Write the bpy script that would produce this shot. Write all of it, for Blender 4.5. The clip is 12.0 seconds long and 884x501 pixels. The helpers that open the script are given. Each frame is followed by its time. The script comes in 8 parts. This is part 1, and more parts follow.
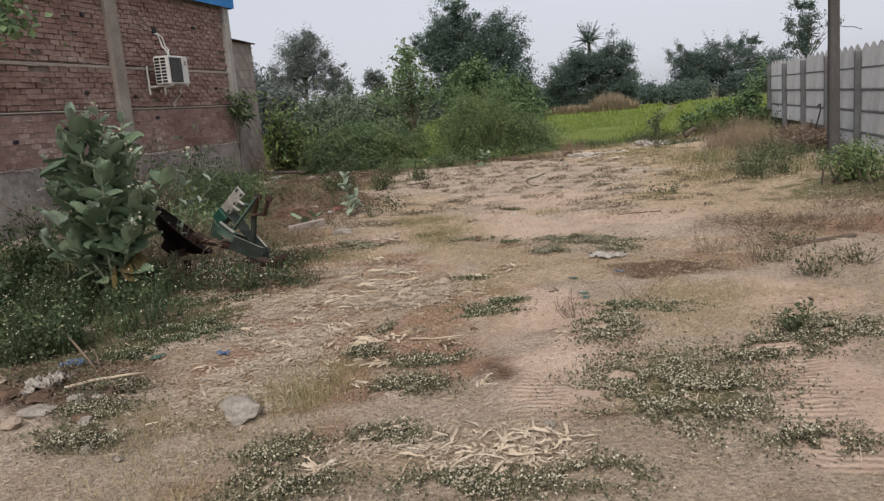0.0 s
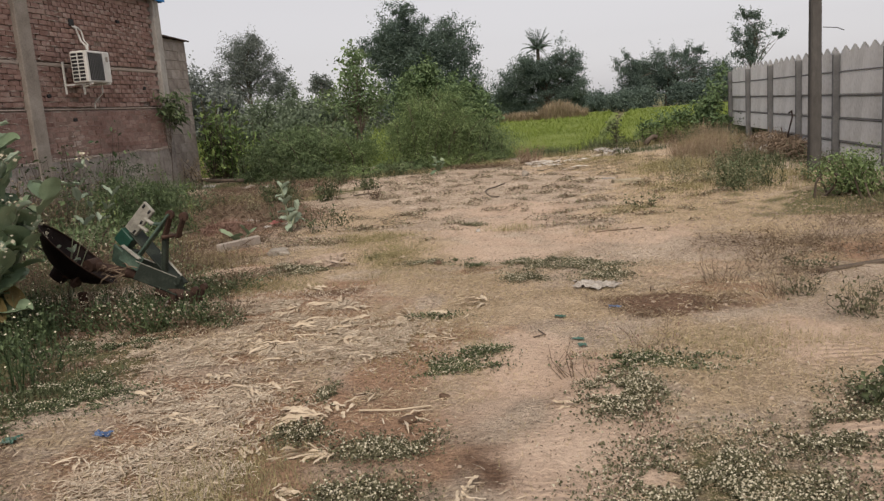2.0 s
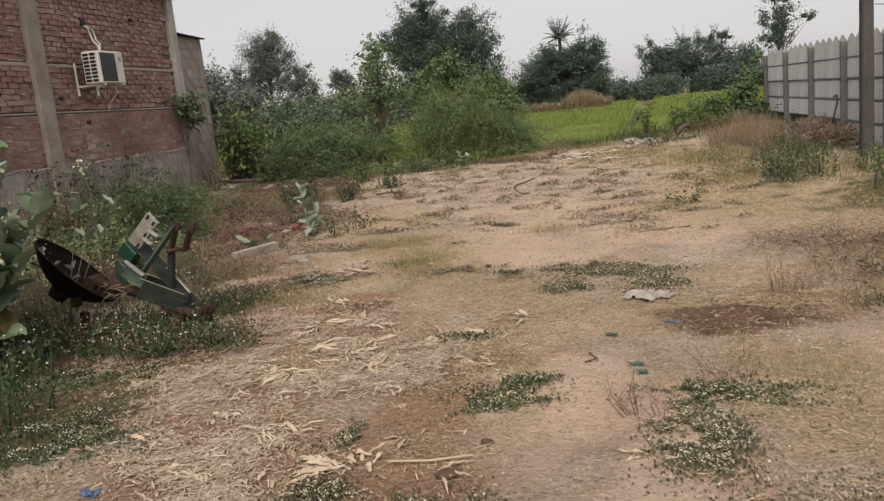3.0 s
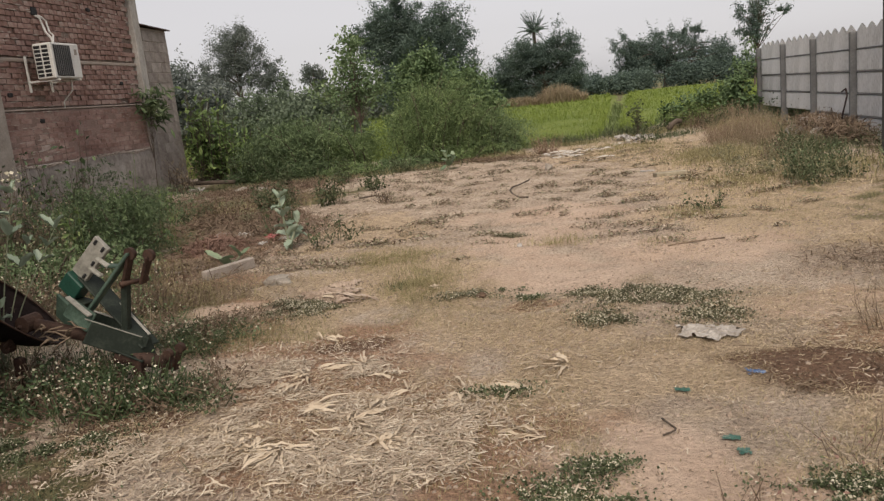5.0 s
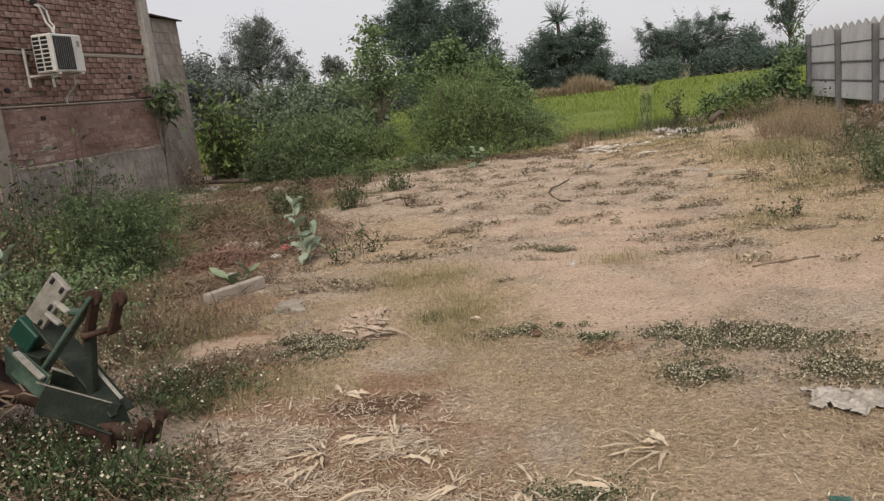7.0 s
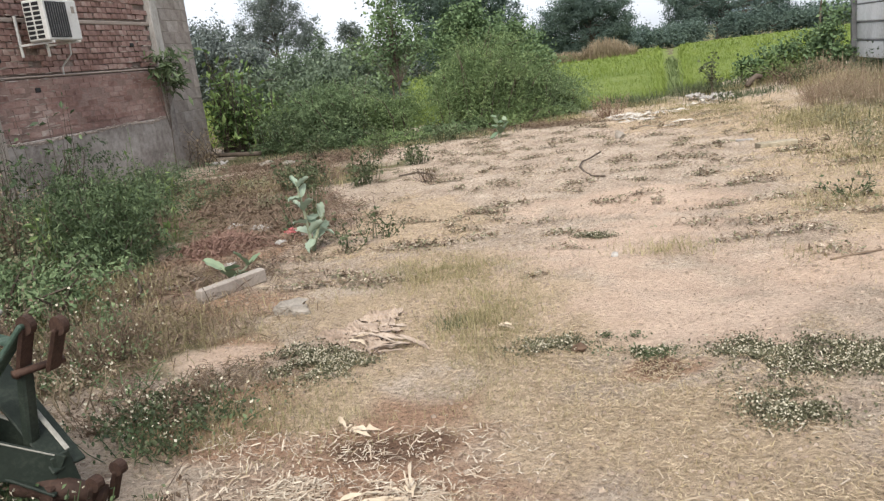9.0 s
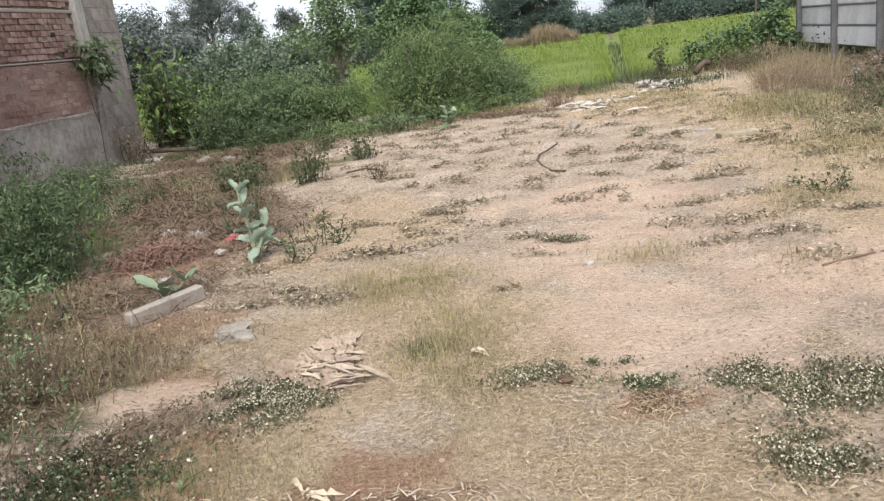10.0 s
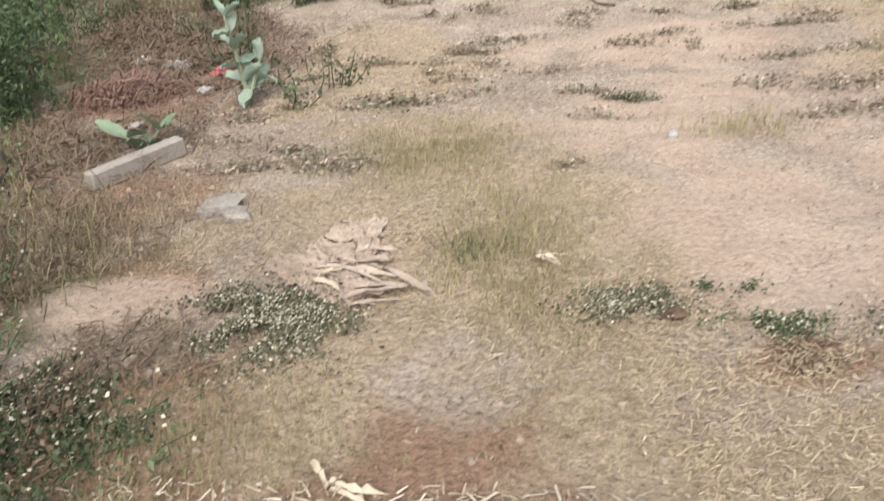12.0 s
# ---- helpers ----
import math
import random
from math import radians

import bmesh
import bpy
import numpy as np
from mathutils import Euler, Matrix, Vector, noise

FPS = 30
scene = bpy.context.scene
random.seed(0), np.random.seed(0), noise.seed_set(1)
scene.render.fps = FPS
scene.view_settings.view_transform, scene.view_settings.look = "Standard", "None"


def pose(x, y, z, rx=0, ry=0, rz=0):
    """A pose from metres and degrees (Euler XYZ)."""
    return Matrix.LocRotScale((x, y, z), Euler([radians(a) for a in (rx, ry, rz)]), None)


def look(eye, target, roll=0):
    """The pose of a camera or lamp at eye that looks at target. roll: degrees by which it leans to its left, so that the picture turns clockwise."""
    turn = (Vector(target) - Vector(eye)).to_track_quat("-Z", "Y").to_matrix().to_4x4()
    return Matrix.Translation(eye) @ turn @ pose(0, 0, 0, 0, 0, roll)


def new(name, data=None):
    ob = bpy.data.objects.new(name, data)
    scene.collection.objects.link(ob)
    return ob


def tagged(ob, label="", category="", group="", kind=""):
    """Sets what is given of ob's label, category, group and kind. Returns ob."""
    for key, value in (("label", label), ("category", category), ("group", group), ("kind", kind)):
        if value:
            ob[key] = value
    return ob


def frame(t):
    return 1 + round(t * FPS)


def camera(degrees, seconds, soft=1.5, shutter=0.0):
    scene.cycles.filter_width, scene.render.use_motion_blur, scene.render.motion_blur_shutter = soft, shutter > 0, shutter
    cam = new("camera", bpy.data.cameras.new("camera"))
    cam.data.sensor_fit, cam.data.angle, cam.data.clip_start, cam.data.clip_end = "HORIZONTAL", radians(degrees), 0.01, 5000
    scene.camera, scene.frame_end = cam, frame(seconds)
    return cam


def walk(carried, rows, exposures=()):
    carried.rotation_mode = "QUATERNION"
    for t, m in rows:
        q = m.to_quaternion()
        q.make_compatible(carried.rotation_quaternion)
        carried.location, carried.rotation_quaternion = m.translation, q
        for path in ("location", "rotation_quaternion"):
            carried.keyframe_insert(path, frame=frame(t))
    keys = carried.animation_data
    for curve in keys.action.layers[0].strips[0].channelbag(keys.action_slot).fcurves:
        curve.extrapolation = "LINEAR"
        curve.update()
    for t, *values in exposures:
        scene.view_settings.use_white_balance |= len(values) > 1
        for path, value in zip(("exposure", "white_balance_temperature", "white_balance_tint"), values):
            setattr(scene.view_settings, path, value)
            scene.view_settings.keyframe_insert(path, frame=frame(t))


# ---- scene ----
cam = camera(58.1, 12.0, soft=1.3, shutter=0.12)
PATH = [
    (0, (0.046, 0.299, 1.44), (-0.408, 2.214, 1.085), -4.9),
    (0.5, (-0.059, 0.566, 1.451), (-0.424, 2.499, 1.092), -3.7),
    (1, (-0.051, 0.895, 1.432), (-0.37, 2.842, 1.1), -4.8),
    (1.5, (-0.113, 1.156, 1.433), (-0.493, 3.099, 1.148), -5.3),
    (2, (-0.285, 1.519, 1.387), (-0.61, 3.461, 1.038), -4.4),
    (2.5, (-0.316, 1.748, 1.38), (-0.594, 3.689, 0.989), -4.5),
    (3, (-0.437, 2.097, 1.401), (-0.821, 4.026, 1.04), -5.8),
    (3.2, (-0.512, 2.188, 1.413), (-0.919, 4.115, 1.064), -6.1),
    (4.8, (-0.819, 2.919, 1.433), (-1.14, 4.86, 1.071), -6.0),
    (5, (-0.854, 3.029, 1.438), (-1.171, 4.967, 1.058), -6.0),
    (5.5, (-0.923, 3.267, 1.461), (-1.152, 5.214, 1.066), -5.8),
    (6, (-0.953, 3.567, 1.464), (-1.238, 5.513, 1.105), -7.1),
    (6.5, (-1.001, 3.793, 1.459), (-1.418, 5.718, 1.113), -7.3),
    (7, (-1.138, 4.035, 1.468), (-1.508, 5.961, 1.073), -6.4),
    (7.2, (-1.176, 4.143, 1.462), (-1.505, 6.071, 1.046), -6.2),
    (8.8, (-1.246, 4.73, 1.451), (-1.681, 6.627, 0.991), -7.2),
    (9, (-1.295, 4.806, 1.464), (-1.718, 6.704, 0.995), -7.1),
    (9.5, (-1.453, 5.051, 1.52), (-1.811, 6.956, 1.026), -7.1),
    (10, (-1.469, 5.301, 1.502), (-1.76, 7.211, 0.985), -7.5),
    (10.5, (-1.548, 5.556, 1.528), (-1.892, 7.464, 1.04), -5.4),
    (11, (-1.74, 5.735, 1.511), (-2.078, 7.648, 1.034), -3.4),
    (11.5, (-1.799, 5.943, 1.499), (-2.031, 7.842, 0.915), -3.1),
    (11.9, (-1.802, 6.211, 1.466), (-2.062, 8.013, 0.638), -4.5),
    (12, (-1.862, 6.264, 1.42), (-2.147, 8.017, 0.501), -5.2),
]
EXPOSURES = [(0, 0.0, 6520, 10), (1.5, 0.02, 6900, 11), (2.5, 0.02, 7200, 11), (5.5, 0.02, 7130, 11), (7.2, 0.05, 6980, 10), (8.8, 0.68, 6430, 7), (10.5, 0.70, 6340, 7), (11.5, 0.69, 6300, 7), (12, 0.74, 6280, 7)]
walk(cam, [(t, look(eye, target, roll)) for t, eye, target, roll in PATH], EXPOSURES)

# ---- daylight: a bright hazy sky and a wide, weak sun ----
world = bpy.data.worlds.new("hazy_sky")
scene.world = world
world.use_nodes = True
wt = world.node_tree
sky = wt.nodes.new("ShaderNodeTexSky")
sky.sky_type = "NISHITA"
sky.sun_disc = False
sky.sun_elevation, sky.sun_rotation = radians(48), radians(180)
sky.air_density, sky.dust_density, sky.ozone_density = 1.0, 1.2, 1.0
soft_sky = wt.nodes.new("ShaderNodeHueSaturation")
soft_sky.inputs["Saturation"].default_value = 0.15
bg = wt.nodes["Background"]
bg.inputs["Strength"].default_value = 0.117
wt.links.new(sky.outputs["Color"], soft_sky.inputs["Color"])
haze = wt.nodes.new("ShaderNodeMix")
haze.data_type, haze.blend_type = "RGBA", "MULTIPLY"
haze.inputs["Factor"].default_value = 1.0
haze.inputs["B"].default_value = (0.94, 0.955, 1.04, 1)
cloud_veil = wt.nodes.new("ShaderNodeMix")
cloud_veil.data_type = "RGBA"
cloud_veil.inputs["Factor"].default_value = 0.55
cloud_veil.inputs["B"].default_value = (5.9, 6.0, 6.15, 1)
wt.links.new(soft_sky.outputs["Color"], cloud_veil.inputs["A"])
wt.links.new(cloud_veil.outputs["Result"], haze.inputs["A"])
wt.links.new(haze.outputs["Result"], bg.inputs["Color"])
sun_data = bpy.data.lights.new("sun", "SUN")
sun_data.energy, sun_data.angle, sun_data.color = 3.35, radians(45), (1.0, 0.93, 0.85)
sun = new("sun", sun_data)
sun.rotation_euler = (radians(90 - 48), 0, radians(0))


# ---- building helpers ----
def material(name, colors, scale=8.0, fine=60.0, rough=0.85, bump=0.3, metal=0.0, island=0.0, thin=0.0, stretch=(1, 1, 1), thing_random=0.0):
    """Noise at two scales through a ramp of colours; island: how far the colour goes by the piece; thin: light that passes through a leaf."""
    m = bpy.data.materials.new(name)
    m.use_nodes = True
    t = m.node_tree
    n, l = t.nodes, t.links
    p = n["Principled BSDF"]
    p.inputs["Roughness"].default_value = rough
    p.inputs["Metallic"].default_value = metal
    p.inputs["Specular IOR Level"].default_value = 0.3
    co = n.new("ShaderNodeTexCoord")
    mp = n.new("ShaderNodeMapping")
    mp.inputs["Scale"].default_value = stretch
    l.new(co.outputs["Object"], mp.inputs["Vector"])
    big, small = n.new("ShaderNodeTexNoise"), n.new("ShaderNodeTexNoise")
    for tex, s in ((big, scale), (small, fine)):
        tex.inputs["Scale"].default_value = s
        tex.inputs["Detail"].default_value = 5.0
        tex.inputs["Roughness"].default_value = 0.62
        l.new(mp.outputs["Vector"], tex.inputs["Vector"])
    mix = n.new("ShaderNodeMath")
    mix.operation = "MULTIPLY_ADD"
    mix.inputs[1].default_value = 0.4
    half = n.new("ShaderNodeMath")
    half.operation = "MULTIPLY"
    half.inputs[1].default_value = 0.6
    l.new(big.outputs["Fac"], half.inputs[0])
    l.new(small.outputs["Fac"], mix.inputs[0])
    l.new(half.outputs[0], mix.inputs[2])
    fac = mix.outputs[0]
    rise = n.new("ShaderNodeMapRange")
    rise.inputs["From Min"].default_value, rise.inputs["From Max"].default_value = 0.3, 0.7
    l.new(fac, rise.inputs["Value"])
    fac = rise.outputs["Result"]
    for amount, node_type, out in ((island, "ShaderNodeNewGeometry", "Random Per Island"), (thing_random, "ShaderNodeObjectInfo", "Random")):
        if amount:
            own = n.new(node_type)
            blend = n.new("ShaderNodeMix")
            blend.inputs["Factor"].default_value = amount
            l.new(fac, blend.inputs["A"])
            l.new(own.outputs[out], blend.inputs["B"])
            fac = blend.outputs["Result"]
    ramp = n.new("ShaderNodeValToRGB")
    e = ramp.color_ramp.elements
    e[0].color, e[1].color = (*colors[0], 1), (*colors[-1], 1)
    for i, c in enumerate(colors[1:-1], 1):
        e.new(i / (len(colors) - 1)).color = (*c, 1)
    l.new(fac, ramp.inputs["Fac"])
    l.new(ramp.outputs["Color"], p.inputs["Base Color"])
    if bump:
        b = n.new("ShaderNodeBump")
        b.inputs["Strength"].default_value = bump
        b.inputs["Distance"].default_value = 0.02
        l.new(mix.outputs[0], b.inputs["Height"])
        l.new(b.outputs["Normal"], p.inputs["Normal"])
    if thin:
        tr, mx = n.new("ShaderNodeBsdfTranslucent"), n.new("ShaderNodeMixShader")
        mx.inputs["Fac"].default_value = thin
        l.new(ramp.outputs["Color"], tr.inputs["Color"])
        l.new(p.outputs["BSDF"], mx.inputs[1])
        l.new(tr.outputs["BSDF"], mx.inputs[2])
        l.new(mx.outputs["Shader"], n["Material Output"].inputs["Surface"])
    return m


def mesh_from(name, verts, faces, mat, smooth=False):
    """A mesh from arrays; every face has the same number of corners."""
    verts, faces = np.asarray(verts, dtype=np.float32), np.asarray(faces, dtype=np.int32)
    me = bpy.data.meshes.new(name)
    k = faces.shape[1]
    me.vertices.add(len(verts))
    me.vertices.foreach_set("co", verts.ravel())
    me.loops.add(faces.size)
    me.loops.foreach_set("vertex_index", faces.ravel())
    me.polygons.add(len(faces))
    me.polygons.foreach_set("loop_start", np.arange(0, faces.size, k, dtype=np.int32))
    me.polygons.foreach_set("use_smooth", np.full(len(faces), smooth))
    me.update(calc_edges=True)
    me.validate()
    me.materials.append(mat)
    return me


def put(name, me, parent=None, label=""):
    ob = new(name, me)
    if parent is not None:
        ob.parent = parent
    return tagged(ob, label) if label else ob


def part(name, bm, mat, parent, label="", smooth=False):
    me = bpy.data.meshes.new(name)
    bmesh.ops.recalc_face_normals(bm, faces=bm.faces)
    bm.to_mesh(me)
    bm.free()
    if smooth:
        me.polygons.foreach_set("use_smooth", np.full(len(me.polygons), True))
    me.materials.append(mat)
    return put(name, me, parent, label)


def thing(name, label, category, at=(0, 0, 0), turn=0.0, group="", kind=""):
    ob = new(name)
    ob.empty_display_size = 0.1
    ob.matrix_basis = pose(*at, 0, 0, turn)
    return tagged(ob, label, category, group, kind)


def box(bm, centre, size, m=None, bevel=0.0):
    """A box, bevelled where bevel is given, turned by m about its centre."""
    w = Matrix.Translation(centre) @ (m if m is not None else Matrix()) @ Matrix.Diagonal((*size, 1))
    got = bmesh.ops.create_cube(bm, size=1.0, matrix=w)
    if bevel:
        edges = list({e for v in got["verts"] for e in v.link_edges})
        bmesh.ops.bevel(bm, geom=edges, offset=bevel, segments=1, affect="EDGES", clamp_overlap=True)
    return bm


def between(bm, a, b, wide, thick, bevel=0.004, up=(0, 0, 1)):
    """A straight bar of rectangular section from a to b."""
    a, b = Vector(a), Vector(b)
    y = (b - a).normalized()
    x = y.cross(Vector(up)).normalized()
    z = x.cross(y)
    m = Matrix((x, y, z)).transposed().to_4x4()
    return box(bm, (a + b) / 2, (wide, (b - a).length, thick), m, bevel)


def tube(bm, points, radii, sides=8, caps=True):
    """A round bar that follows the points."""
    points = [Vector(p) for p in points]
    if not isinstance(radii, (list, tuple)):
        radii = [radii] * len(points)
    rings = []
    side = None
    for i, p in enumerate(points):
        d = (points[min(i + 1, len(points) - 1)] - points[max(i - 1, 0)]).normalized()
        if side is None:
            side = d.orthogonal().normalized()
        side = (side - d * side.dot(d)).normalized()
        up = d.cross(side)
        rings.append([bm.verts.new(p + float(radii[i]) * (side * math.cos(a) + up * math.sin(a))) for a in (2 * math.pi * k / sides for k in range(sides))])
    for r, s in zip(rings, rings[1:]):
        for k in range(sides):
            bm.faces.new((r[k], r[(k + 1) % sides], s[(k + 1) % sides], s[k]))
    if caps:
        bm.faces.new(rings[0][::-1])
        bm.faces.new(rings[-1])
    return bm


def hash_noise(ix, iy, seed):
    h = np.sin(ix * 127.1 + iy * 311.7 + seed * 74.7) * 43758.5453
    return h - np.floor(h)


def smooth_noise(x, y, seed=0.0):
    ix, iy = np.floor(x), np.floor(y)
    fx, fy = x - ix, y - iy
    fx, fy = fx * fx * (3 - 2 * fx), fy * fy * (3 - 2 * fy)
    a, b = hash_noise(ix, iy, seed), hash_noise(ix + 1, iy, seed)
    c, d = hash_noise(ix, iy + 1, seed), hash_noise(ix + 1, iy + 1, seed)
    return (a * (1 - fx) + b * fx) * (1 - fy) + (c * (1 - fx) + d * fx) * fy


def step(lo, hi, v):
    u = np.clip((v - lo) / (hi - lo), 0, 1)
    return u * u * (3 - 2 * u)


def field_edge(x):
    """Where the bare plot ends and the low field begins."""
    return 22.6 + 1.15 * np.maximum(0, x + 1.5)


def ground_z(x, y):
    x, y = np.asarray(x, dtype=float), np.asarray(y, dtype=float)
    z = 0.05 * (smooth_noise(x * 0.5, y * 0.5, 1) - 0.5) + 0.035 * (smooth_noise(x * 1.7, y * 1.7, 2) - 0.5)
    z = z + 0.022 * (smooth_noise(x * 5, y * 5, 3) - 0.5) + 0.018 * (smooth_noise(x * 11, y * 11, 4) - 0.5)
    # trodden lumps and hollows on the open middle
    lumpy = step(7.5, 11, y) * (1 - step(17.5, 20, y)) * step(-5.5, -3.5, x)
    z = z + lumpy * (0.05 * np.abs(smooth_noise(x * 2.3, y * 3.2, 5) - 0.5) + 0.03 * np.abs(smooth_noise(x * 6, y * 8, 6) - 0.5) - 0.015)
    rise = step(0.9, 3.4, x) * (0.05 + 0.05 * step(8, 14, y) + 0.008 * np.clip(y - 15.5, 0, 9))
    drop = step(-0.6, 2.2, y - field_edge(x)) * (1 - step(2.6, 4.0, x) * step(30, 27, y))
    z = z + rise * (1 - drop) - 0.38 * drop
    return z * (1 - step(90, 200, np.hypot(x, y)))


def gz(x, y):
    return float(ground_z(x, y))


# templates: a folded leaf, a tapering blade, a flat shred
LEAF_V, LEAF_F = np.array([(0, 0, 0), (0.3, 0.5, 0.09), (0, 1, 0), (-0.3, 0.5, 0.09)]), np.array([(0, 1, 2, 3)])
BLADE_V = np.array([(-0.5, 0, 0), (0.5, 0, 0), (-0.36, 0.1, 0.55), (0.36, 0.1, 0.55), (-0.05, 0.36, 1.0), (0.05, 0.36, 1.0)])
BLADE_F = np.array([(0, 1, 3, 2), (2, 3, 5, 4)])
SHRED_V = np.array([(-0.5, -0.5, 0.0), (0.5, -0.5, 0.02), (0.42, 0.02, 0.10), (-0.42, -0.02, 0.08), (0.2, 0.5, 0.0), (-0.25, 0.48, 0.02)])
SHRED_F = np.array([(0, 1, 2, 3), (3, 2, 4, 5)])
STONE_V = np.array([(-0.5, -0.4, 0), (0.5, -0.45, 0), (0.45, 0.5, 0), (-0.4, 0.45, 0), (-0.3, -0.2, 0.55), (0.3, -0.25, 0.45), (0.25, 0.3, 0.6), (-0.25, 0.25, 0.5)])
STONE_F = np.array([(0, 1, 5, 4), (1, 2, 6, 5), (2, 3, 7, 6), (3, 0, 4, 7), (4, 5, 6, 7)])


def turns(yaw, pitch, roll):
    cy, sy, cp, sp, cr, sr = np.cos(yaw), np.sin(yaw), np.cos(pitch), np.sin(pitch), np.cos(roll), np.sin(roll)
    o, i = np.zeros_like(cy), np.ones_like(cy)
    rz = np.stack([cy, -sy, o, sy, cy, o, o, o, i], -1).reshape(-1, 3, 3)
    rx = np.stack([i, o, o, o, cp, -sp, o, sp, cp], -1).reshape(-1, 3, 3)
    ry = np.stack([cr, o, sr, o, i, o, -sr, o, cr], -1).reshape(-1, 3, 3)
    return rz @ rx @ ry


def strew(tv, tf, pos, rot, size):
    """Many copies of a small template as one set of corners and faces."""
    v = np.einsum("nij,nkj->nki", rot, tv[None] * size[:, None, :]) + pos[:, None, :]
    f = tf[None] + (np.arange(len(pos)) * len(tv))[:, None, None]
    return v.reshape(-1, 3), f.reshape(-1, tf.shape[1])


def three(a, b, c):
    return np.stack([a, b, c], -1)


def leaves(rng, pos, length, wide=1.0, spread=0.45, droop=0.0):
    """Leaves of about that length at the places."""
    n = len(pos)
    r = turns(rng.uniform(0, 6.283, n), rng.normal(droop, 0.7, n), rng.normal(0, 0.6, n))
    s = length * rng.uniform(1 - spread, 1 + spread, n)
    return strew(LEAF_V, LEAF_F, pos, r, three(s * wide, s, s))


def blades(rng, x, y, z, height, wide, lean=0.35, spread=0.4):
    n = len(x)
    h = height * rng.uniform(1 - spread, 1 + spread, n)
    r = turns(rng.uniform(0, 6.283, n), -np.abs(rng.normal(0, lean, n)), rng.normal(0, 0.1, n))
    return strew(BLADE_V, BLADE_F, three(x, y, z), r, three(np.full(n, wide) * rng.uniform(0.7, 1.3, n), h * rng.uniform(0.3, 1.0, n), h))


def flats(rng, x, y, z, long, wide, tilt=0.25):
    n = len(x)
    s = long * rng.uniform(0.4, 1.6, n)
    r = turns(rng.uniform(0, 6.283, n), rng.normal(0, tilt, n), rng.normal(0, tilt, n))
    return strew(SHRED_V, SHRED_F, three(x, y, z), r, three(wide * rng.uniform(0.5, 1.5, n), s, s * 0.6))


def joined(*sets):
    v, f, k = [], [], 0
    for a, b in sets:
        v.append(a)
        f.append(b + k)
        k += len(a)
    return np.concatenate(v), np.concatenate(f)


def in_disc(rng, n, cx, cy, rx, ry=None, power=0.5):
    a, r = rng.uniform(0, 6.283, n), np.minimum(0.62 * np.sqrt(-np.log(rng.uniform(1e-3, 1, n))), 1.6) * (0.5 + power) ** 0
    edge = 0.8 + 0.35 * smooth_noise(np.cos(a) * 2 + cx * 7, np.sin(a) * 2 + cy * 7, 9)
    return cx + np.cos(a) * r * rx * edge, cy + np.sin(a) * r * (ry or rx) * edge


# ---- materials ----
BRICK = material("old_brick", [(0.060, 0.041, 0.037), (0.175, 0.103, 0.086), (0.276, 0.170, 0.145), (0.368, 0.267, 0.232), (0.515, 0.446, 0.405)], 1.3, 14, 0.95, 0.7, island=0.24, stretch=(1, 0.7, 1.6))
BRICK_PIECE = material("old_brick_piece", [(0.060, 0.041, 0.037), (0.175, 0.103, 0.086), (0.276, 0.170, 0.145), (0.368, 0.267, 0.232), (0.515, 0.446, 0.405)], 3.4, 14, 0.95, 0.7, thing_random=0.35)
MORTAR = material("weathered_mortar", [(0.085, 0.066, 0.055), (0.20, 0.155, 0.13), (0.40, 0.335, 0.292)], 1.2, 30, 0.95, 0.5)
SMEAR = material("mortar_smear", [(0.20, 0.16, 0.135), (0.33, 0.275, 0.238), (0.48, 0.42, 0.375)], 2.0, 20, 0.95, 0.3, island=0.6)
RENDERED = material("smeared_brick_band", [(0.13, 0.09, 0.076), (0.25, 0.17, 0.146), (0.38, 0.28, 0.243)], 1.6, 22, 0.95, 0.4, stretch=(1, 1, 2))
PLINTH = material("damp_cement_plinth", [(0.085, 0.072, 0.064), (0.20, 0.175, 0.16), (0.33, 0.30, 0.278), (0.44, 0.405, 0.38)], 1.3, 12, 0.9, 0.3, stretch=(1, 1.0, 1.1))
CONCRETE = material("grey_concrete", [(0.172, 0.146, 0.123), (0.292, 0.255, 0.223), (0.413, 0.365, 0.323)], 2.2, 40, 0.9, 0.3)
PANEL = material("precast_panel", [(0.30, 0.295, 0.29), (0.55, 0.55, 0.55), (0.70, 0.70, 0.705), (0.78, 0.78, 0.78)], 2.2, 34, 0.9, 0.25, stretch=(1, 1, 0.45), thing_random=0.25)
POST = material("precast_post", [(0.079, 0.079, 0.081), (0.137, 0.137, 0.139), (0.216, 0.216, 0.216)], 2.0, 40, 0.9, 0.3)
POLE = material("concrete_pole", [(0.045, 0.042, 0.04), (0.075, 0.07, 0.066), (0.115, 0.108, 0.10)], 2.0, 30, 0.9, 0.3, stretch=(1, 1, 0.3))
BLOCK = material("grey_block", [(0.11, 0.092, 0.08), (0.235, 0.20, 0.178), (0.33, 0.29, 0.262), (0.47, 0.43, 0.395)], 3.2, 22, 0.95, 0.7, thing_random=0.3)
BLOCK_JOINT = material("rough_block_joint", [(0.135, 0.111, 0.095), (0.257, 0.216, 0.189), (0.392, 0.338, 0.297)], 3.0, 30, 0.95, 0.5)
BLUE = material("blue_sheet", [(0.02, 0.13, 0.36), (0.03, 0.19, 0.48), (0.05, 0.24, 0.55)], 1.5, 20, 0.5, 0.05)
WHITE = material("aged_white_enamel", [(0.42, 0.41, 0.38), (0.62, 0.61, 0.58), (0.70, 0.69, 0.66)], 4.0, 40, 0.5, 0.05)
BLACK = material("black_grille", [(0.012, 0.012, 0.013), (0.025, 0.025, 0.026)], 8.0, 60, 0.6, 0.1)
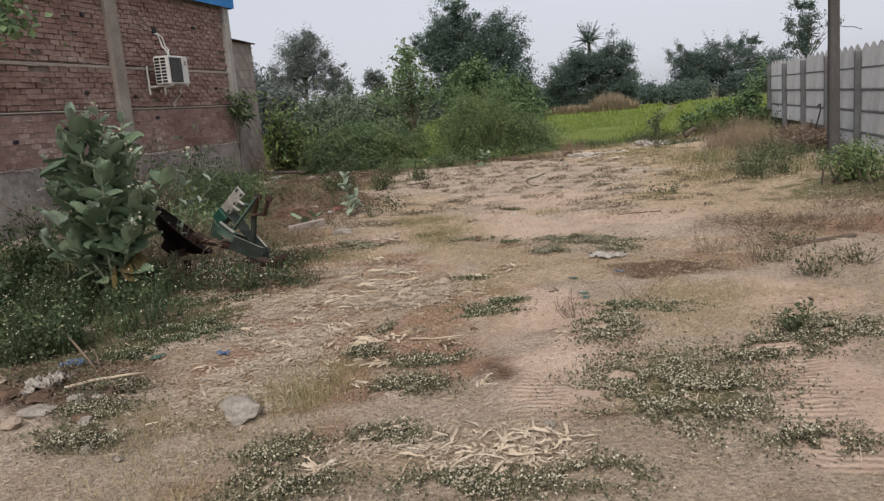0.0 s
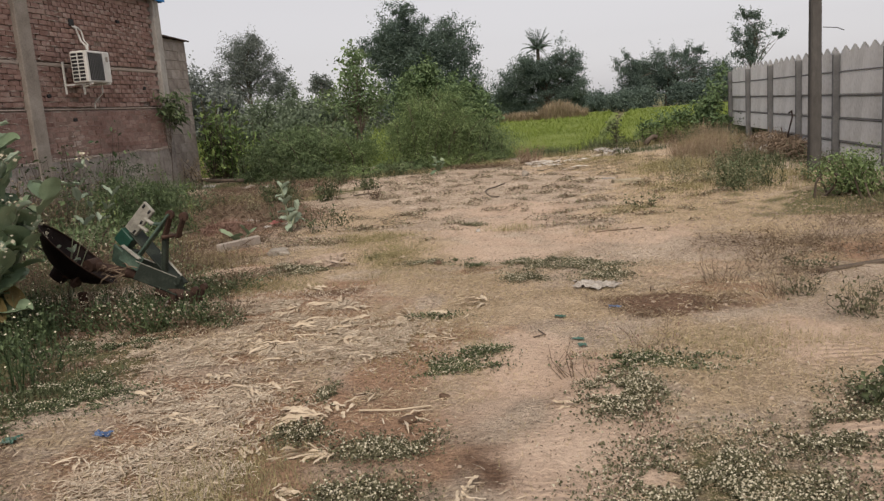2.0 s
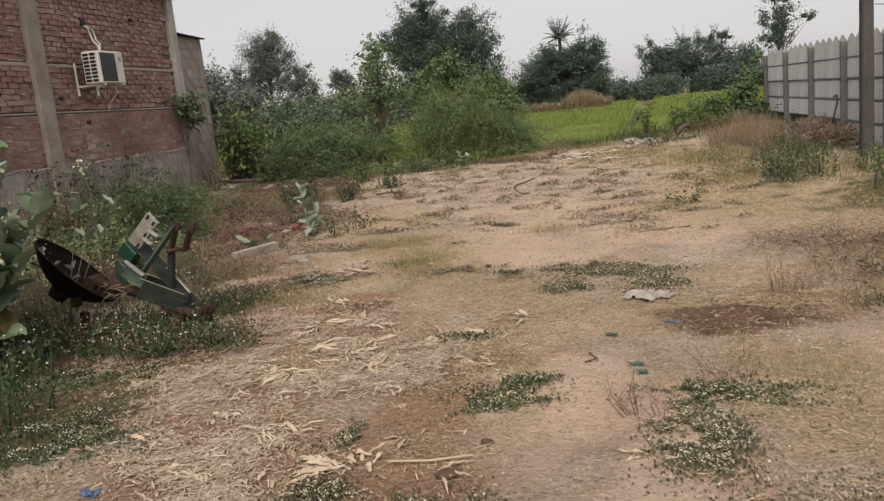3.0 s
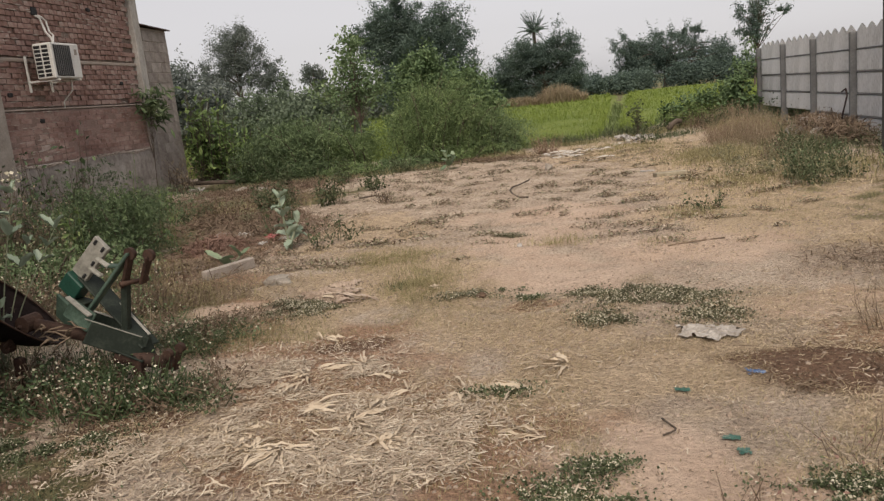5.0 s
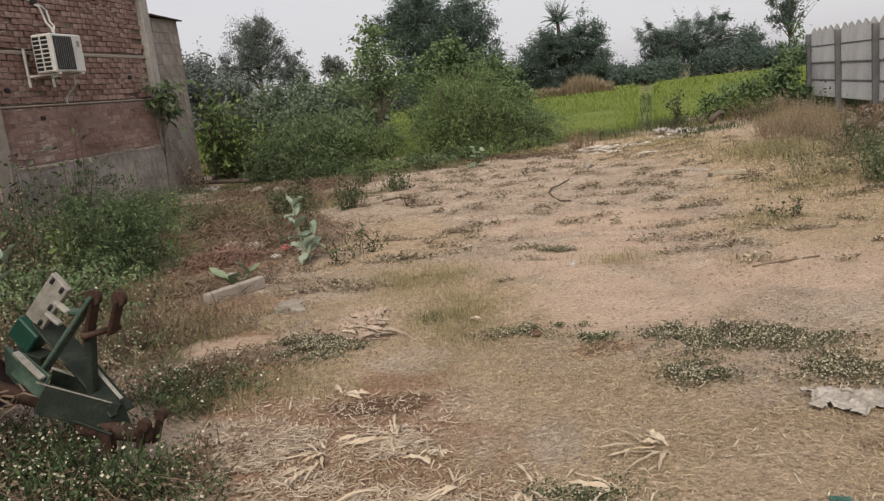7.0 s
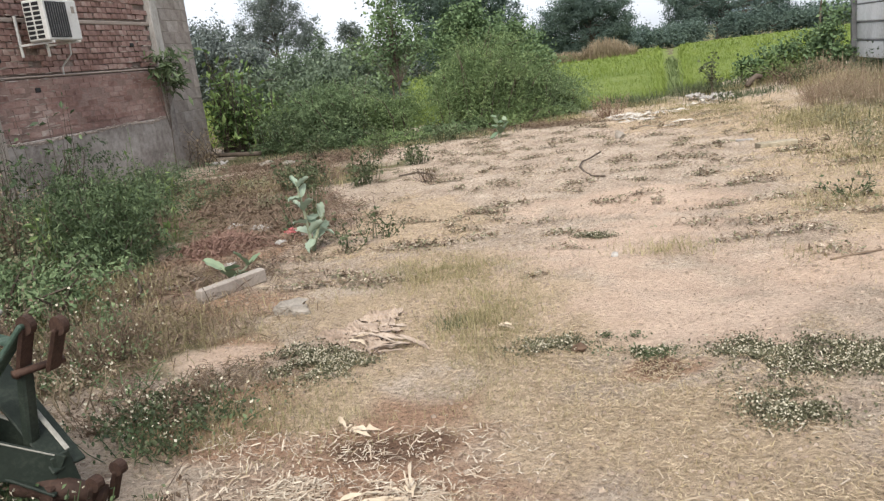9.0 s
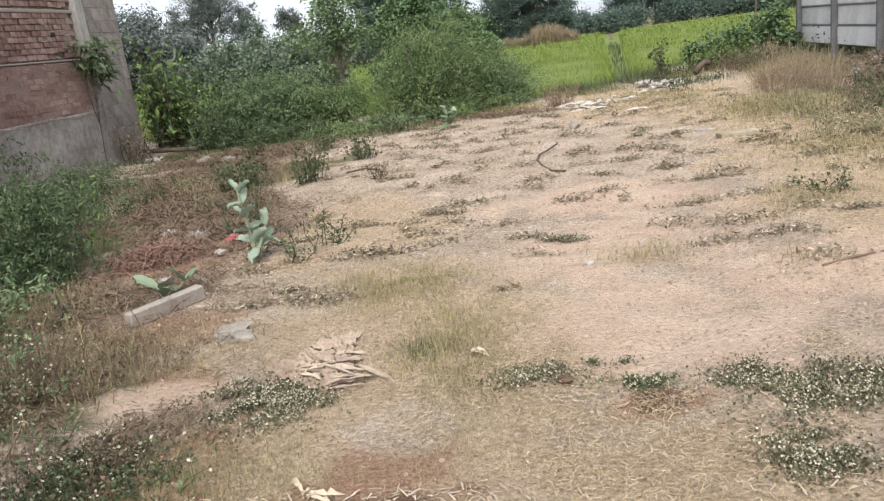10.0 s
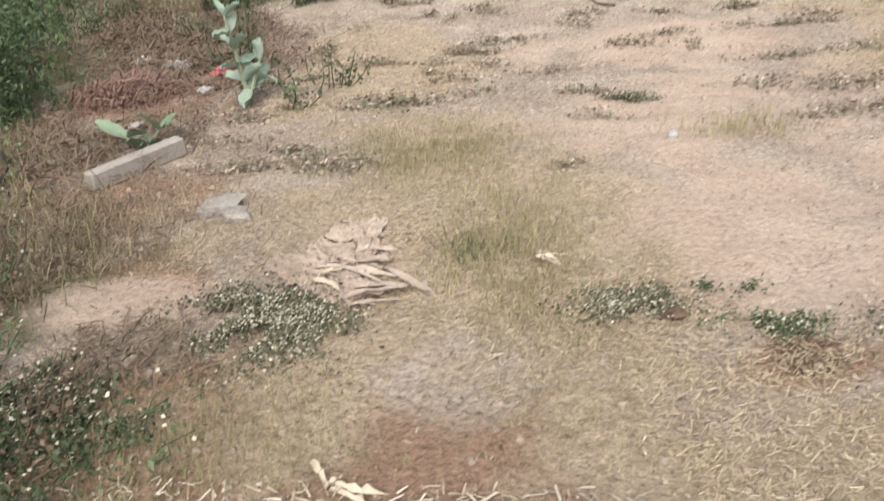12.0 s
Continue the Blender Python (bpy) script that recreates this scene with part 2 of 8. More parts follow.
RUST = material("rusty_steel", [(0.022, 0.014, 0.011), (0.055, 0.031, 0.023), (0.10, 0.058, 0.042)], 9.0, 90, 0.75, 0.4, metal=0.25)
DARK_RUST = material("dark_rusted_disc", [(0.012, 0.008, 0.008), (0.026, 0.016, 0.015), (0.046, 0.029, 0.026)], 6.0, 80, 0.7, 0.4, metal=0.3)
GREEN_PAINT = material("worn_green_paint", [(0.010, 0.028, 0.022), (0.015, 0.058, 0.041), (0.026, 0.088, 0.064)], 7.0, 70, 0.5, 0.15)
WORN_GREEN = material("worn_pale_green_paint", [(0.020, 0.034, 0.025), (0.050, 0.082, 0.062), (0.13, 0.16, 0.13)], 9.0, 60, 0.6, 0.25)
DULL_GREEN = material("faded_green_paint", [(0.008, 0.011, 0.008), (0.016, 0.023, 0.017), (0.046, 0.054, 0.042)], 7.0, 70, 0.65, 0.2)
PALE_STEEL = material("scraped_pale_plate", [(0.12, 0.112, 0.098), (0.25, 0.24, 0.21), (0.38, 0.36, 0.325)], 8.0, 70, 0.6, 0.2)
PALE_WOOD = material("bleached_plank", [(0.13, 0.108, 0.075), (0.30, 0.26, 0.19), (0.46, 0.41, 0.32)], 5.0, 40, 0.9, 0.4, stretch=(0.3, 1, 1))
BARK = material("bark", [(0.04, 0.032, 0.025), (0.09, 0.07, 0.055), (0.15, 0.12, 0.095)], 6.0, 50, 0.95, 0.6, stretch=(1, 1, 0.3))
TWIG = material("dry_twig", [(0.09, 0.066, 0.048), (0.17, 0.125, 0.09), (0.26, 0.195, 0.145)], 9.0, 60, 0.95, 0.3, island=0.5)
# far foliage: air haze is put into these pale blue-grey leaf colours
LEAF_DARK = material("hazed_dark_leaf", [(0.060, 0.092, 0.084), (0.100, 0.142, 0.118), (0.145, 0.196, 0.148)], 0.35, 2.0, 0.65, 0.0, island=0.25, thin=0.3)
LEAF_FAR = material("hazed_far_leaf", [(0.105, 0.128, 0.122), (0.150, 0.174, 0.160), (0.210, 0.225, 0.205)], 0.3, 2.0, 0.8, 0.0, island=0.22, thin=0.2)
# darkest ramp colours also hold the shade of gaps inside the bushes
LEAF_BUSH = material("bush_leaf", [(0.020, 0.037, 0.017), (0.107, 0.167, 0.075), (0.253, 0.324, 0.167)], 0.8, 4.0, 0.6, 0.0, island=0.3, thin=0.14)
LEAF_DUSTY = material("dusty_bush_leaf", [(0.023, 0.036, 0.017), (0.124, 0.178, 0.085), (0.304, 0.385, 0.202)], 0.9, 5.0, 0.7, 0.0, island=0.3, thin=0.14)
# feathery sprays: gap shade in the darkest colour, highlights in the palest
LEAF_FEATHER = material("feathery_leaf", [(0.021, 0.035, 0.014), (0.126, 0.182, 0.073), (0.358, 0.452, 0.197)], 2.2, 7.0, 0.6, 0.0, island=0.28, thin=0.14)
LEAF_LIGHT = material("yellow_green_leaf", [(0.065, 0.108, 0.034), (0.150, 0.210, 0.072), (0.270, 0.330, 0.135)], 1.2, 5.0, 0.55, 0.0, island=0.6, thin=0.3)
# the low end is darkened for shade between the weeds
LEAF_WEED = material("weed_leaf", [(0.020, 0.028, 0.013), (0.075, 0.094, 0.045), (0.130, 0.146, 0.080)], 1.5, 9.0, 0.7, 0.0, island=0.6, thin=0.14)
LEAF_BROAD = material("broad_bush_leaf", [(0.038, 0.064, 0.023), (0.101, 0.161, 0.055), (0.195, 0.283, 0.095), (0.456, 0.575, 0.220)], 1.2, 5.0, 0.5, 0.0, island=0.75, thin=0.25)
LEAF_GREY = material("grey_green_leaf", [(0.120, 0.118, 0.068), (0.200, 0.195, 0.120), (0.300, 0.285, 0.190)], 1.5, 9.0, 0.75, 0.0, island=0.6, thin=0.15)
CALO = material("waxy_calotropis_leaf", [(0.097, 0.146, 0.087), (0.177, 0.241, 0.150), (0.303, 0.364, 0.241)], 6.0, 60, 0.5, 0.1, thing_random=0.55, thin=0.12)
CALO_YOUNG = material("pale_calotropis_leaf", [(0.18, 0.235, 0.17), (0.28, 0.345, 0.265), (0.40, 0.455, 0.37)], 6.0, 60, 0.55, 0.1, thing_random=0.5, thin=0.15)
CALO_DEAD = material("yellowed_leaf", [(0.06, 0.045, 0.018), (0.13, 0.095, 0.035), (0.20, 0.15, 0.06)], 8.0, 60, 0.7, 0.2, thin=0.15)
CALO_STEM = material("pale_green_stem", [(0.14, 0.17, 0.11), (0.23, 0.25, 0.17), (0.32, 0.33, 0.24)], 8.0, 60, 0.8, 0.2)
PETAL = material("white_petal", [(0.24, 0.215, 0.15), (0.42, 0.385, 0.29), (0.62, 0.58, 0.47)], 9.0, 60, 0.8, 0.0, island=0.6)
STRAW = material("bleached_straw", [(0.242, 0.176, 0.125), (0.435, 0.355, 0.272), (0.602, 0.531, 0.435)], 4.0, 30, 0.85, 0.0, island=0.7)
HUSK = material("dry_maize_husk", [(0.258, 0.187, 0.133), (0.447, 0.365, 0.274), (0.619, 0.544, 0.440)], 5.0, 50, 0.8, 0.2, island=0.6)
DRY_GRASS = material("dry_grass_blade", [(0.220, 0.174, 0.090), (0.390, 0.313, 0.175), (0.561, 0.462, 0.280)], 1.2, 9.0, 0.85, 0.0, island=0.6, thin=0.15)
RED_GRASS = material("reddish_dry_weed", [(0.155, 0.118, 0.078), (0.28, 0.222, 0.15), (0.41, 0.335, 0.235)], 1.2, 9.0, 0.9, 0.0, island=0.6, thin=0.1)
RED_TWIG = material("reddish_dead_twig", [(0.120, 0.067, 0.053), (0.212, 0.129, 0.101), (0.304, 0.205, 0.164)], 2.0, 12.0, 0.9, 0.0, island=0.6)
HALF_DRY = material("half_dry_grass_blade", [(0.120, 0.110, 0.052), (0.273, 0.238, 0.127), (0.493, 0.423, 0.253)], 1.2, 9.0, 0.85, 0.0, island=0.6, thin=0.2)
PADDY = material("ripening_paddy", [(0.121, 0.167, 0.033), (0.177, 0.233, 0.051), (0.260, 0.298, 0.079)], 0.22, 1.6, 0.7, 0.0, island=0.12, thin=0.3)
CLOD = material("earth_clod", [(0.164, 0.123, 0.094), (0.287, 0.223, 0.174), (0.410, 0.332, 0.267)], 6.0, 50, 0.95, 0.4, island=0.6)
STONE = material("grey_stone", [(0.14, 0.12, 0.10), (0.25, 0.222, 0.19), (0.37, 0.335, 0.295)], 7.0, 60, 0.9, 0.5)
PLASTIC = material("dirty_white_plastic", [(0.20, 0.18, 0.165), (0.34, 0.32, 0.30), (0.50, 0.48, 0.45)], 8.0, 60, 0.5, 0.2)
BLUE_PLASTIC = material("blue_wrapper", [(0.02, 0.04, 0.10), (0.07, 0.13, 0.26), (0.40, 0.45, 0.52)], 16.0, 60, 0.4, 0.2)
TEAL_PLASTIC = material("teal_wrapper", [(0.015, 0.053, 0.041), (0.038, 0.105, 0.083), (0.180, 0.225, 0.203)], 14.0, 60, 0.4, 0.2)
RED_PLASTIC = material("red_wrapper", [(0.22, 0.03, 0.035), (0.36, 0.08, 0.085), (0.50, 0.38, 0.37)], 14.0, 60, 0.4, 0.2)
SACK = material("torn_brown_sacking", [(0.17, 0.125, 0.095), (0.34, 0.265, 0.21), (0.48, 0.40, 0.33)], 5.0, 50, 0.9, 0.4)
WET_GREEN = material("trodden_paddy", [(0.07, 0.095, 0.035), (0.12, 0.155, 0.06), (0.18, 0.22, 0.09)], 1.2, 8.0, 0.8, 0.0, island=0.5, thin=0.15)
CRUST = material("lime_crust", [(0.30, 0.27, 0.24), (0.46, 0.43, 0.39), (0.62, 0.59, 0.55)], 4.0, 40, 0.95, 0.4, island=0.5)
BROWN_WEED = material("dark_brown_weed", [(0.084, 0.056, 0.039), (0.158, 0.113, 0.079), (0.251, 0.196, 0.138)], 1.2, 9.0, 0.9, 0.0, island=0.6, thin=0.1)
MAT_LEAF = material("creeping_leaf", [(0.035, 0.034, 0.02), (0.095, 0.094, 0.054), (0.19, 0.178, 0.112)], 3.0, 20.0, 0.75, 0.0, island=0.6, thin=0.15)
THATCH = material("trodden_thatch", [(0.145, 0.108, 0.067), (0.381, 0.295, 0.192), (0.661, 0.540, 0.394)], 1.2, 9.0, 0.85, 0.0, island=0.75)
PILLAR = material("pale_pillar", [(0.22, 0.20, 0.18), (0.40, 0.375, 0.345), (0.58, 0.55, 0.51)], 2.2, 30, 0.9, 0.3, stretch=(1, 1, 0.4))
GREY_PLASTIC = material("grey_plastic_sheet", [(0.15, 0.13, 0.11), (0.30, 0.27, 0.24), (0.50, 0.475, 0.44)], 14.0, 60, 0.5, 0.2)
# middle distance: a weaker haze put into the leaf colour
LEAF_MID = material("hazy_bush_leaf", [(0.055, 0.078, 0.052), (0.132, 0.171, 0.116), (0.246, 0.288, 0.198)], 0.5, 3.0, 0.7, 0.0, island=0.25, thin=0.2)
DARK_EARTH = material("dark_clod", [(0.05, 0.03, 0.02), (0.10, 0.065, 0.045), (0.18, 0.12, 0.085)], 9.0, 60, 0.95, 0.6)
# both ramp ends are pushed: shaded gaps below, leaf highlights above
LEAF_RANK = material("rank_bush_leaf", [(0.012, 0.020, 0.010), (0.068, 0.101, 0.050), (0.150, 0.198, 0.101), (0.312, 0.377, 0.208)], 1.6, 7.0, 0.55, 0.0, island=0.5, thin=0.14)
# deep weed green, darkened further so that shade lies in the leaf colour
LEAF_DEEP_SHADE = material("deep_green_shaded_leaf", [(0.012, 0.021, 0.009), (0.044, 0.070, 0.032), (0.108, 0.151, 0.070), (0.238, 0.308, 0.155)], 1.6, 7.0, 0.55, 0.0, island=0.5, thin=0.2)
# the hill's blue is distance haze put into its colour
HILL = material("haze_blue_hill", [(0.20, 0.25, 0.29), (0.24, 0.29, 0.33)], 0.01, 0.05, 0.95, 0.0)


def soil():
    """Sandy earth whose tint follows the patches given to the sheet's corners: red soil, straw dust, damp with the
    plough's painted shade, and mossy green.
    """
    m = material("sandy_earth", [(0.24, 0.184, 0.143), (0.435, 0.357, 0.288), (0.555, 0.475, 0.397)], 1.6, 48, 0.95, 0.0)
    t = m.node_tree
    n, l = t.nodes, t.links
    p = n["Principled BSDF"]
    p.inputs["Specular IOR Level"].default_value = 0.15
    colour = p.inputs["Base Color"].links[0].from_socket
    co = n["Texture Coordinate"]
    grain = n.new("ShaderNodeTexNoise")
    grain.inputs["Scale"].default_value, grain.inputs["Detail"].default_value = 9.0, 9.0
    grain.inputs["Roughness"].default_value = 0.8
    l.new(co.outputs["Object"], grain.inputs["Vector"])
    # crumbs: pale and dark specks of a few centimetres
    crumb = n.new("ShaderNodeTexNoise")
    crumb.inputs["Scale"].default_value, crumb.inputs["Detail"].default_value = 42.0, 10.0
    crumb.inputs["Roughness"].default_value = 0.85
    l.new(co.outputs["Object"], crumb.inputs["Vector"])
    speck = n.new("ShaderNodeValToRGB")
    se = speck.color_ramp.elements
    se[0].position, se[0].color = 0.37, (0.22, 0.19, 0.17, 1)
    se[1].position, se[1].color = 0.64, (1.7, 1.67, 1.62, 1)
    se.new(0.46).color = (0.94, 0.92, 0.9, 1)
    se.new(0.55).color = (1.2, 1.18, 1.16, 1)
    l.new(crumb.outputs["Fac"], speck.inputs["Fac"])
    broad = n.new("ShaderNodeTexNoise")
    broad.inputs["Scale"].default_value, broad.inputs["Detail"].default_value = 1.5, 5.0
    broad.inputs["Roughness"].default_value = 0.65
    l.new(co.outputs["Object"], broad.inputs["Vector"])
    # the damp tint also paints the shade beside the plough
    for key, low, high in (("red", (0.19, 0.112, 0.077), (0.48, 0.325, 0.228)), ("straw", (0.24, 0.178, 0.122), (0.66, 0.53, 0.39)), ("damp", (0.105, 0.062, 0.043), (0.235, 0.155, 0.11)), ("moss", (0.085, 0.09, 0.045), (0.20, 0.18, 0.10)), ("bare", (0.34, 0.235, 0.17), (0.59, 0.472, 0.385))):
        mask = n.new("ShaderNodeAttribute")
        mask.attribute_name = key
        two = n.new("ShaderNodeMix")
        two.data_type = "RGBA"
        two.inputs["A"].default_value, two.inputs["B"].default_value = (*low, 1), (*high, 1)
        l.new((broad if key == "bare" else grain).outputs["Fac"], two.inputs["Factor"])
        rough_edge = n.new("ShaderNodeMath")
        rough_edge.operation = "MULTIPLY_ADD"
        rough_edge.inputs[1].default_value = 1.4
        shift = n.new("ShaderNodeMath")
        shift.operation = "MULTIPLY_ADD"
        shift.inputs[1].default_value, shift.inputs[2].default_value = 0.9, -0.62
        l.new(grain.outputs["Fac"], shift.inputs[0])
        l.new(mask.outputs["Fac"], rough_edge.inputs[0])
        l.new(shift.outputs[0], rough_edge.inputs[2])
        rough_edge.use_clamp = True
        mix = n.new("ShaderNodeMix")
        mix.data_type = "RGBA"
        l.new(rough_edge.outputs[0], mix.inputs["Factor"])
        l.new(colour, mix.inputs["A"])
        l.new(two.outputs["Result"], mix.inputs["B"])
        colour = mix.outputs["Result"]
    rub = n.new("ShaderNodeMix")
    rub.data_type, rub.blend_type = "RGBA", "MULTIPLY"
    bare = n.new("ShaderNodeAttribute")
    bare.attribute_name = "bare"
    less = n.new("ShaderNodeMath")
    less.operation = "MULTIPLY_ADD"
    less.inputs[1].default_value, less.inputs[2].default_value = -0.55, 0.92
    l.new(bare.outputs["Fac"], less.inputs[0])
    l.new(less.outputs[0], rub.inputs["Factor"])
    l.new(colour, rub.inputs["A"])
    l.new(speck.outputs["Color"], rub.inputs["B"])
    l.new(rub.outputs["Result"], p.inputs["Base Color"])
    fine = n.new("ShaderNodeTexNoise")
    fine.inputs["Scale"].default_value, fine.inputs["Detail"].default_value = 38.0, 6.0
    l.new(co.outputs["Object"], fine.inputs["Vector"])
    tread = n.new("ShaderNodeTexWave")
    tread.inputs["Scale"].default_value, tread.inputs["Distortion"].default_value = 6.0, 1.6
    tread.bands_direction = "Y"
    l.new(co.outputs["Object"], tread.inputs["Vector"])
    rut = n.new("ShaderNodeAttribute")
    rut.attribute_name = "rut"
    tr = n.new("ShaderNodeMath")
    tr.operation = "MULTIPLY"
    l.new(tread.outputs["Fac"], tr.inputs[0])
    l.new(rut.outputs["Fac"], tr.inputs[1])
    add = n.new("ShaderNodeMath")
    add.operation = "MULTIPLY_ADD"
    add.inputs[1].default_value = 0.28
    l.new(tr.outputs[0], add.inputs[0])
    both = n.new("ShaderNodeMath")
    both.operation = "MULTIPLY_ADD"
    both.inputs[1].default_value = 1.3
    l.new(grain.outputs["Fac"], both.inputs[0])
    l.new(fine.outputs["Fac"], both.inputs[2])
    smooth = n.new("ShaderNodeMath")
    smooth.operation = "MULTIPLY_ADD"
    smooth.inputs[1].default_value, smooth.inputs[2].default_value = -0.5, 1.0
    l.new(bare.outputs["Fac"], smooth.inputs[0])
    relief = n.new("ShaderNodeMath")
    relief.operation = "MULTIPLY"
    l.new(both.outputs[0], relief.inputs[0])
    l.new(smooth.outputs[0], relief.inputs[1])
    l.new(relief.outputs[0], add.inputs[2])
    b = n.new("ShaderNodeBump")
    b.inputs["Strength"].default_value, b.inputs["Distance"].default_value = 1.0, 0.035
    l.new(add.outputs[0], b.inputs["Height"])
    l.new(b.outputs["Normal"], p.inputs["Normal"])
    return m


SOIL = soil()


# ---- the ground: one sheet to the horizon ----
def spaced(lo, hi, pitch, far):
    inner = np.arange(lo, hi + pitch / 2, pitch)
    out = pitch * np.cumsum(1.22 ** np.arange(1, 52))
    out = out[out < far]
    return np.concatenate([(lo - out)[::-1], inner, hi + out])


def blob(x, y, spots):
    """How far each place lies in one of the oval spots (x, y, half width, half depth)."""
    m = np.zeros_like(x)
    wob = 0.7 * (smooth_noise(x * 2.3, y * 2.3, 21) - 0.5) + 0.5 * (smooth_noise(x * 6, y * 6, 22) - 0.5)
    for cx, cy, rx, ry in spots:
        d = np.hypot((x - cx) / rx, (y - cy) / ry) + wob
        m = np.maximum(m, 1 - step(0.5, 1.15, d))
    return m


RED_SOIL = [(-4.2, 9.2, 0.6, 0.5), (-1.9, 6.0, 0.7, 0.9), (-1.3, 5.6, 0.5, 0.6), (-4.7, 11.6, 1.0, 1.2), (-3.0, 7.9, 0.7, 0.5), (0.7, 7.2, 0.5, 0.5), (-1.12, 8.27, 0.3, 0.16), (2.3, 8.2, 0.8, 0.6), (-1.9, 6.2, 0.6, 0.8), (-3.9, 9.6, 0.5, 0.4), (-1.0, 6.35, 0.5, 0.3), (-2.3, 7.75, 0.8, 0.42), (0.7, 8.0, 0.5, 0.3), (-3.4, 8.7, 0.35, 0.25), (-2.4, 5.2, 0.3, 0.3), (-1.9, 4.8, 1.1, 1.5), (-2.1, 6.7, 1.0, 1.0)]
STRAW_SOIL = [(-2.3, 9.2, 0.9, 1.6), (0.6, 5.6, 1.0, 0.9), (-0.5, 6.9, 1.2, 0.7), (-0.6, 3.3, 0.6, 0.4), (1.4, 11.5, 1.6, 3.0), (0.4, 19.5, 2.2, 2.5), (-1.6, 9.0, 0.5, 0.9), (1.3, 16.0, 1.3, 3.5), (-1.0, 7.6, 1.0, 0.6), (-3.2, 12.0, 0.8, 1.4)]
# the first spot puts the plough's shade into the soil colour
DAMP_SHADE_SOIL = [(-3.05, 6.55, 0.5, 0.4), (-3.5, 4.35, 1.0, 0.6), (-4.6, 6.2, 1.3, 1.2), (-0.49, 4.37, 0.26, 0.24), (-0.16, 3.85, 0.26, 0.32), (-1.13, 8.3, 0.16, 0.12), (0.3, 6.82, 0.48, 0.4), (-3.4, 5.6, 0.6, 0.8), (-4.3, 6.8, 0.9, 0.9), (-3.6, 4.6, 0.5, 0.35), (-2.2, 7.55, 0.3, 0.15)]
MOSS_SOIL = [(-4.5, 5.4, 1.6, 1.3), (-6.2, 12.2, 1.4, 1.8), (-5.4, 8.6, 1.6, 1.6), (2.9, 11.2, 1.1, 1.4), (2.2, 15.5, 1.0, 3.0), (0.25, 4.1, 0.45, 0.6), (-6.0, 19.5, 3.4, 1.2), (-7.8, 13, 1.1, 5), (3.5, 19.5, 0.6, 4.5), (-5.8, 15.6, 1.5, 1.9), (-5.4, 13.4, 1.0, 1.0), (-4.4, 8.6, 0.9, 0.8)]
BARE_SOIL = [(-0.25, 4.6, 0.35, 1.4), (-0.6, 5.6, 0.5, 0.8), (0.95, 4.0, 0.45, 1.2), (1.1, 5.9, 0.6, 0.6), (-1.05, 9.3, 0.6, 0.9), (-0.7, 8.8, 0.6, 0.5), (-1.1, 10.4, 1.1, 0.9), (0.3, 9.6, 1.0, 0.8), (-3.32, 8.55, 0.42, 0.28), (0.6, 7.9, 0.6, 0.5), (-0.9, 12.2, 1.2, 0.8)]
RUTS = [(-0.42, 3.7, 0.16, 0.6), (0.85, 3.9, 0.16, 1.2), (1.05, 5.4, 0.16, 0.7)]


def build_ground():
    xs, ys = spaced(-9.5, 4.5, 0.05, 2600), spaced(2.0, 21, 0.05, 2600)
    x, y = np.meshgrid(xs, ys)
    z = ground_z(x, y)
    nx, ny = len(xs), len(ys)
    idx = np.arange(nx * ny).reshape(ny, nx)
    faces = np.stack([idx[:-1, :-1], idx[:-1, 1:], idx[1:, 1:], idx[1:, :-1]], -1).reshape(-1, 4)
    x, y = x.ravel(), y.ravel()
    me = mesh_from("ground", three(x, y, z.ravel()), faces, SOIL, smooth=True)
    far = step(24, 30, y)
    for key, spots in (("red", RED_SOIL), ("straw", STRAW_SOIL), ("damp", DAMP_SHADE_SOIL), ("moss", MOSS_SOIL), ("rut", RUTS), ("bare", BARE_SOIL)):
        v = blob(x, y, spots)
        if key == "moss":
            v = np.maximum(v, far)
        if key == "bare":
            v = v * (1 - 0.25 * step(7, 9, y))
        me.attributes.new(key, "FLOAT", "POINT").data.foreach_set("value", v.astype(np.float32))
    return tagged(put("ground", me), "dry sandy earth of a vacant plot with straw and red soil", "ground", kind="structure")


build_ground()


# ---- the brick building with its pillars, plinth and blue cladding ----
WALL_X = -9.1
COURSE, LONG = 0.088, 0.245


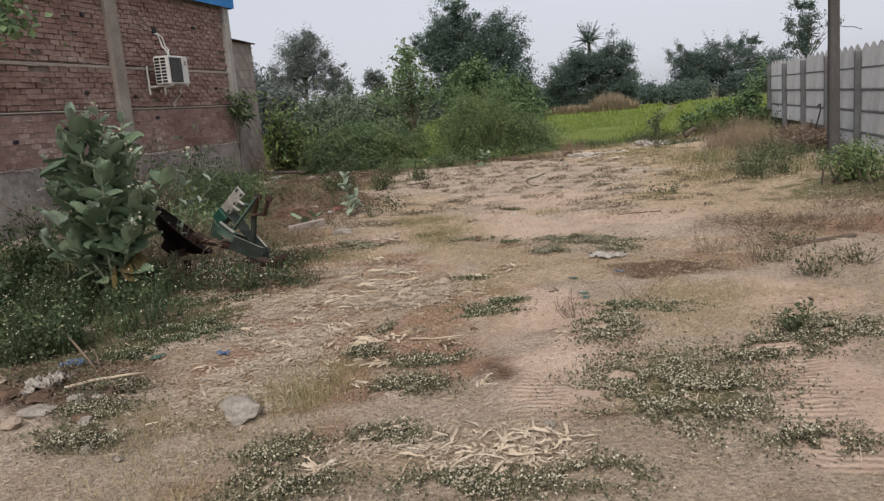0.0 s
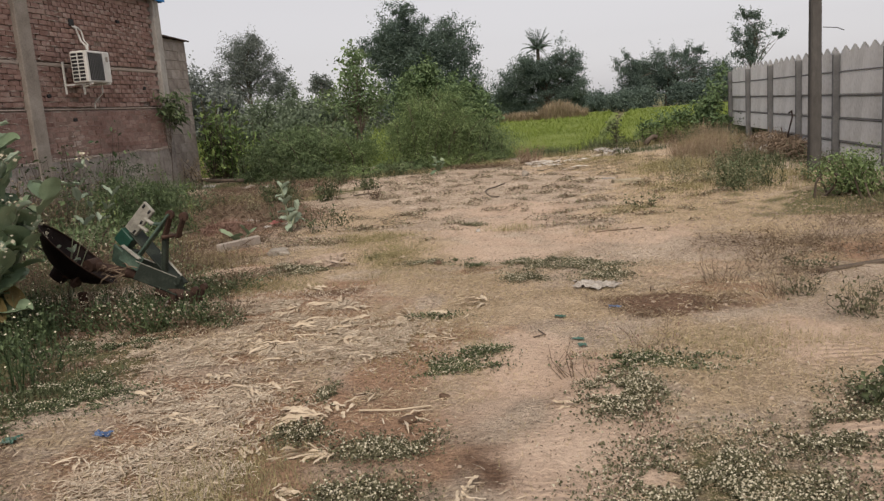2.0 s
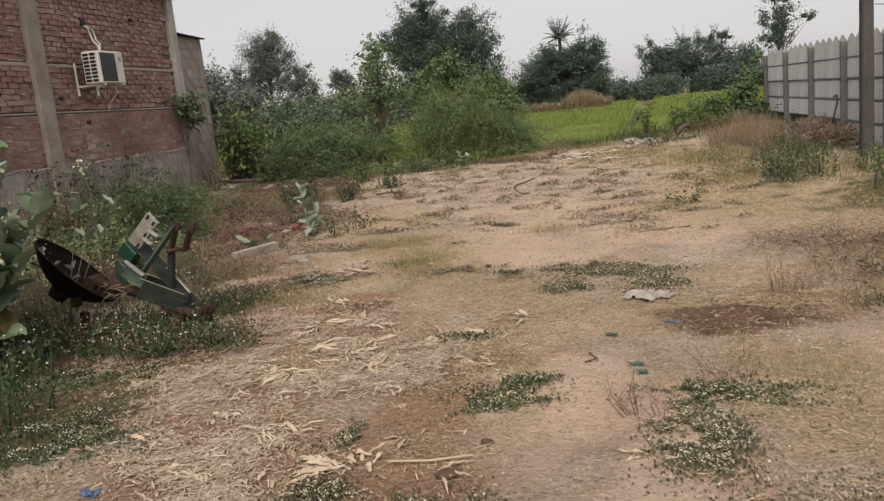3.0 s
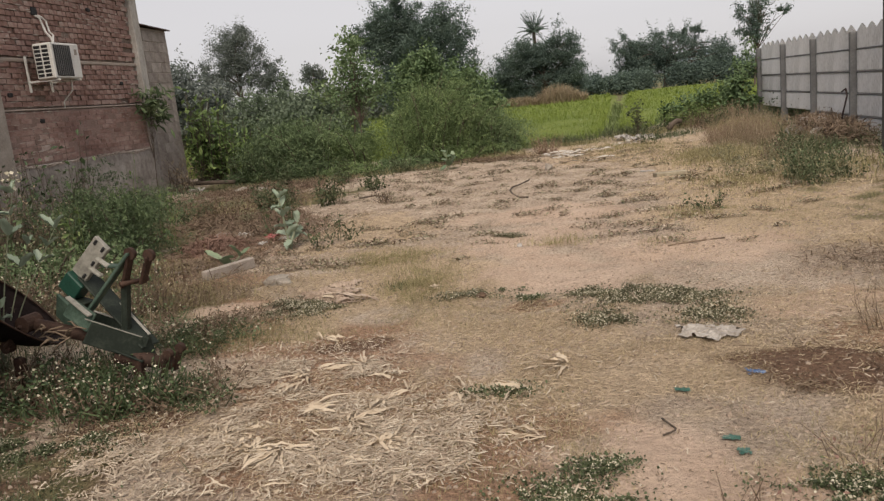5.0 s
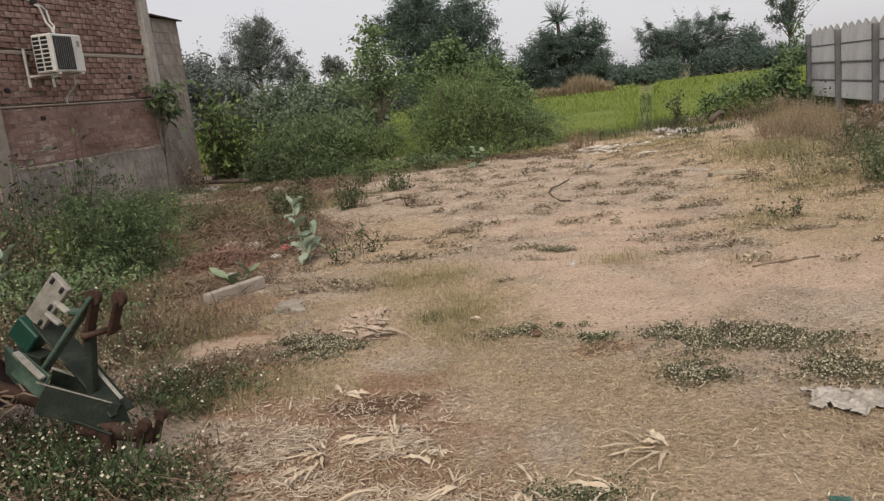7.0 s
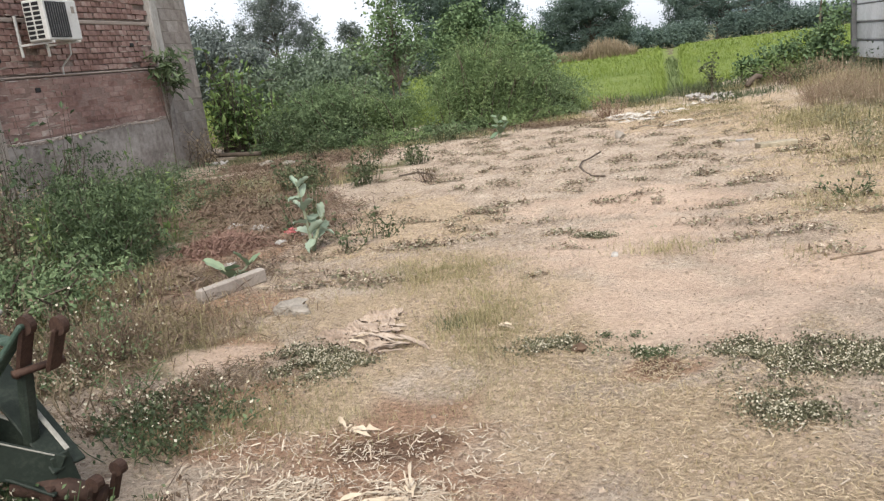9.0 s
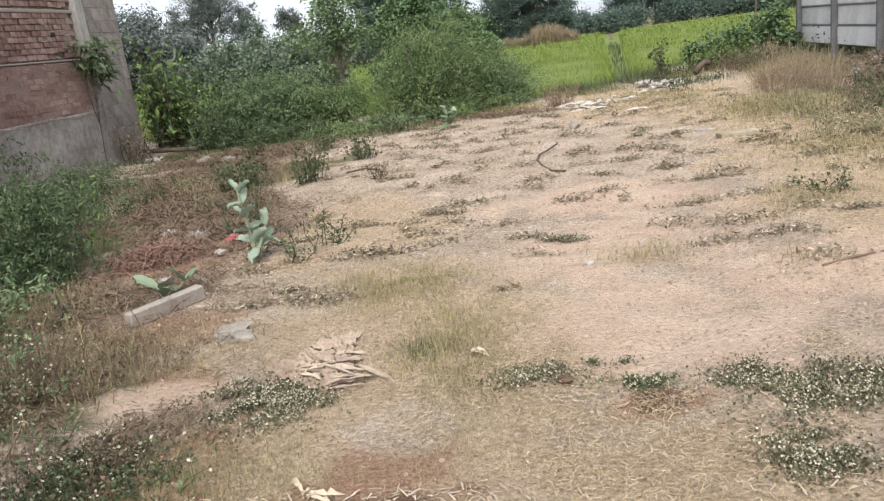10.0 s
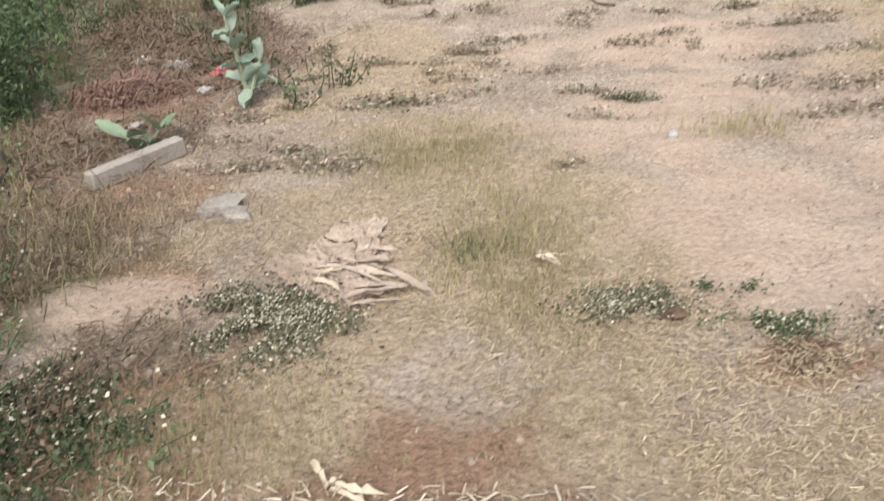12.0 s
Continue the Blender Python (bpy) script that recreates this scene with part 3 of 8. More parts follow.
def brick_building():
    root = thing("brick_building", "weathered red brick shed with concrete pillars and blue sheet cladding", "building", (0, 0, 0))
    y0, y1 = 2.0, 18.3
    bm = bmesh.new()
    box(bm, (WALL_X - 0.16, (y0 + y1) / 2, 2.1), (0.23, y1 - y0, 4.4))
    box(bm, (WALL_X - 4.0, y1 - 0.1, 2.1), (7.6, 0.2, 4.4))
    box(bm, (WALL_X - 4.0, y0 + 0.1, 2.1), (7.6, 0.2, 4.4))
    box(bm, (WALL_X - 7.7, (y0 + y1) / 2, 2.1), (0.2, y1 - y0, 4.4))
    wall = part("wall", bm, MORTAR, root, "mortar bed of the brick wall")
    bm = bmesh.new()
    box(bm, (WALL_X - 0.02, (y0 + y1) / 2, 0.5), (0.16, y1 - y0, 1.04), bevel=0.015)
    part("plinth", bm, PLINTH, root, "damp grey cement plinth")
    bm = bmesh.new()
    box(bm, (WALL_X - 0.054, (y0 + y1) / 2, 1.44), (0.10, y1 - y0, 0.84), bevel=0.01)
    part("smeared_band", bm, RENDERED, root, "brick band smeared with mortar")
    bm = bmesh.new()
    box(bm, (WALL_X - 0.047, (y0 + y1) / 2, 1.885), (0.112, y1 - y0, 0.028), bevel=0.012)
    part("ledge", bm, SMEAR, root, "thin whitish mortar ledge")
    bm = bmesh.new()
    box(bm, (WALL_X - 0.033, (y0 + y1) / 2, 2.66), (0.078, y1 - y0, 0.06), bevel=0.012)
    part("ledge", bm, SMEAR, root, "pale mortar course")
    for y, w in ((18.42, 0.25), (13.88, 0.36), (9.7, 0.36), (5.5, 0.36)):
        bm = bmesh.new()
        low = 2.0 if y > 18 else 0.0
        box(bm, (WALL_X - 0.02, y, (low + 4.3) / 2), (0.2, w, 4.3 - low), bevel=0.015)
        part("pillar", bm, PILLAR if y > 18 else CONCRETE, root, "streaked concrete pillar")
    bm = bmesh.new()
    box(bm, (WALL_X - 0.04, (y1 + 18.56) / 2, 1.0), (0.15, 18.56 - y1, 2.02), bevel=0.01)
    part("pillar_foot", bm, PLINTH, root, "grey plastered foot of the corner pillar")
    # corrugated cladding above the brickwork
    n = int((y1 + 0.35 - y0) / 0.05)
    ys = np.linspace(y0, y1 + 0.35, n * 2)
    xs = WALL_X + 0.17 + 0.02 * (np.arange(n * 2) // 1 % 4 < 2)
    v = np.concatenate([three(xs, ys, np.full(n * 2, 4.16)), three(xs - 0.02, ys, np.full(n * 2, 5.9))])
    f = np.stack([np.arange(n * 2 - 1), np.arange(1, n * 2), np.arange(1, n * 2) + n * 2, np.arange(n * 2 - 1) + n * 2], -1)
    put("cladding", mesh_from("cladding", v, f, BLUE), root, "blue corrugated metal sheet")
    bm = bmesh.new()
    box(bm, (WALL_X - 3.7, (y0 + y1) / 2, 5.95), (7.9, y1 - y0 + 0.7, 0.06), bevel=0.01)
    part("roof", bm, BLUE, root)
    bm = bmesh.new()
    box(bm, (WALL_X - 3.9, y1 + 0.3, 5.0), (8.1, 0.03, 1.7))
    part("gable_sheet", bm, BLUE, root)
    # bricks, laid in courses with uneven faces
    rng = np.random.default_rng(5)
    base = np.array([(sx, sy, sz) for sx in (-0.5, 0.5) for sy in (-0.5, 0.5) for sz in (-0.5, 0.5)])
    face = np.array([(4, 6, 7, 5), (2, 3, 7, 6), (0, 4, 5, 1), (1, 5, 7, 3), (0, 2, 6, 4)])
    pos, size, near = [], [], []
    shared = [mesh_from("brick", base * (0.1, LONG - 0.012 - 0.02 * k, COURSE - 0.013), face, BRICK_PIECE) for k in range(3)]
    k = 0
    for row in range(int((4.22 - 1.06) / COURSE)):
        z = 1.09 + COURSE * row
        y = y0 + (row % 2) * LONG / 2
        while y < y1 - 0.1:
            at = (WALL_X - (0.055 if z > 1.9 else 0.051) + rng.normal(0, 0.008 if z > 1.9 else 0.004), y + rng.normal(0, 0.006), z + 0.008 * math.sin(y * 1.3 + row * 0.2) + rng.normal(0, 0.0025))
            if abs(z - 2.66) > 0.07 and abs(z - 1.885) > 0.05 and rng.uniform() > 0.03:
                if 14.6 < y < 17.9 and 2.0 < z < 3.9 and k < 290:
                    ob = put("brick", shared[k % 3], wall)
                    ob.location = at
                    k += 1
                else:
                    pos.append(at)
                    size.append((0.1, LONG - 0.012 - 0.03 * rng.uniform() ** 3, COURSE - 0.012))
            y += LONG
    # smears and droppings of mortar on the faces
    n = 2600
    p = three(np.full(n, WALL_X + 0.006) + rng.normal(0, 0.003, n), rng.uniform(y0, y1 - 0.1, n), rng.uniform(1.05, 4.1, n))
    p[:, 2] = np.where(rng.uniform(size=n) < 0.6, 1.095 + COURSE / 2 + COURSE * np.floor((p[:, 2] - 1.09) / COURSE), p[:, 2])
    p = p[smooth_noise(p[:, 1] * 0.9, p[:, 2] * 1.7, 3) + 0.4 * smooth_noise(p[:, 1] * 3, p[:, 2] * 4, 5) > 0.62]
    n = len(p)
    lump = np.array([(0.0, 0.5 * math.cos(a) * q, 0.5 * math.sin(a) * q) for a, q in zip(np.linspace(0, 5.5, 8), (1, 0.7, 1.1, 0.6, 1, 0.8, 1.1, 0.75))] + [(0.5, 0, 0)])
    rim = np.array([(i, (i + 1) % 8, 8) for i in range(8)])
    blobs = strew(lump, rim, p, turns(np.zeros(n), rng.uniform(-0.08, 0.08, n), np.zeros(n)), three(np.full(n, 0.006), 0.16 * rng.uniform(0.2, 1.3, n) ** 1.5 + 0.03, 0.02 * rng.uniform(0.3, 1.4, n)))
    tagged(put("mortar_smear", mesh_from("mortar_smear", *blobs, SMEAR), wall, "rough smears of mortar over the bricks"), kind="stuff")
    # added black blocks whose colour gives the dark of missing bricks
    for y, z in ((14.35, 2.12), (12.9, 2.2), (11.6, 3.3), (16.9, 3.6), (10.6, 2.75), (13.1, 3.55), (17.6, 2.3), (12.2, 1.6), (15.0, 1.7), (11.0, 1.45), (9.0, 3.1), (8.2, 2.3)):
        bm = bmesh.new()
        box(bm, (WALL_X + 0.001, y, z), (0.05, 0.10, 0.065), bevel=0.012)
        part("gap_block", bm, BLACK, wall, "black block, the dark of a missing brick put into its colour")
    # a crumbling lime line along the top of the plinth
    n = 1500
    p = three(np.full(n, WALL_X + 0.062) + rng.normal(0, 0.004, n), rng.uniform(y0, y1, n), np.zeros(n))
    p[:, 2] = 1.0 + 0.012 * rng.normal(size=n) + 0.05 * (smooth_noise(p[:, 1] * 1.7, np.zeros(n), 4) - 0.5)
    crust = strew(lump, rim, p, turns(np.zeros(n), rng.uniform(-0.12, 0.12, n), np.zeros(n)), three(np.full(n, 0.016), 0.12 * rng.uniform(0.3, 1.3, n), 0.022 * rng.uniform(0.4, 1.5, n)))
    tagged(put("lime_crust", mesh_from("lime_crust", *crust, SMEAR), wall, "crumbling whitish line above the plinth"), kind="stuff")
    pos, size = np.array(pos), np.array(size)
    tilt = turns(rng.normal(0, 0.015, len(pos)), rng.normal(0, 0.02, len(pos)), rng.normal(0, 0.02, len(pos)))
    tagged(put("brickwork", mesh_from("brickwork", *strew(base, face, pos, tilt, size), BRICK), wall, "courses of old red brick"), kind="stuff")


brick_building()


def block_annex():
    root = thing("block_annex", "low wall of weathered grey-brown blocks under a corrugated tin edge", "wall", (0, 0, 0))
    y0, y1, top = 18.55, 19.78, 3.42
    bm = bmesh.new()
    box(bm, (WALL_X - 0.131, (y0 + y1) / 2, top / 2), (0.2, y1 - y0, top))
    box(bm, (WALL_X - 2.0, y1 - 0.1, top / 2), (3.6, 0.2, top))
    core = part("core", bm, BLOCK_JOINT, root)
    rng = np.random.default_rng(8)
    meshes = {}
    for w in (0.41, 0.2):
        bm = bmesh.new()
        box(bm, (0, 0, 0), (0.1, w - 0.006, 0.203), bevel=0.006)
        for v in bm.verts:
            v.co.x += 0.004 * noise.noise(v.co * 20)
        me = bpy.data.meshes.new("block")
        bm.to_mesh(me)
        bm.free()
        me.materials.append(BLOCK)
        meshes[w] = me
    for row in range(16):
        y, first = y0 + 0.01, row % 2
        while y < y1 - 0.12:
            w = 0.2 if first or y + 0.41 > y1 else 0.41
            first = 0
            ob = put("block", meshes[w], core)
            ob.matrix_basis = pose(WALL_X - 0.072 + rng.normal(0, 0.003), y + w / 2, 0.11 + 0.21 * row + rng.normal(0, 0.002), rng.normal(0, 0.3), rng.normal(0, 0.4), rng.normal(0, 0.5))
            y += w
    # the edge of a corrugated sheet laid on the wall
    n = 60
    ys = np.linspace(y0 - 0.02, y1 + 0.06, n)
    zs = top + 0.045 + 0.018 * np.sin(np.arange(n) * 1.3) - 0.05 * (ys - y0) / (y1 - y0)
    v = np.concatenate([three(np.full(n, WALL_X + 0.07), ys, zs), three(np.full(n, WALL_X - 1.2), ys, zs + 0.12), three(np.full(n, WALL_X + 0.07), ys, zs - 0.012)])
    i = np.arange(n - 1)
    f = np.concatenate([np.stack([i, i + 1, i + 1 + n, i + n], -1), np.stack([i, i + 2 * n, i + 1 + 2 * n, i + 1], -1)])
    put("coping", mesh_from("coping", v, f, RUST), root, "bent dark corrugated tin sheet")


block_annex()


# ---- the fence of precast panels ----
def precast_fence():
    root = thing("precast_fence", "grey precast concrete panel fence with a toothed top", "fence", (0, 0, 0))
    fx, y0, pitch, top = 3.95, 15.12, 2.08, 1.80
    bm = bmesh.new()
    box(bm, (-0.02, 0, -0.05), (0.13, 0.085, 2.0), bevel=0.012)
    post = part("post", bm, POST, root)
    post.location = (fx, y0 - 6 * pitch, top - 0.98)
    bm = bmesh.new()
    box(bm, (0, 0, 0), (0.045, pitch - 0.10, 0.33), bevel=0.012)
    panel = part("panel", bm, PANEL, root)
    bm = bmesh.new()
    w, teeth = pitch - 0.10, 5
    ring = [(-w / 2, -0.17)] + [(w / 2, -0.17)]
    for k in range(teeth, 0, -1):
        a = -w / 2 + w * k / teeth
        ring += [(a, 0.10), (a - w / teeth / 2, 0.21)]
    ring += [(-w / 2, 0.10)]
    for fx_off in (-0.013, 0.013):
        vs = [bm.verts.new((fx_off, a, b)) for a, b in ring]
        bm.faces.new(vs if fx_off > 0 else vs[::-1])
    bm.verts.ensure_lookup_table()
    n = len(ring)
    for k in range(n):
        bm.faces.new((bm.verts[k], bm.verts[(k + 1) % n], bm.verts[n + (k + 1) % n], bm.verts[n + k]))
    bm.normal_update()
    # sloped tooth edges take the dark post colour to offset their sunlit white
    for face in bm.faces:
        if len(face.verts) == 4 and abs(face.normal.y) > 0.3 and face.calc_center_median().z > 0.09:
            face.material_index = 1
    picket = part("picket_panel", bm, PANEL, root)
    picket.data.materials.append(POST)
    bm = bmesh.new()
    box(bm, (0, 0, 0), (0.05, pitch - 0.10, 0.026), bevel=0.008)
    joint = part("joint", bm, POST, root, "dark joint between panels")
    firsts = {"post": post, "panel": panel, "picket_panel": picket, "joint": joint}
    used = set()

    def lay(name, at, turn=0.0):
        ob = firsts[name] if name not in used else new(name, firsts[name].data)
        used.add(name)
        ob.parent = root
        ob.matrix_basis = pose(*at, 0, 0, turn)

    for k in range(-6, 5):
        y = y0 + k * pitch
        lay("post", (fx, y, top - 0.98))
        if k < 4:
            lay("picket_panel", (fx + 0.03, y + pitch / 2, top - 0.13))
            for row in range(3 if k > 1 else 5):
                lay("panel", (fx + 0.03 + 0.008 * (row % 2), y + pitch / 2, top - 0.49 - 0.36 * row))
                lay("joint", (fx + 0.024, y + pitch / 2, top - 0.31 - 0.36 * row))
    for k in range(1, 4):
        lay("post", (fx + k * pitch, y0 + 4 * pitch, top - 0.98))
        lay("picket_panel", (fx + (k - 0.5) * pitch, y0 + 4 * pitch, top - 0.13), 90)
        for row in range(3):
            lay("panel", (fx + (k - 0.5) * pitch, y0 + 4 * pitch, top - 0.49 - 0.36 * row), 90)


precast_fence()


def utility_pole():
    x, y = 3.27, 13.95
    root = thing("utility_pole", "tapered grey concrete utility pole standing in weeds", "pole", (x, y, gz(x, y) - 0.1))
    bm = bmesh.new()
    box(bm, (0, 0, 4.0), (0.15, 0.16, 8.0), bevel=0.02)
    for v in bm.verts:
        s = 1.08 - 0.05 * v.co.z
        v.co.x, v.co.y = v.co.x * s, v.co.y * s
    part("shaft", bm, POLE, root)
    bm = bmesh.new()
    tube(bm, [(0.11, 0, 2.12), (0.3, 0.03, 2.1), (0.42, 0.1, 2.06)], 0.006, 5)
    part("wire_end", bm, BLACK, root, "loose end of black wire")


utility_pole()


# ---- trees, bushes and the field ----
def cloud(rng, blobs, clusters, per, tight, hollow=0.45):
    """Places in clusters through rounded masses (x, y, z, half sizes)."""
    vol = np.array([b[3] * b[4] * b[5] for b in blobs]) ** 0.7
    pick = rng.choice(len(blobs), clusters, p=vol / vol.sum())
    b = np.array(blobs)[pick]
    d = rng.normal(size=(clusters, 3))
    d /= np.linalg.norm(d, axis=1)[:, None]
    centres = b[:, :3] + d * b[:, 3:] * (rng.uniform(0, 1, clusters) ** hollow)[:, None] * rng.uniform(0.8, 1.12, clusters)[:, None]
    sig = b[:, 3:].mean(axis=1) * tight * rng.uniform(0.6, 1.5, clusters)
    pts = centres[:, None, :] + rng.normal(size=(clusters, per, 3)) * sig[:, None, None] * np.array([1, 1, 0.75])
    return centres, pts.reshape(-1, 3)


def tree(name, label, at, blobs, clusters, per, leaf, mat, trunk=0.15, tight=0.2, seed=1, wide=1.2, limbs=14, category="tree", group="", low=-0.3, lean=0.0, sprigs=0):
    rng = np.random.default_rng(seed)
    root = thing(name, label, category, (at[0], at[1], 0), group=group)
    base = gz(at[0], at[1])
    centres, pts = cloud(rng, blobs, clusters, per, tight)
    if sprigs:
        s = centres[rng.integers(0, clusters, sprigs)]
        out = s - np.mean([b[:3] for b in blobs], axis=0)
        out /= np.linalg.norm(out, axis=1)[:, None] + 1e-6
        out = out + np.array([0, 0, 0.9]) + rng.normal(0, 0.3, (sprigs, 3))
        span = np.mean([b[3:] for b in blobs]) * rng.uniform(0.12, 0.36, sprigs)
        u = rng.uniform(0, 1, (sprigs, 40)) ** 1.4
        q = s[:, None] + out[:, None] * (u * span[:, None])[..., None] + rng.normal(0, leaf * 0.8, (sprigs, 40, 3))
        pts = np.concatenate([pts, q.reshape(-1, 3)])
    pts = pts[pts[:, 2] > base + 0.02]
    top = float(np.mean([b[2] for b in blobs])) + 0.2 * max(b[5] for b in blobs)
    mid = np.mean([b[:3] for b in blobs], axis=0)
    bm = bmesh.new()
    n = 6
    spine = [(mid[0] * (k / n) ** 1.4 + lean * math.sin(k) * 0.05, mid[1] * (k / n) ** 1.4, base + low + (top - base - low) * k / n) for k in range(n + 1)]
    tube(bm, spine, [trunk * (1 - 0.75 * k / n) for k in range(n + 1)], 7)
    for c in centres[:limbs]:
        k = rng.integers(n // 2, n)
        s = Vector(spine[k])
        e = Vector(c)
        m = s.lerp(e, 0.5) + Vector(rng.normal(0, 0.06, 3)) * (e - s).length + Vector((0, 0, 0.1 * (e - s).length))
        r = trunk * (0.5 - 0.05 * k)
        tube(bm, [s, m, e], [r, r * 0.6, r * 0.2], 5)
    part("trunk", bm, BARK, root)
    put("crown", mesh_from("crown", *leaves(rng, pts, leaf, wide), mat), root)
    return root


def feather_bush(name, label, at, arcs, reach, height, mat, seed, per=90, leaf=0.05, lean=(0, 0), category="bush", sag=0.9, stem=1.0, leaf_wide=0.75, fronds=0, spray=1.0):
    """A bush of arching stems set with small leaflets."""
    rng = np.random.default_rng(seed)
    root = thing(name, label, category, (at[0], at[1], gz(at[0], at[1])))
    bm = bmesh.new()
    pts = []
    for k in range(arcs):
        a = rng.uniform(0, 6.283)
        r = rng.uniform(0.2, 1.0)
        h = height * rng.uniform(0.55, 1.05) * (1.1 - 0.35 * r)
        bx, by = rng.normal(0, 0.38, 2) * reach
        ex, ey = math.cos(a) * r * 0.7 * reach[0] + lean[0], math.sin(a) * r * 0.7 * reach[1] + lean[1]
        h *= 0.55 + 0.6 * float(smooth_noise(np.array(bx / reach[0] * 1.5 + seed), np.array(by / reach[1] * 1.5), seed))
        u = np.linspace(0, 1, 9)
        curl = rng.normal(0, 0.06)
        px, py = bx + ex * u ** 1.2 + curl * np.sin(u * 5), by + ey * u ** 1.2 + curl * np.cos(u * 4) - curl
        pz = h * np.sin(np.clip(u * (1.15 + 0.8 * sag * r), 0, 2.6))
        if k % 4 == 0:
            tube(bm, [(px[i], py[i], pz[i]) for i in range(0, 9, 2)], [q * stem for q in (0.018, 0.014, 0.011, 0.008, 0.004)], 4, caps=False)
        if fronds:
            # drooping sprays set with leaflets, hung along the stem
            w = rng.uniform(0.15, 1.0, fronds)
            s = three(np.interp(w, u, px), np.interp(w, u, py), np.interp(w, u, pz))
            b = a + rng.normal(0, 0.9, fronds)
            ln = rng.uniform(0.18, 0.55, fronds) * spray * min(1.2, 0.5 + 0.4 * height)
            t = np.linspace(0, 1, int(18 * spray))
            q = s[:, None] + ln[:, None, None] * np.stack([np.cos(b)[:, None] * t, np.sin(b)[:, None] * t, rng.uniform(-0.2, 0.7, fronds)[:, None] * t - 0.75 * t ** 2], -1)
            pts.append((q + rng.normal(0, 0.014, q.shape)).reshape(-1, 3))
            continue
        w = rng.uniform(0.06, 1.0, per)
        p = three(np.interp(w, u, px), np.interp(w, u, py), np.interp(w, u, pz))
        pts.append(p + rng.normal(0, 1, (per, 3)) * (0.03 + 0.03 * height * w[:, None]) * (1, 1, 0.7))
    tagged(part("stem_tangle", bm, BARK, root), kind="stuff")
    pts = np.concatenate(pts)
    pts = pts[pts[:, 2] > 0.03]
    tagged(put("foliage", mesh_from("foliage", *leaves(rng, pts, leaf, leaf_wide, droop=-0.2), mat), root), kind="stuff")
    return root


def weed(name, label, at, stems, height, spread, mat, seed, leaf=0.05, per=14, category="weed", flower=0, group="", stem_mat=None, wide=1.0, stem=1.0):
    """An upright weed: thin stems with leaves along them, and heads of flowers on some."""
    rng = np.random.default_rng(seed)
    root = thing(name, label, category, (at[0], at[1], gz(at[0], at[1]) - 0.01), group=group)
    bm = bmesh.new()
    pts, tips = [], []
    for _ in range(stems):
        a, r = rng.uniform(0, 6.283), spread * rng.uniform(0, 1) ** 0.6
        h = height * rng.uniform(0.5, 1.1)
        s = Vector((math.cos(a) * r * 0.55, math.sin(a) * r * 0.55, 0))
        e = Vector((math.cos(a) * r + rng.normal(0, 0.05), math.sin(a) * r + rng.normal(0, 0.05), h))
        m = s.lerp(e, 0.5) + Vector((rng.normal(0, 0.03), rng.normal(0, 0.03), 0))
        tube(bm, [s, m, e], [0.005 * stem, 0.004 * stem, 0.002 * stem], 3, caps=False)
        w = rng.uniform(0.1, 1, per)[:, None]
        pts.append((1 - w) * np.array(s) + w * np.array(e) + rng.normal(0, 0.5 * leaf + 0.05 * spread, (per, 3)))
        tips.append(e)
    tagged(part("stem_tangle", bm, stem_mat or mat, root), kind="stuff")
    pts = np.concatenate(pts)
    tagged(put("foliage", mesh_from("foliage", *leaves(rng, pts[pts[:, 2] > 0.005], leaf, wide), mat), root), kind="stuff")
    if flower:
        t = np.repeat(np.array(tips), flower, axis=0)
        t = t + rng.normal(0, 0.03, t.shape)
        tagged(put("blossom", mesh_from("blossom", *leaves(rng, t, 0.013, 1.8), PETAL), root, "tiny white flower heads"), kind="stuff")
    return root


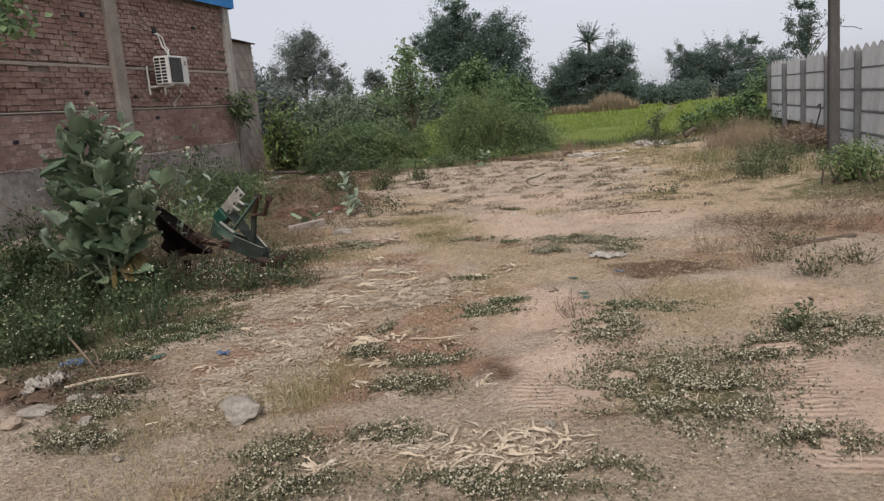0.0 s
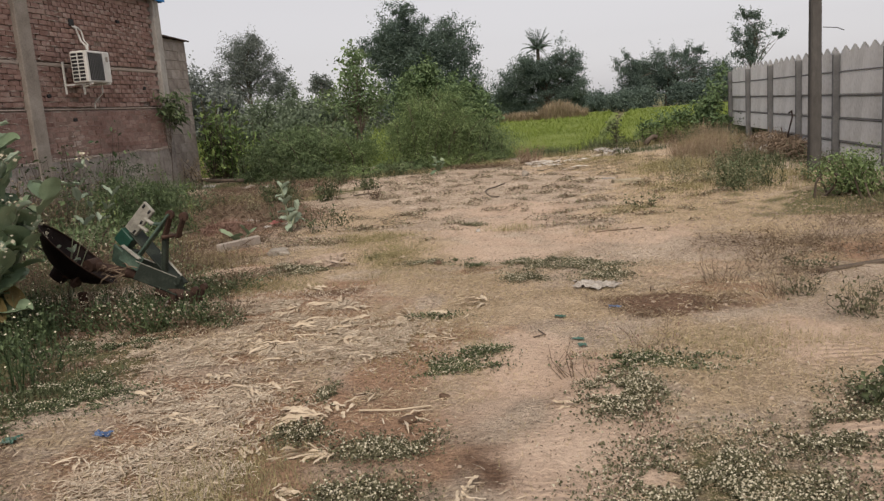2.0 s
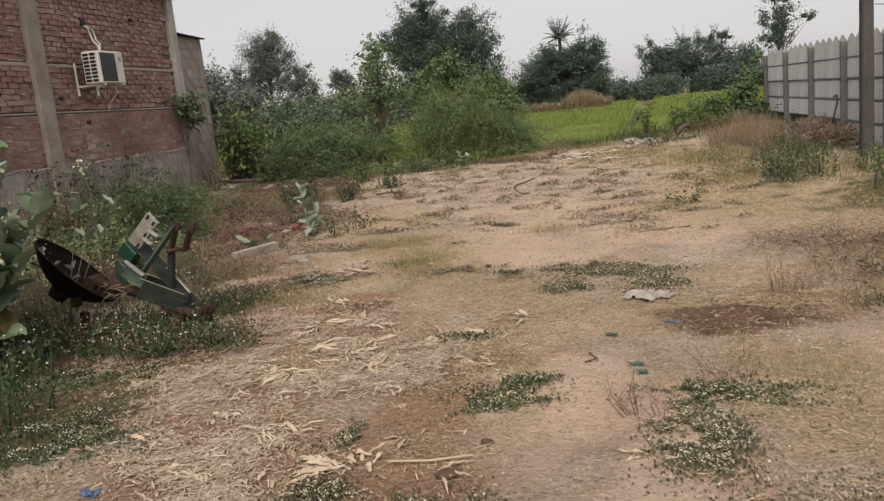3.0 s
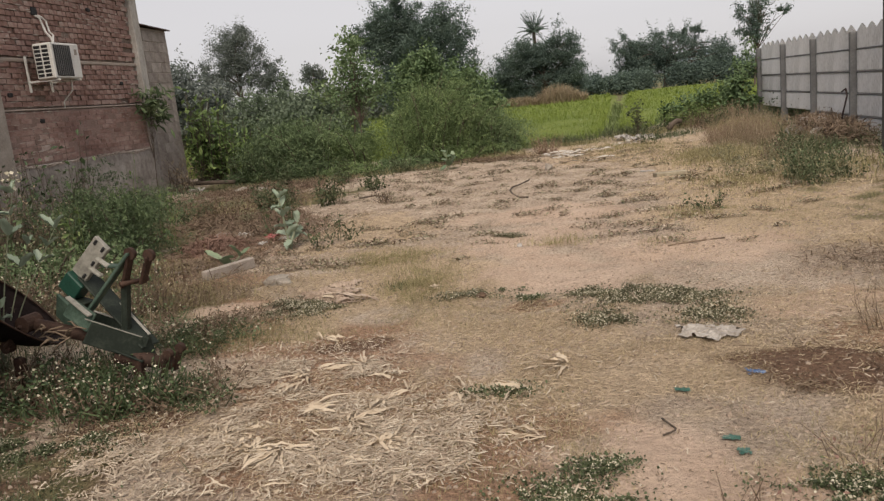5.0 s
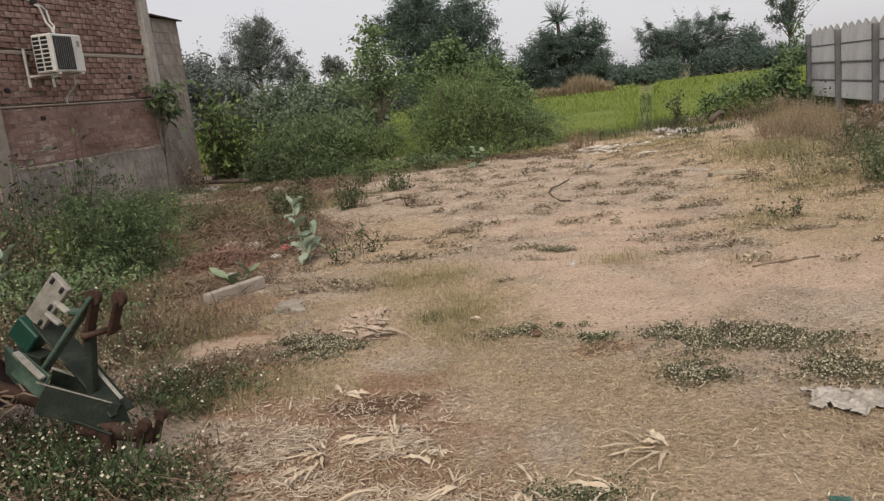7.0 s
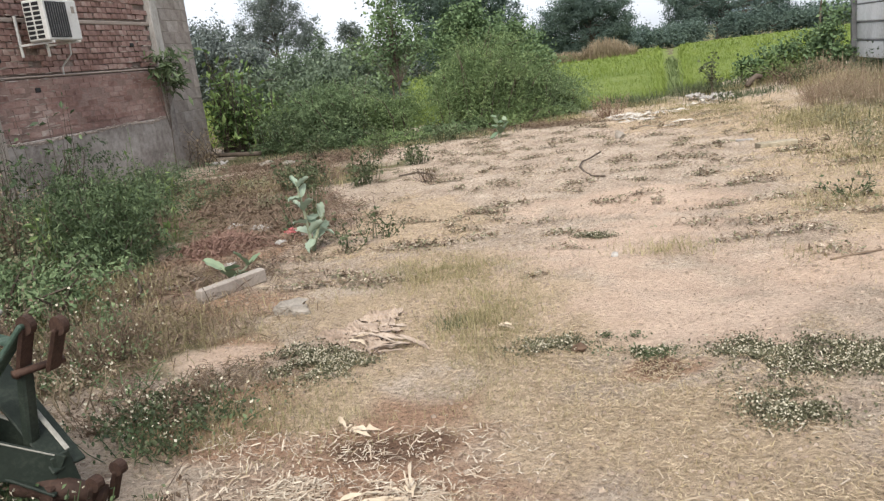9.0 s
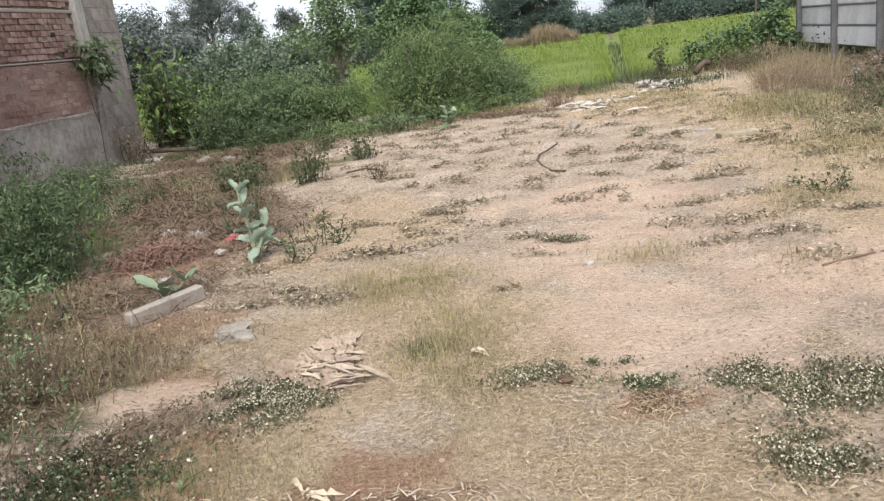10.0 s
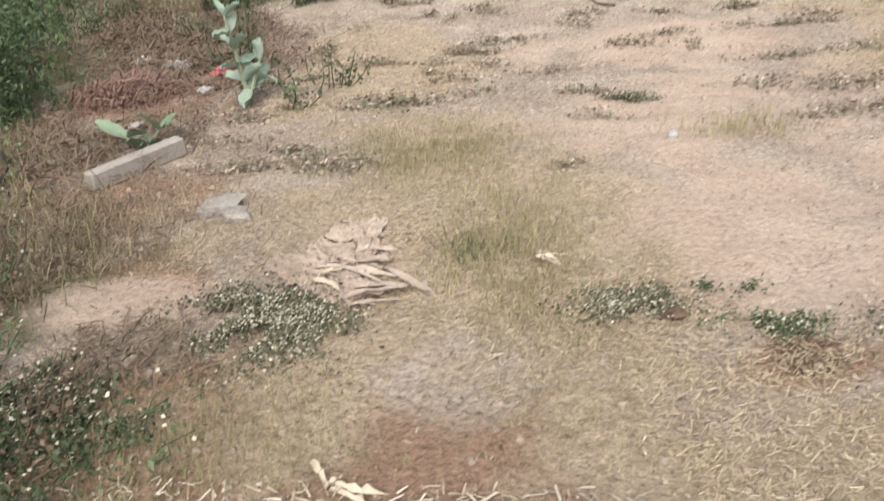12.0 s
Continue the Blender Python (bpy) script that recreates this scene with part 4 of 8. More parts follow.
def far_trees():
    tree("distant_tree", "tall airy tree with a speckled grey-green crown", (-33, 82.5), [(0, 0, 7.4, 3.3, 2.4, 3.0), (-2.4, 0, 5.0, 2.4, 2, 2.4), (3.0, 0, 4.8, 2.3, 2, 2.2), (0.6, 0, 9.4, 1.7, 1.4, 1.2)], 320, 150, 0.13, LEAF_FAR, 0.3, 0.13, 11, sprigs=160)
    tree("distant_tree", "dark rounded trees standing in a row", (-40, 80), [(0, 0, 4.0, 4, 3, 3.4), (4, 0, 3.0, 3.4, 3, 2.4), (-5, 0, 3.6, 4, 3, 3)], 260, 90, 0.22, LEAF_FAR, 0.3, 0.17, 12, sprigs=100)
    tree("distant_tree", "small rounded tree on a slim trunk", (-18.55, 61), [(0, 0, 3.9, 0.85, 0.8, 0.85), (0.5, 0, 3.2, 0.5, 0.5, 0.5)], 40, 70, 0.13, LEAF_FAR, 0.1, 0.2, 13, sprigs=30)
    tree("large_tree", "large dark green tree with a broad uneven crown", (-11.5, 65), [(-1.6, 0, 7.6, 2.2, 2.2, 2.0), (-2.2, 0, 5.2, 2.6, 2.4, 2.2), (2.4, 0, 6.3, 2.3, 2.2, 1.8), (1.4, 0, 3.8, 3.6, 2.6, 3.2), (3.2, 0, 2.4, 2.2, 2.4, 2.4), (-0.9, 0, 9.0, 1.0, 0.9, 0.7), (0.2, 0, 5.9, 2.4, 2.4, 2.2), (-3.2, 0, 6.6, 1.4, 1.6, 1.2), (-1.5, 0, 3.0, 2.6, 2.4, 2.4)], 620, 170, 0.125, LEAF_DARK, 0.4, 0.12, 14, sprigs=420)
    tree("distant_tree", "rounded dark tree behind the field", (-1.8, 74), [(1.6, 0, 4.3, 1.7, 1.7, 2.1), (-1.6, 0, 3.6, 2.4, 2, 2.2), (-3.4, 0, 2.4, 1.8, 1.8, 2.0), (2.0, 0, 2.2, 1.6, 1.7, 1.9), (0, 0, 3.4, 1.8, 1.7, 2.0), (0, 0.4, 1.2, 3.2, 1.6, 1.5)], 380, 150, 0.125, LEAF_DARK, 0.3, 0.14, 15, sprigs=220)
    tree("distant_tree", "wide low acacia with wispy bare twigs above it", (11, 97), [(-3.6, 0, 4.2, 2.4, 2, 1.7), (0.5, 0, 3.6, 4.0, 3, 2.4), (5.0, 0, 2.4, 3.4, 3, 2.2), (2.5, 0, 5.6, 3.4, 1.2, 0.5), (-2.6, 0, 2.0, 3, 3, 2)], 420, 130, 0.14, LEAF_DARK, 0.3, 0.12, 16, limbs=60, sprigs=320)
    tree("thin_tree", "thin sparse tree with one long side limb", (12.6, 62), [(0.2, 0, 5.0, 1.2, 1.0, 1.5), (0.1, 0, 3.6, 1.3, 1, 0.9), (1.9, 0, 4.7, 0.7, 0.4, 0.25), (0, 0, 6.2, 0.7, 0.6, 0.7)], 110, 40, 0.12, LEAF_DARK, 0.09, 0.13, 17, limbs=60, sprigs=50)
    # a palm
    rng = np.random.default_rng(18)
    root = thing("palm_tree", "palm with a tuft of arching fronds above the trees", "palm", (-2.7, 79, 0.35))
    bm = bmesh.new()
    tube(bm, [(0, 0, -1.2), (0.1, 0, 3), (0, 0, 6.0)], [0.22, 0.17, 0.15], 8)
    part("trunk", bm, BARK, root)
    for k in range(34):
        a, lift = 2.4 * k, rng.uniform(-0.2, 2.6)
        u = np.linspace(0.05, 1, 30)
        out = 1.75 * u / (1 + 0.35 * max(0.0, lift))
        px, py = np.cos(a) * out, np.sin(a) * out
        pz = 6.0 + out * lift - 0.42 * out ** 2 * (0.5 + 0.3 * lift)
        pts = np.repeat(three(px, py, pz), 2, axis=0)
        n = len(pts)
        r = turns(a - math.pi / 2 + np.where(np.arange(n) % 2, 0.9, -0.9), np.full(n, -0.5), rng.normal(0, 0.3, n))
        s = 0.42 * (1 - 0.6 * np.repeat(u, 2))
        put("frond", mesh_from("frond", *strew(LEAF_V, LEAF_F, pts, r, three(s * 0.3, s, s)), LEAF_DARK), root)


far_trees()


def hedges():
    """The bushes behind the field, and the ones further back between the trees."""
    rng = np.random.default_rng(31)
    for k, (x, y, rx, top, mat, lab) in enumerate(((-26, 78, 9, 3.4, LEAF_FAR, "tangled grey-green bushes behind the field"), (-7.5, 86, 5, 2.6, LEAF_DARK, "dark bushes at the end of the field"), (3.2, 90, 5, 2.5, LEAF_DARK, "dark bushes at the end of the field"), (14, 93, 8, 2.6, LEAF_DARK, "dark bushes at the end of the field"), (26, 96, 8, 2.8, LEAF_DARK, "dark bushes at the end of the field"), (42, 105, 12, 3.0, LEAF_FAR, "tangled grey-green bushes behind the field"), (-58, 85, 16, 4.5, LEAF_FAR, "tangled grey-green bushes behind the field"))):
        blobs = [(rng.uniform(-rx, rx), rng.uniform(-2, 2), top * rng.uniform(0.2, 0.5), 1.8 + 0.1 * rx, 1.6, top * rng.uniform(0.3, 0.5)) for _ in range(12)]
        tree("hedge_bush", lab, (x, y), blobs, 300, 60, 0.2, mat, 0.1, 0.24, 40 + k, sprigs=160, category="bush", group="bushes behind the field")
    root = thing("reed_clump", "brown dry reeds standing at the field edge", "reeds", (0, 0, 0))
    n = 6000
    x = rng.uniform(-6.2, 1.2, n)
    y = 69 + rng.uniform(-1, 1, n)
    h = 0.55 * np.exp(-((x + 0.9) / 1.1) ** 2) + 0.28 + 0.35 * smooth_noise(x * 1.1, x * 0, 7)
    v, f = blades(rng, x, y, np.full(n, -0.4), 1.0, 0.06, 0.4)
    v[:, 2] = -0.4 + (v[:, 2] + 0.4) * np.repeat(h + 0.4, len(BLADE_V))
    put("reeds", mesh_from("reeds", v, f, RED_GRASS), root)


hedges()


def middle_bushes():
    weed("broad_leaf_shrub", "leggy shrub of upright stems with large hanging green leaves", (-8.75, 20.35), 36, 1.95, 0.62, LEAF_BROAD, 51, 0.17, 14, category="shrub", stem_mat=BARK, wide=0.75, stem=2.4)
    weed("broad_leaf_shrub", "lower leggy shrub with large hanging green leaves", (-8.1, 20.2), 26, 1.35, 0.5, LEAF_BROAD, 50, 0.14, 14, category="shrub", stem_mat=BARK, wide=0.75, stem=2.0)
    feather_bush("thick_bush", "thick grey-green bush of arching stems with small leaves", (-6.75, 20.3), 260, (0.8, 0.75), 1.65, LEAF_DUSTY, 52, 90, 0.05, leaf_wide=0.6, fronds=6, lean=(0.15, -0.1), sag=0.7, spray=1.3)
    feather_bush("thick_bush", "thick grey-green bush of arching stems with small leaves", (-7.35, 19.9), 90, (0.5, 0.5), 1.0, LEAF_RANK, 49, 90, 0.05, leaf_wide=0.6, fronds=8, sag=0.7)
    feather_bush("feathery_bush", "dense green bush of drooping feathery branches", (-3.7, 21.1), 430, (1.05, 0.9), 1.95, LEAF_FEATHER, 53, 90, 0.055, leaf_wide=0.45, fronds=6, lean=(0.2, 0), spray=1.5)
    feather_bush("feathery_bush", "lower dusky trailing end of a feathery green bush", (-2.5, 21.6), 150, (0.75, 0.7), 1.15, LEAF_DUSTY, 54, 70, 0.05, leaf_wide=0.5, fronds=5, spray=1.4)
    feather_bush("feathery_bush", "low feathery green bush between taller bushes", (-5.5, 20.5), 130, (0.55, 0.6), 1.1, LEAF_FEATHER, 55, 70, 0.05, leaf_wide=0.5, fronds=7)
    tree("vine_bush", "tall bush overgrown with fresh green climbing leaves", (-5.6, 32), [(0.2, 0, 1.7, 1.6, 1.4, 1.1), (-0.7, 0, 0.5, 0.8, 1.0, 0.6), (1.6, 0, 1.1, 1.3, 1.2, 1.0), (0.2, -0.4, 2.5, 0.8, 0.7, 0.6)], 330, 60, 0.1, LEAF_BUSH, 0.06, 0.12, 56, sprigs=160, category="bush")
    tree("sapling", "slim sapling with sparse light leaves", (-7.9, 30), [(0.2, 0, 2.9, 0.75, 0.7, 0.9), (-0.4, 0, 2.1, 0.8, 0.7, 0.7), (0.8, 0, 1.9, 0.6, 0.6, 0.6), (0.1, 0, 3.7, 0.35, 0.3, 0.35), (0.3, 0, 1.2, 0.8, 0.7, 0.6)], 130, 15, 0.13, LEAF_DUSTY, 0.045, 0.2, 57, limbs=50)
    tree("sapling", "thin dark sapling rising through the bushes", (-5.95, 23.4), [(0, 0, 2.3, 0.55, 0.5, 0.55), (0.2, 0, 1.75, 0.65, 0.5, 0.4), (-0.4, 0, 1.6, 0.5, 0.5, 0.4), (0, 0, 3.0, 0.3, 0.3, 0.3)], 120, 20, 0.075, LEAF_BUSH, 0.035, 0.2, 58, limbs=60)
    tree("round_bush", "rounded green bush with haze put into its leaf colour", (-14.5, 42), [(0, 0, 1.3, 2.4, 2, 1.5), (-2.4, 0, 1.0, 2.0, 1.8, 1.3), (2.4, 0, 0.8, 1.8, 1.6, 1.2)], 280, 70, 0.13, LEAF_MID, 0.1, 0.13, 59, sprigs=160, category="bush")
    tree("round_bush", "dark bushy tree with haze put into its leaf colour", (-21, 44), [(0, 0, 2.6, 1.9, 1.6, 2.0), (1.8, 0, 2.0, 1.6, 1.6, 1.6), (-1.6, 0, 2.6, 1.6, 1.6, 2.0)], 300, 70, 0.14, LEAF_FAR, 0.12, 0.14, 60, sprigs=160, category="bush")
    tree("round_bush", "green bush with a ragged top and haze in its leaf colour", (-10.5, 36), [(0, 0, 0.9, 1.8, 1.4, 1.2), (-1.6, 0, 0.8, 1.5, 1.3, 1.0)], 200, 60, 0.11, LEAF_MID, 0.08, 0.13, 61, sprigs=140, category="bush")
    # lower growth before the bushes, down to the edge of the bare plot
    weed("broad_leaf_shrub", "slim broad-leaved shrub against the block wall", (-8.95, 20.2), 26, 1.7, 0.3, LEAF_BROAD, 66, 0.14, 14, category="shrub", stem_mat=BARK, wide=0.75, stem=2.0)
    feather_bush("rank_bush", "dark green undergrowth between the shrub and the block wall", (-8.95, 20.8), 90, (0.6, 0.5), 1.35, LEAF_DEEP_SHADE, 56, 46, 0.06, category="bush", leaf_wide=0.6, fronds=7)
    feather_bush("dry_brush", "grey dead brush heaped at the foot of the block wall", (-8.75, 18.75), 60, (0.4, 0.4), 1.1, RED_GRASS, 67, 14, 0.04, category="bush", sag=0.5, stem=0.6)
    for k, (x, y, rx, h, mat) in enumerate(((-7.3, 19.5, 0.7, 0.55, LEAF_DEEP_SHADE), (-6.3, 19.2, 0.7, 0.6, LEAF_DEEP_SHADE), (-5.2, 19.2, 0.5, 0.35, LEAF_FEATHER), (-4.2, 19.8, 0.6, 0.4, LEAF_DUSTY), (-3.2, 20.4, 0.8, 0.6, LEAF_FEATHER), (-2.3, 21.4, 0.7, 0.5, LEAF_DUSTY))):
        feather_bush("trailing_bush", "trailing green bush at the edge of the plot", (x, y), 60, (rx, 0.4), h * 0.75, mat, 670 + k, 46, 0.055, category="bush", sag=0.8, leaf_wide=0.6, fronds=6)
    # the creeper at the end of the fence
    tree("creeper", "green creeper climbing the last fence post", (3.5, 23.6), [(0.1, 0, 1.3, 0.3, 0.35, 0.35), (-0.1, 0, 0.85, 0.4, 0.4, 0.4), (0.1, -0.1, 0.4, 0.5, 0.5, 0.4), (0.35, 0.3, 1.7, 0.2, 0.2, 0.22)], 80, 16, 0.08, LEAF_BUSH, 0.02, 0.28, 62, category="bush", limbs=40, sprigs=40)
    tree("creeper", "ragged green scrub climbing toward the fence end", (2.7, 24.0), [(0.3, 0, 0.75, 0.5, 0.4, 0.3), (-0.2, 0, 0.5, 0.6, 0.5, 0.35), (-0.7, 0.1, 0.3, 0.6, 0.5, 0.3)], 90, 18, 0.07, LEAF_BUSH, 0.02, 0.25, 65, category="bush", limbs=50, sprigs=50)
    feather_bush("creeper", "low green scrub trailing along the field edge", (2.5, 23.6), 70, (0.9, 0.7), 0.6, LEAF_LIGHT, 63, 45, 0.08, category="bush", sag=0.7)
    tree("wall_plant", "small dark plant rooted in the wall beside the pillar", (WALL_X + 0.12, 18.05), [(0.15, 0, 1.92, 0.26, 0.42, 0.22), (0.1, 0.1, 1.62, 0.2, 0.36, 0.2)], 26, 12, 0.2, LEAF_RANK, 0.012, 0.35, 64, wide=0.42, category="plant", limbs=20)


middle_bushes()


def paddy():
    rng = np.random.default_rng(71)
    sets = []
    for lo, hi, n, k, h, w in ((0.4, 14, 17000, 5, 0.38, 0.016), (14, 32, 13000, 4, 0.46, 0.035), (32, 62, 9000, 4, 0.46, 0.09)):
        d = rng.uniform(lo, hi, n)
        span = 9 + d * 0.75
        x = rng.uniform(-1, 1, n) * span - 2 + d * 0.12
        y = field_edge(np.minimum(x, 8)) * 0 + 22.6 + 1.15 * np.clip(x + 1.5, 0, 3.2) + d
        keep = (y > field_edge(np.minimum(x, 3))) & ~((x < -1.8) & (y < 27)) & (y < 84)
        x, y = np.repeat(x[keep], k), np.repeat(y[keep], k)
        x, y = x + rng.normal(0, 0.07, len(x)), y + rng.normal(0, 0.07, len(y))
        open_way = np.abs(x - (0.42 + (y - 25.0) * 0.078)) < 0.16 + 0.012 * np.maximum(0, y - 24)
        x, y = x[~open_way], y[~open_way]
        sets.append(blades(rng, x, y, ground_z(x, y), h, w, 0.5, 0.25))
    n = 500
    y = 24.8 + 28 * rng.uniform(0, 1, n)
    x = 0.42 + (y - 25.0) * 0.078 + rng.normal(0, 0.13, n) + 0.12 * (smooth_noise(y * 0.8, y * 0, 8) - 0.5)
    tagged(put("trodden_way", mesh_from("trodden_way", *blades(rng, x, y, ground_z(x, y), 0.36, 0.05, 0.5, 0.4), WET_GREEN)), "dark trodden line through the paddy", "crop", kind="stuff")
    tagged(put("paddy_crop", mesh_from("paddy_crop", *joined(*sets), PADDY)), "bright green paddy crop filling the low field", "crop", kind="stuff")
    # the closed canopy below the tips
    xs, ys = np.linspace(-45, 45, 180), np.linspace(0, 60, 140)
    x, d = np.meshgrid(xs, ys)
    y = 23.6 + 1.15 * np.clip(x + 1.5, 0, 4.5) + np.where(x < -1.8, 8.0, 0) + d
    z = ground_z(x, y) + 0.27 + 0.07 * (smooth_noise(x * 2, y * 2, 6) - 0.5) - 0.3 * np.exp(-((x - 0.42 - (y - 25.0) * 0.078) / (0.35 + 0.012 * np.abs(y - 24))) ** 2)
    z[0, :] -= 0.3
    idx = np.arange(x.size).reshape(x.shape)
    f = np.stack([idx[:-1, :-1], idx[:-1, 1:], idx[1:, 1:], idx[1:, :-1]], -1).reshape(-1, 4)
    tagged(put("paddy_canopy", mesh_from("paddy_canopy", three(x.ravel(), y.ravel(), z.ravel()), f, PADDY, True)), "closed leaf canopy of the paddy", "crop", kind="stuff")


paddy()


def hill():
    bm = bmesh.new()
    n = 24
    rows = []
    for j, u in enumerate(np.linspace(0, 1, 5)):
        rows.append([bm.verts.new((150 + 130 * (k / n - 0.4), 900 + 60 * u, -2 + (24 * math.exp(-((k / n - 0.5) / 0.2) ** 2) + 3 * math.sin(k)) * math.sin(math.pi * u / 2 * 1.0) * (k not in (0, n)))) for k in range(n + 1)])
    for a, b in zip(rows, rows[1:]):
        for k in range(n):
            bm.faces.new((a[k], a[k + 1], b[k + 1], b[k]))
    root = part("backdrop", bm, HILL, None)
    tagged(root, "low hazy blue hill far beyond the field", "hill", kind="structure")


hill()


# ---- the outdoor unit on the wall ----
def air_conditioner():
    root = thing("air_conditioner", "aged white outdoor air conditioning unit on the brick wall", "air conditioner", (WALL_X, 15.13, 2.6))
    bm = bmesh.new()
    box(bm, (0.39, 0, 0), (0.32, 0.74, 0.55), bevel=0.018)
    body = part("body", bm, WHITE, root)
    bm = bmesh.new()
    box(bm, (0.553, -0.10, 0.0), (0.012, 0.44, 0.48), bevel=0.02)
    fan = part("fan_grille", bm, BLACK, body, "black fan grille")
    for k in range(8):
        bm = bmesh.new()
        box(bm, (0.561, -0.28 + 0.05 * k, 0.0), (0.008, 0.006, 0.46), bevel=0.002)
        part("fin", bm, POST, fan)
    bm = bmesh.new()
    box(bm, (0.5535, 0.26, 0.14), (0.006, 0.07, 0.09), bevel=0.004)
    part("badge", bm, CONCRETE, body, "small grey badge")
    # the open side, a grid of small ports
    for i in range(2):
        for j in range(8):
            bm = bmesh.new()
            box(bm, (0.31 + 0.13 * i, -0.371, -0.217 + 0.062 * j), (0.105, 0.012, 0.044), bevel=0.004)
            part("port", bm, BLACK, body)
    for y in (-0.30, 0.26):
        bm = bmesh.new()
        box(bm, (0.03, y, -0.17), (0.03, 0.035, 0.56), bevel=0.004)
        box(bm, (0.29, y, -0.295), (0.56, 0.035, 0.03), bevel=0.004)
        part("bracket", bm, WHITE, root, "white steel wall bracket")
    bm = bmesh.new()
    tube(bm, [(0.34, 0.05, 0.27), (0.28, 0.1, 0.4), (0.14, 0.2, 0.5), (0.07, 0.26, 0.62), (0.06, 0.22, 0.74), (-0.02, 0.18, 0.8)], 0.018, 6)
    part("pipe", bm, WHITE, root, "lagged white pipe")
    bm = bmesh.new()
    tube(bm, [(0.36, 0.0, 0.27), (0.26, 0.2, 0.44), (0.1, 0.36, 0.52), (0.06, 0.38, 0.7), (0.04, 0.3, 0.76), (-0.02, 0.18, 0.82)], 0.016, 6)
    part("pipe", bm, WHITE, root, "lagged white pipe")
    bm = bmesh.new()
    tube(bm, [(0.42, 0.22, -0.27), (0.40, 0.23, -0.45), (0.2, 0.25, -0.62), (0.19, 0.26, -0.72)], 0.012, 6)
    part("drain_hose", bm, WHITE, root, "thin white drain hose")
    # the shaded inside of the pipe's hole, put on as a black block
    bm = bmesh.new()
    box(bm, (0.01, 0.18, 0.84), (0.03, 0.16, 0.13), bevel=0.02)
    part("hole_block", bm, BLACK, root, "black block, the dark of a ragged hole in the brickwork")


air_conditioner()


# ---- the plough, lying in the weeds ----
def plough():
    """Its own axes: u runs along the beam, v across it and away, w up."""
    root = thing("disc_plough", "rusty disc plough with a worn green hitch frame lying in weeds", "plough", (-3.35, 7.02, 0), -10)

    def bar(name, a, b, wide, thick, mat, label="", up=(0, 0, 1), bevel=0.004):
        bm = bmesh.new()
        between(bm, a, b, wide, thick, bevel, up)
        return part(name, bm, mat, root, label)

    def rod(name, pts, radii, mat, label="", sides=12):
        bm = bmesh.new()
        tube(bm, pts, radii, sides)
        return part(name, bm, mat, root, label, smooth=True)

    rod("beam", [(-0.55, -0.12, 0.418), (-0.34, -0.12, 0.378), (-0.10, -0.12, 0.33)], 0.036, RUST, "rusty round beam", 14)
    rod("drawbar", [(-0.02, -0.08, 0.215), (0.12, -0.01, 0.165), (0.25, 0.04, 0.125)], [0.045, 0.042, 0.036], RUST, "rusty stub of the drawbar", 14)
    # the deep concave disc, opening upward and away
    bm = bmesh.new()
    normal = Vector((0.58, 0.435, 0.68)).normalized()
    m = Matrix.Translation((-0.76, -0.02, 0.49)) @ normal.to_track_quat("Z", "Y").to_matrix().to_4x4()
    rings = []
    for r in (0.0, 0.08, 0.16, 0.23, 0.29, 0.335, 0.355):
        z = -0.19 * (1 - (r / 0.355) ** 2.2)
        rings.append([bm.verts.new(m @ Vector((r * math.cos(a), r * math.sin(a), z))) for a in (6.283185 * k / 44 for k in range(44))] if r else [bm.verts.new(m @ Vector((0, 0, z)))])
    for k in range(44):
        bm.faces.new((rings[0][0], rings[1][k], rings[1][(k + 1) % 44]))
        for a, b in zip(rings[1:], rings[2:]):
            bm.faces.new((a[k], b[k], b[(k + 1) % 44], a[(k + 1) % 44]))
    bmesh.ops.solidify(bm, geom=bm.faces[:], thickness=0.008)
    disc = part("disc", bm, DARK_RUST, root, "large dark concave disc", smooth=True)
    bm = bmesh.new()
    rim = [m @ Vector((0.355 * math.cos(a), 0.355 * math.sin(a), 0.0)) for a in (6.283185 * k / 44 for k in range(45))]
    tube(bm, rim, 0.005, 5)
    part("disc_edge", bm, RUST, disc, "scoured bright edge of the disc", smooth=True)
    bm = bmesh.new()
    tube(bm, [m @ Vector((0, 0, -0.26)), m @ Vector((0, 0, -0.17))], [0.06, 0.08], 16)
    part("hub", bm, DARK_RUST, disc)
    # the arm that hangs from the end of the beam
    bm = bmesh.new()
    between(bm, (-0.53, -0.17, 0.425), (-0.69, -0.17, 0.29), 0.03, 0.07, 0.012, up=(0, 1, 0))
    tube(bm, [(-0.53, -0.19, 0.422), (-0.53, -0.08, 0.422)], 0.05, 14)
    tube(bm, [(-0.69, -0.19, 0.29), (-0.69, -0.14, 0.29)], 0.035, 12)
    part("disc_arm", bm, RUST, root, "rusty hanging arm")
    bar("disc_bracket", (-0.66, -0.13, 0.33), (-0.86, -0.12, 0.37), 0.06, 0.07, RUST)
    # the tray of the hitch: a low front plate, a steep back plate and a cross plate between
    bar("front_plate", (-0.07, -0.2, 0.39), (0.12, -0.01, 0.225), 0.014, 0.135, DULL_GREEN)
    bar("back_plate", (0.135, 0.025, 0.235), (-0.29, 0.10, 0.635), 0.014, 0.13, DULL_GREEN, up=(0, 1, 0.1))
    bar("cross_plate", (-0.19, -0.02, 0.40), (-0.02, 0.03, 0.32), 0.014, 0.11, DULL_GREEN)
    bar("end_plate", (0.115, -0.02, 0.225), (0.14, 0.04, 0.235), 0.014, 0.13, DULL_GREEN)
    bar("floor_plate", (-0.1, -0.1, 0.31), (0.11, 0.0, 0.17), 0.15, 0.012, DULL_GREEN)
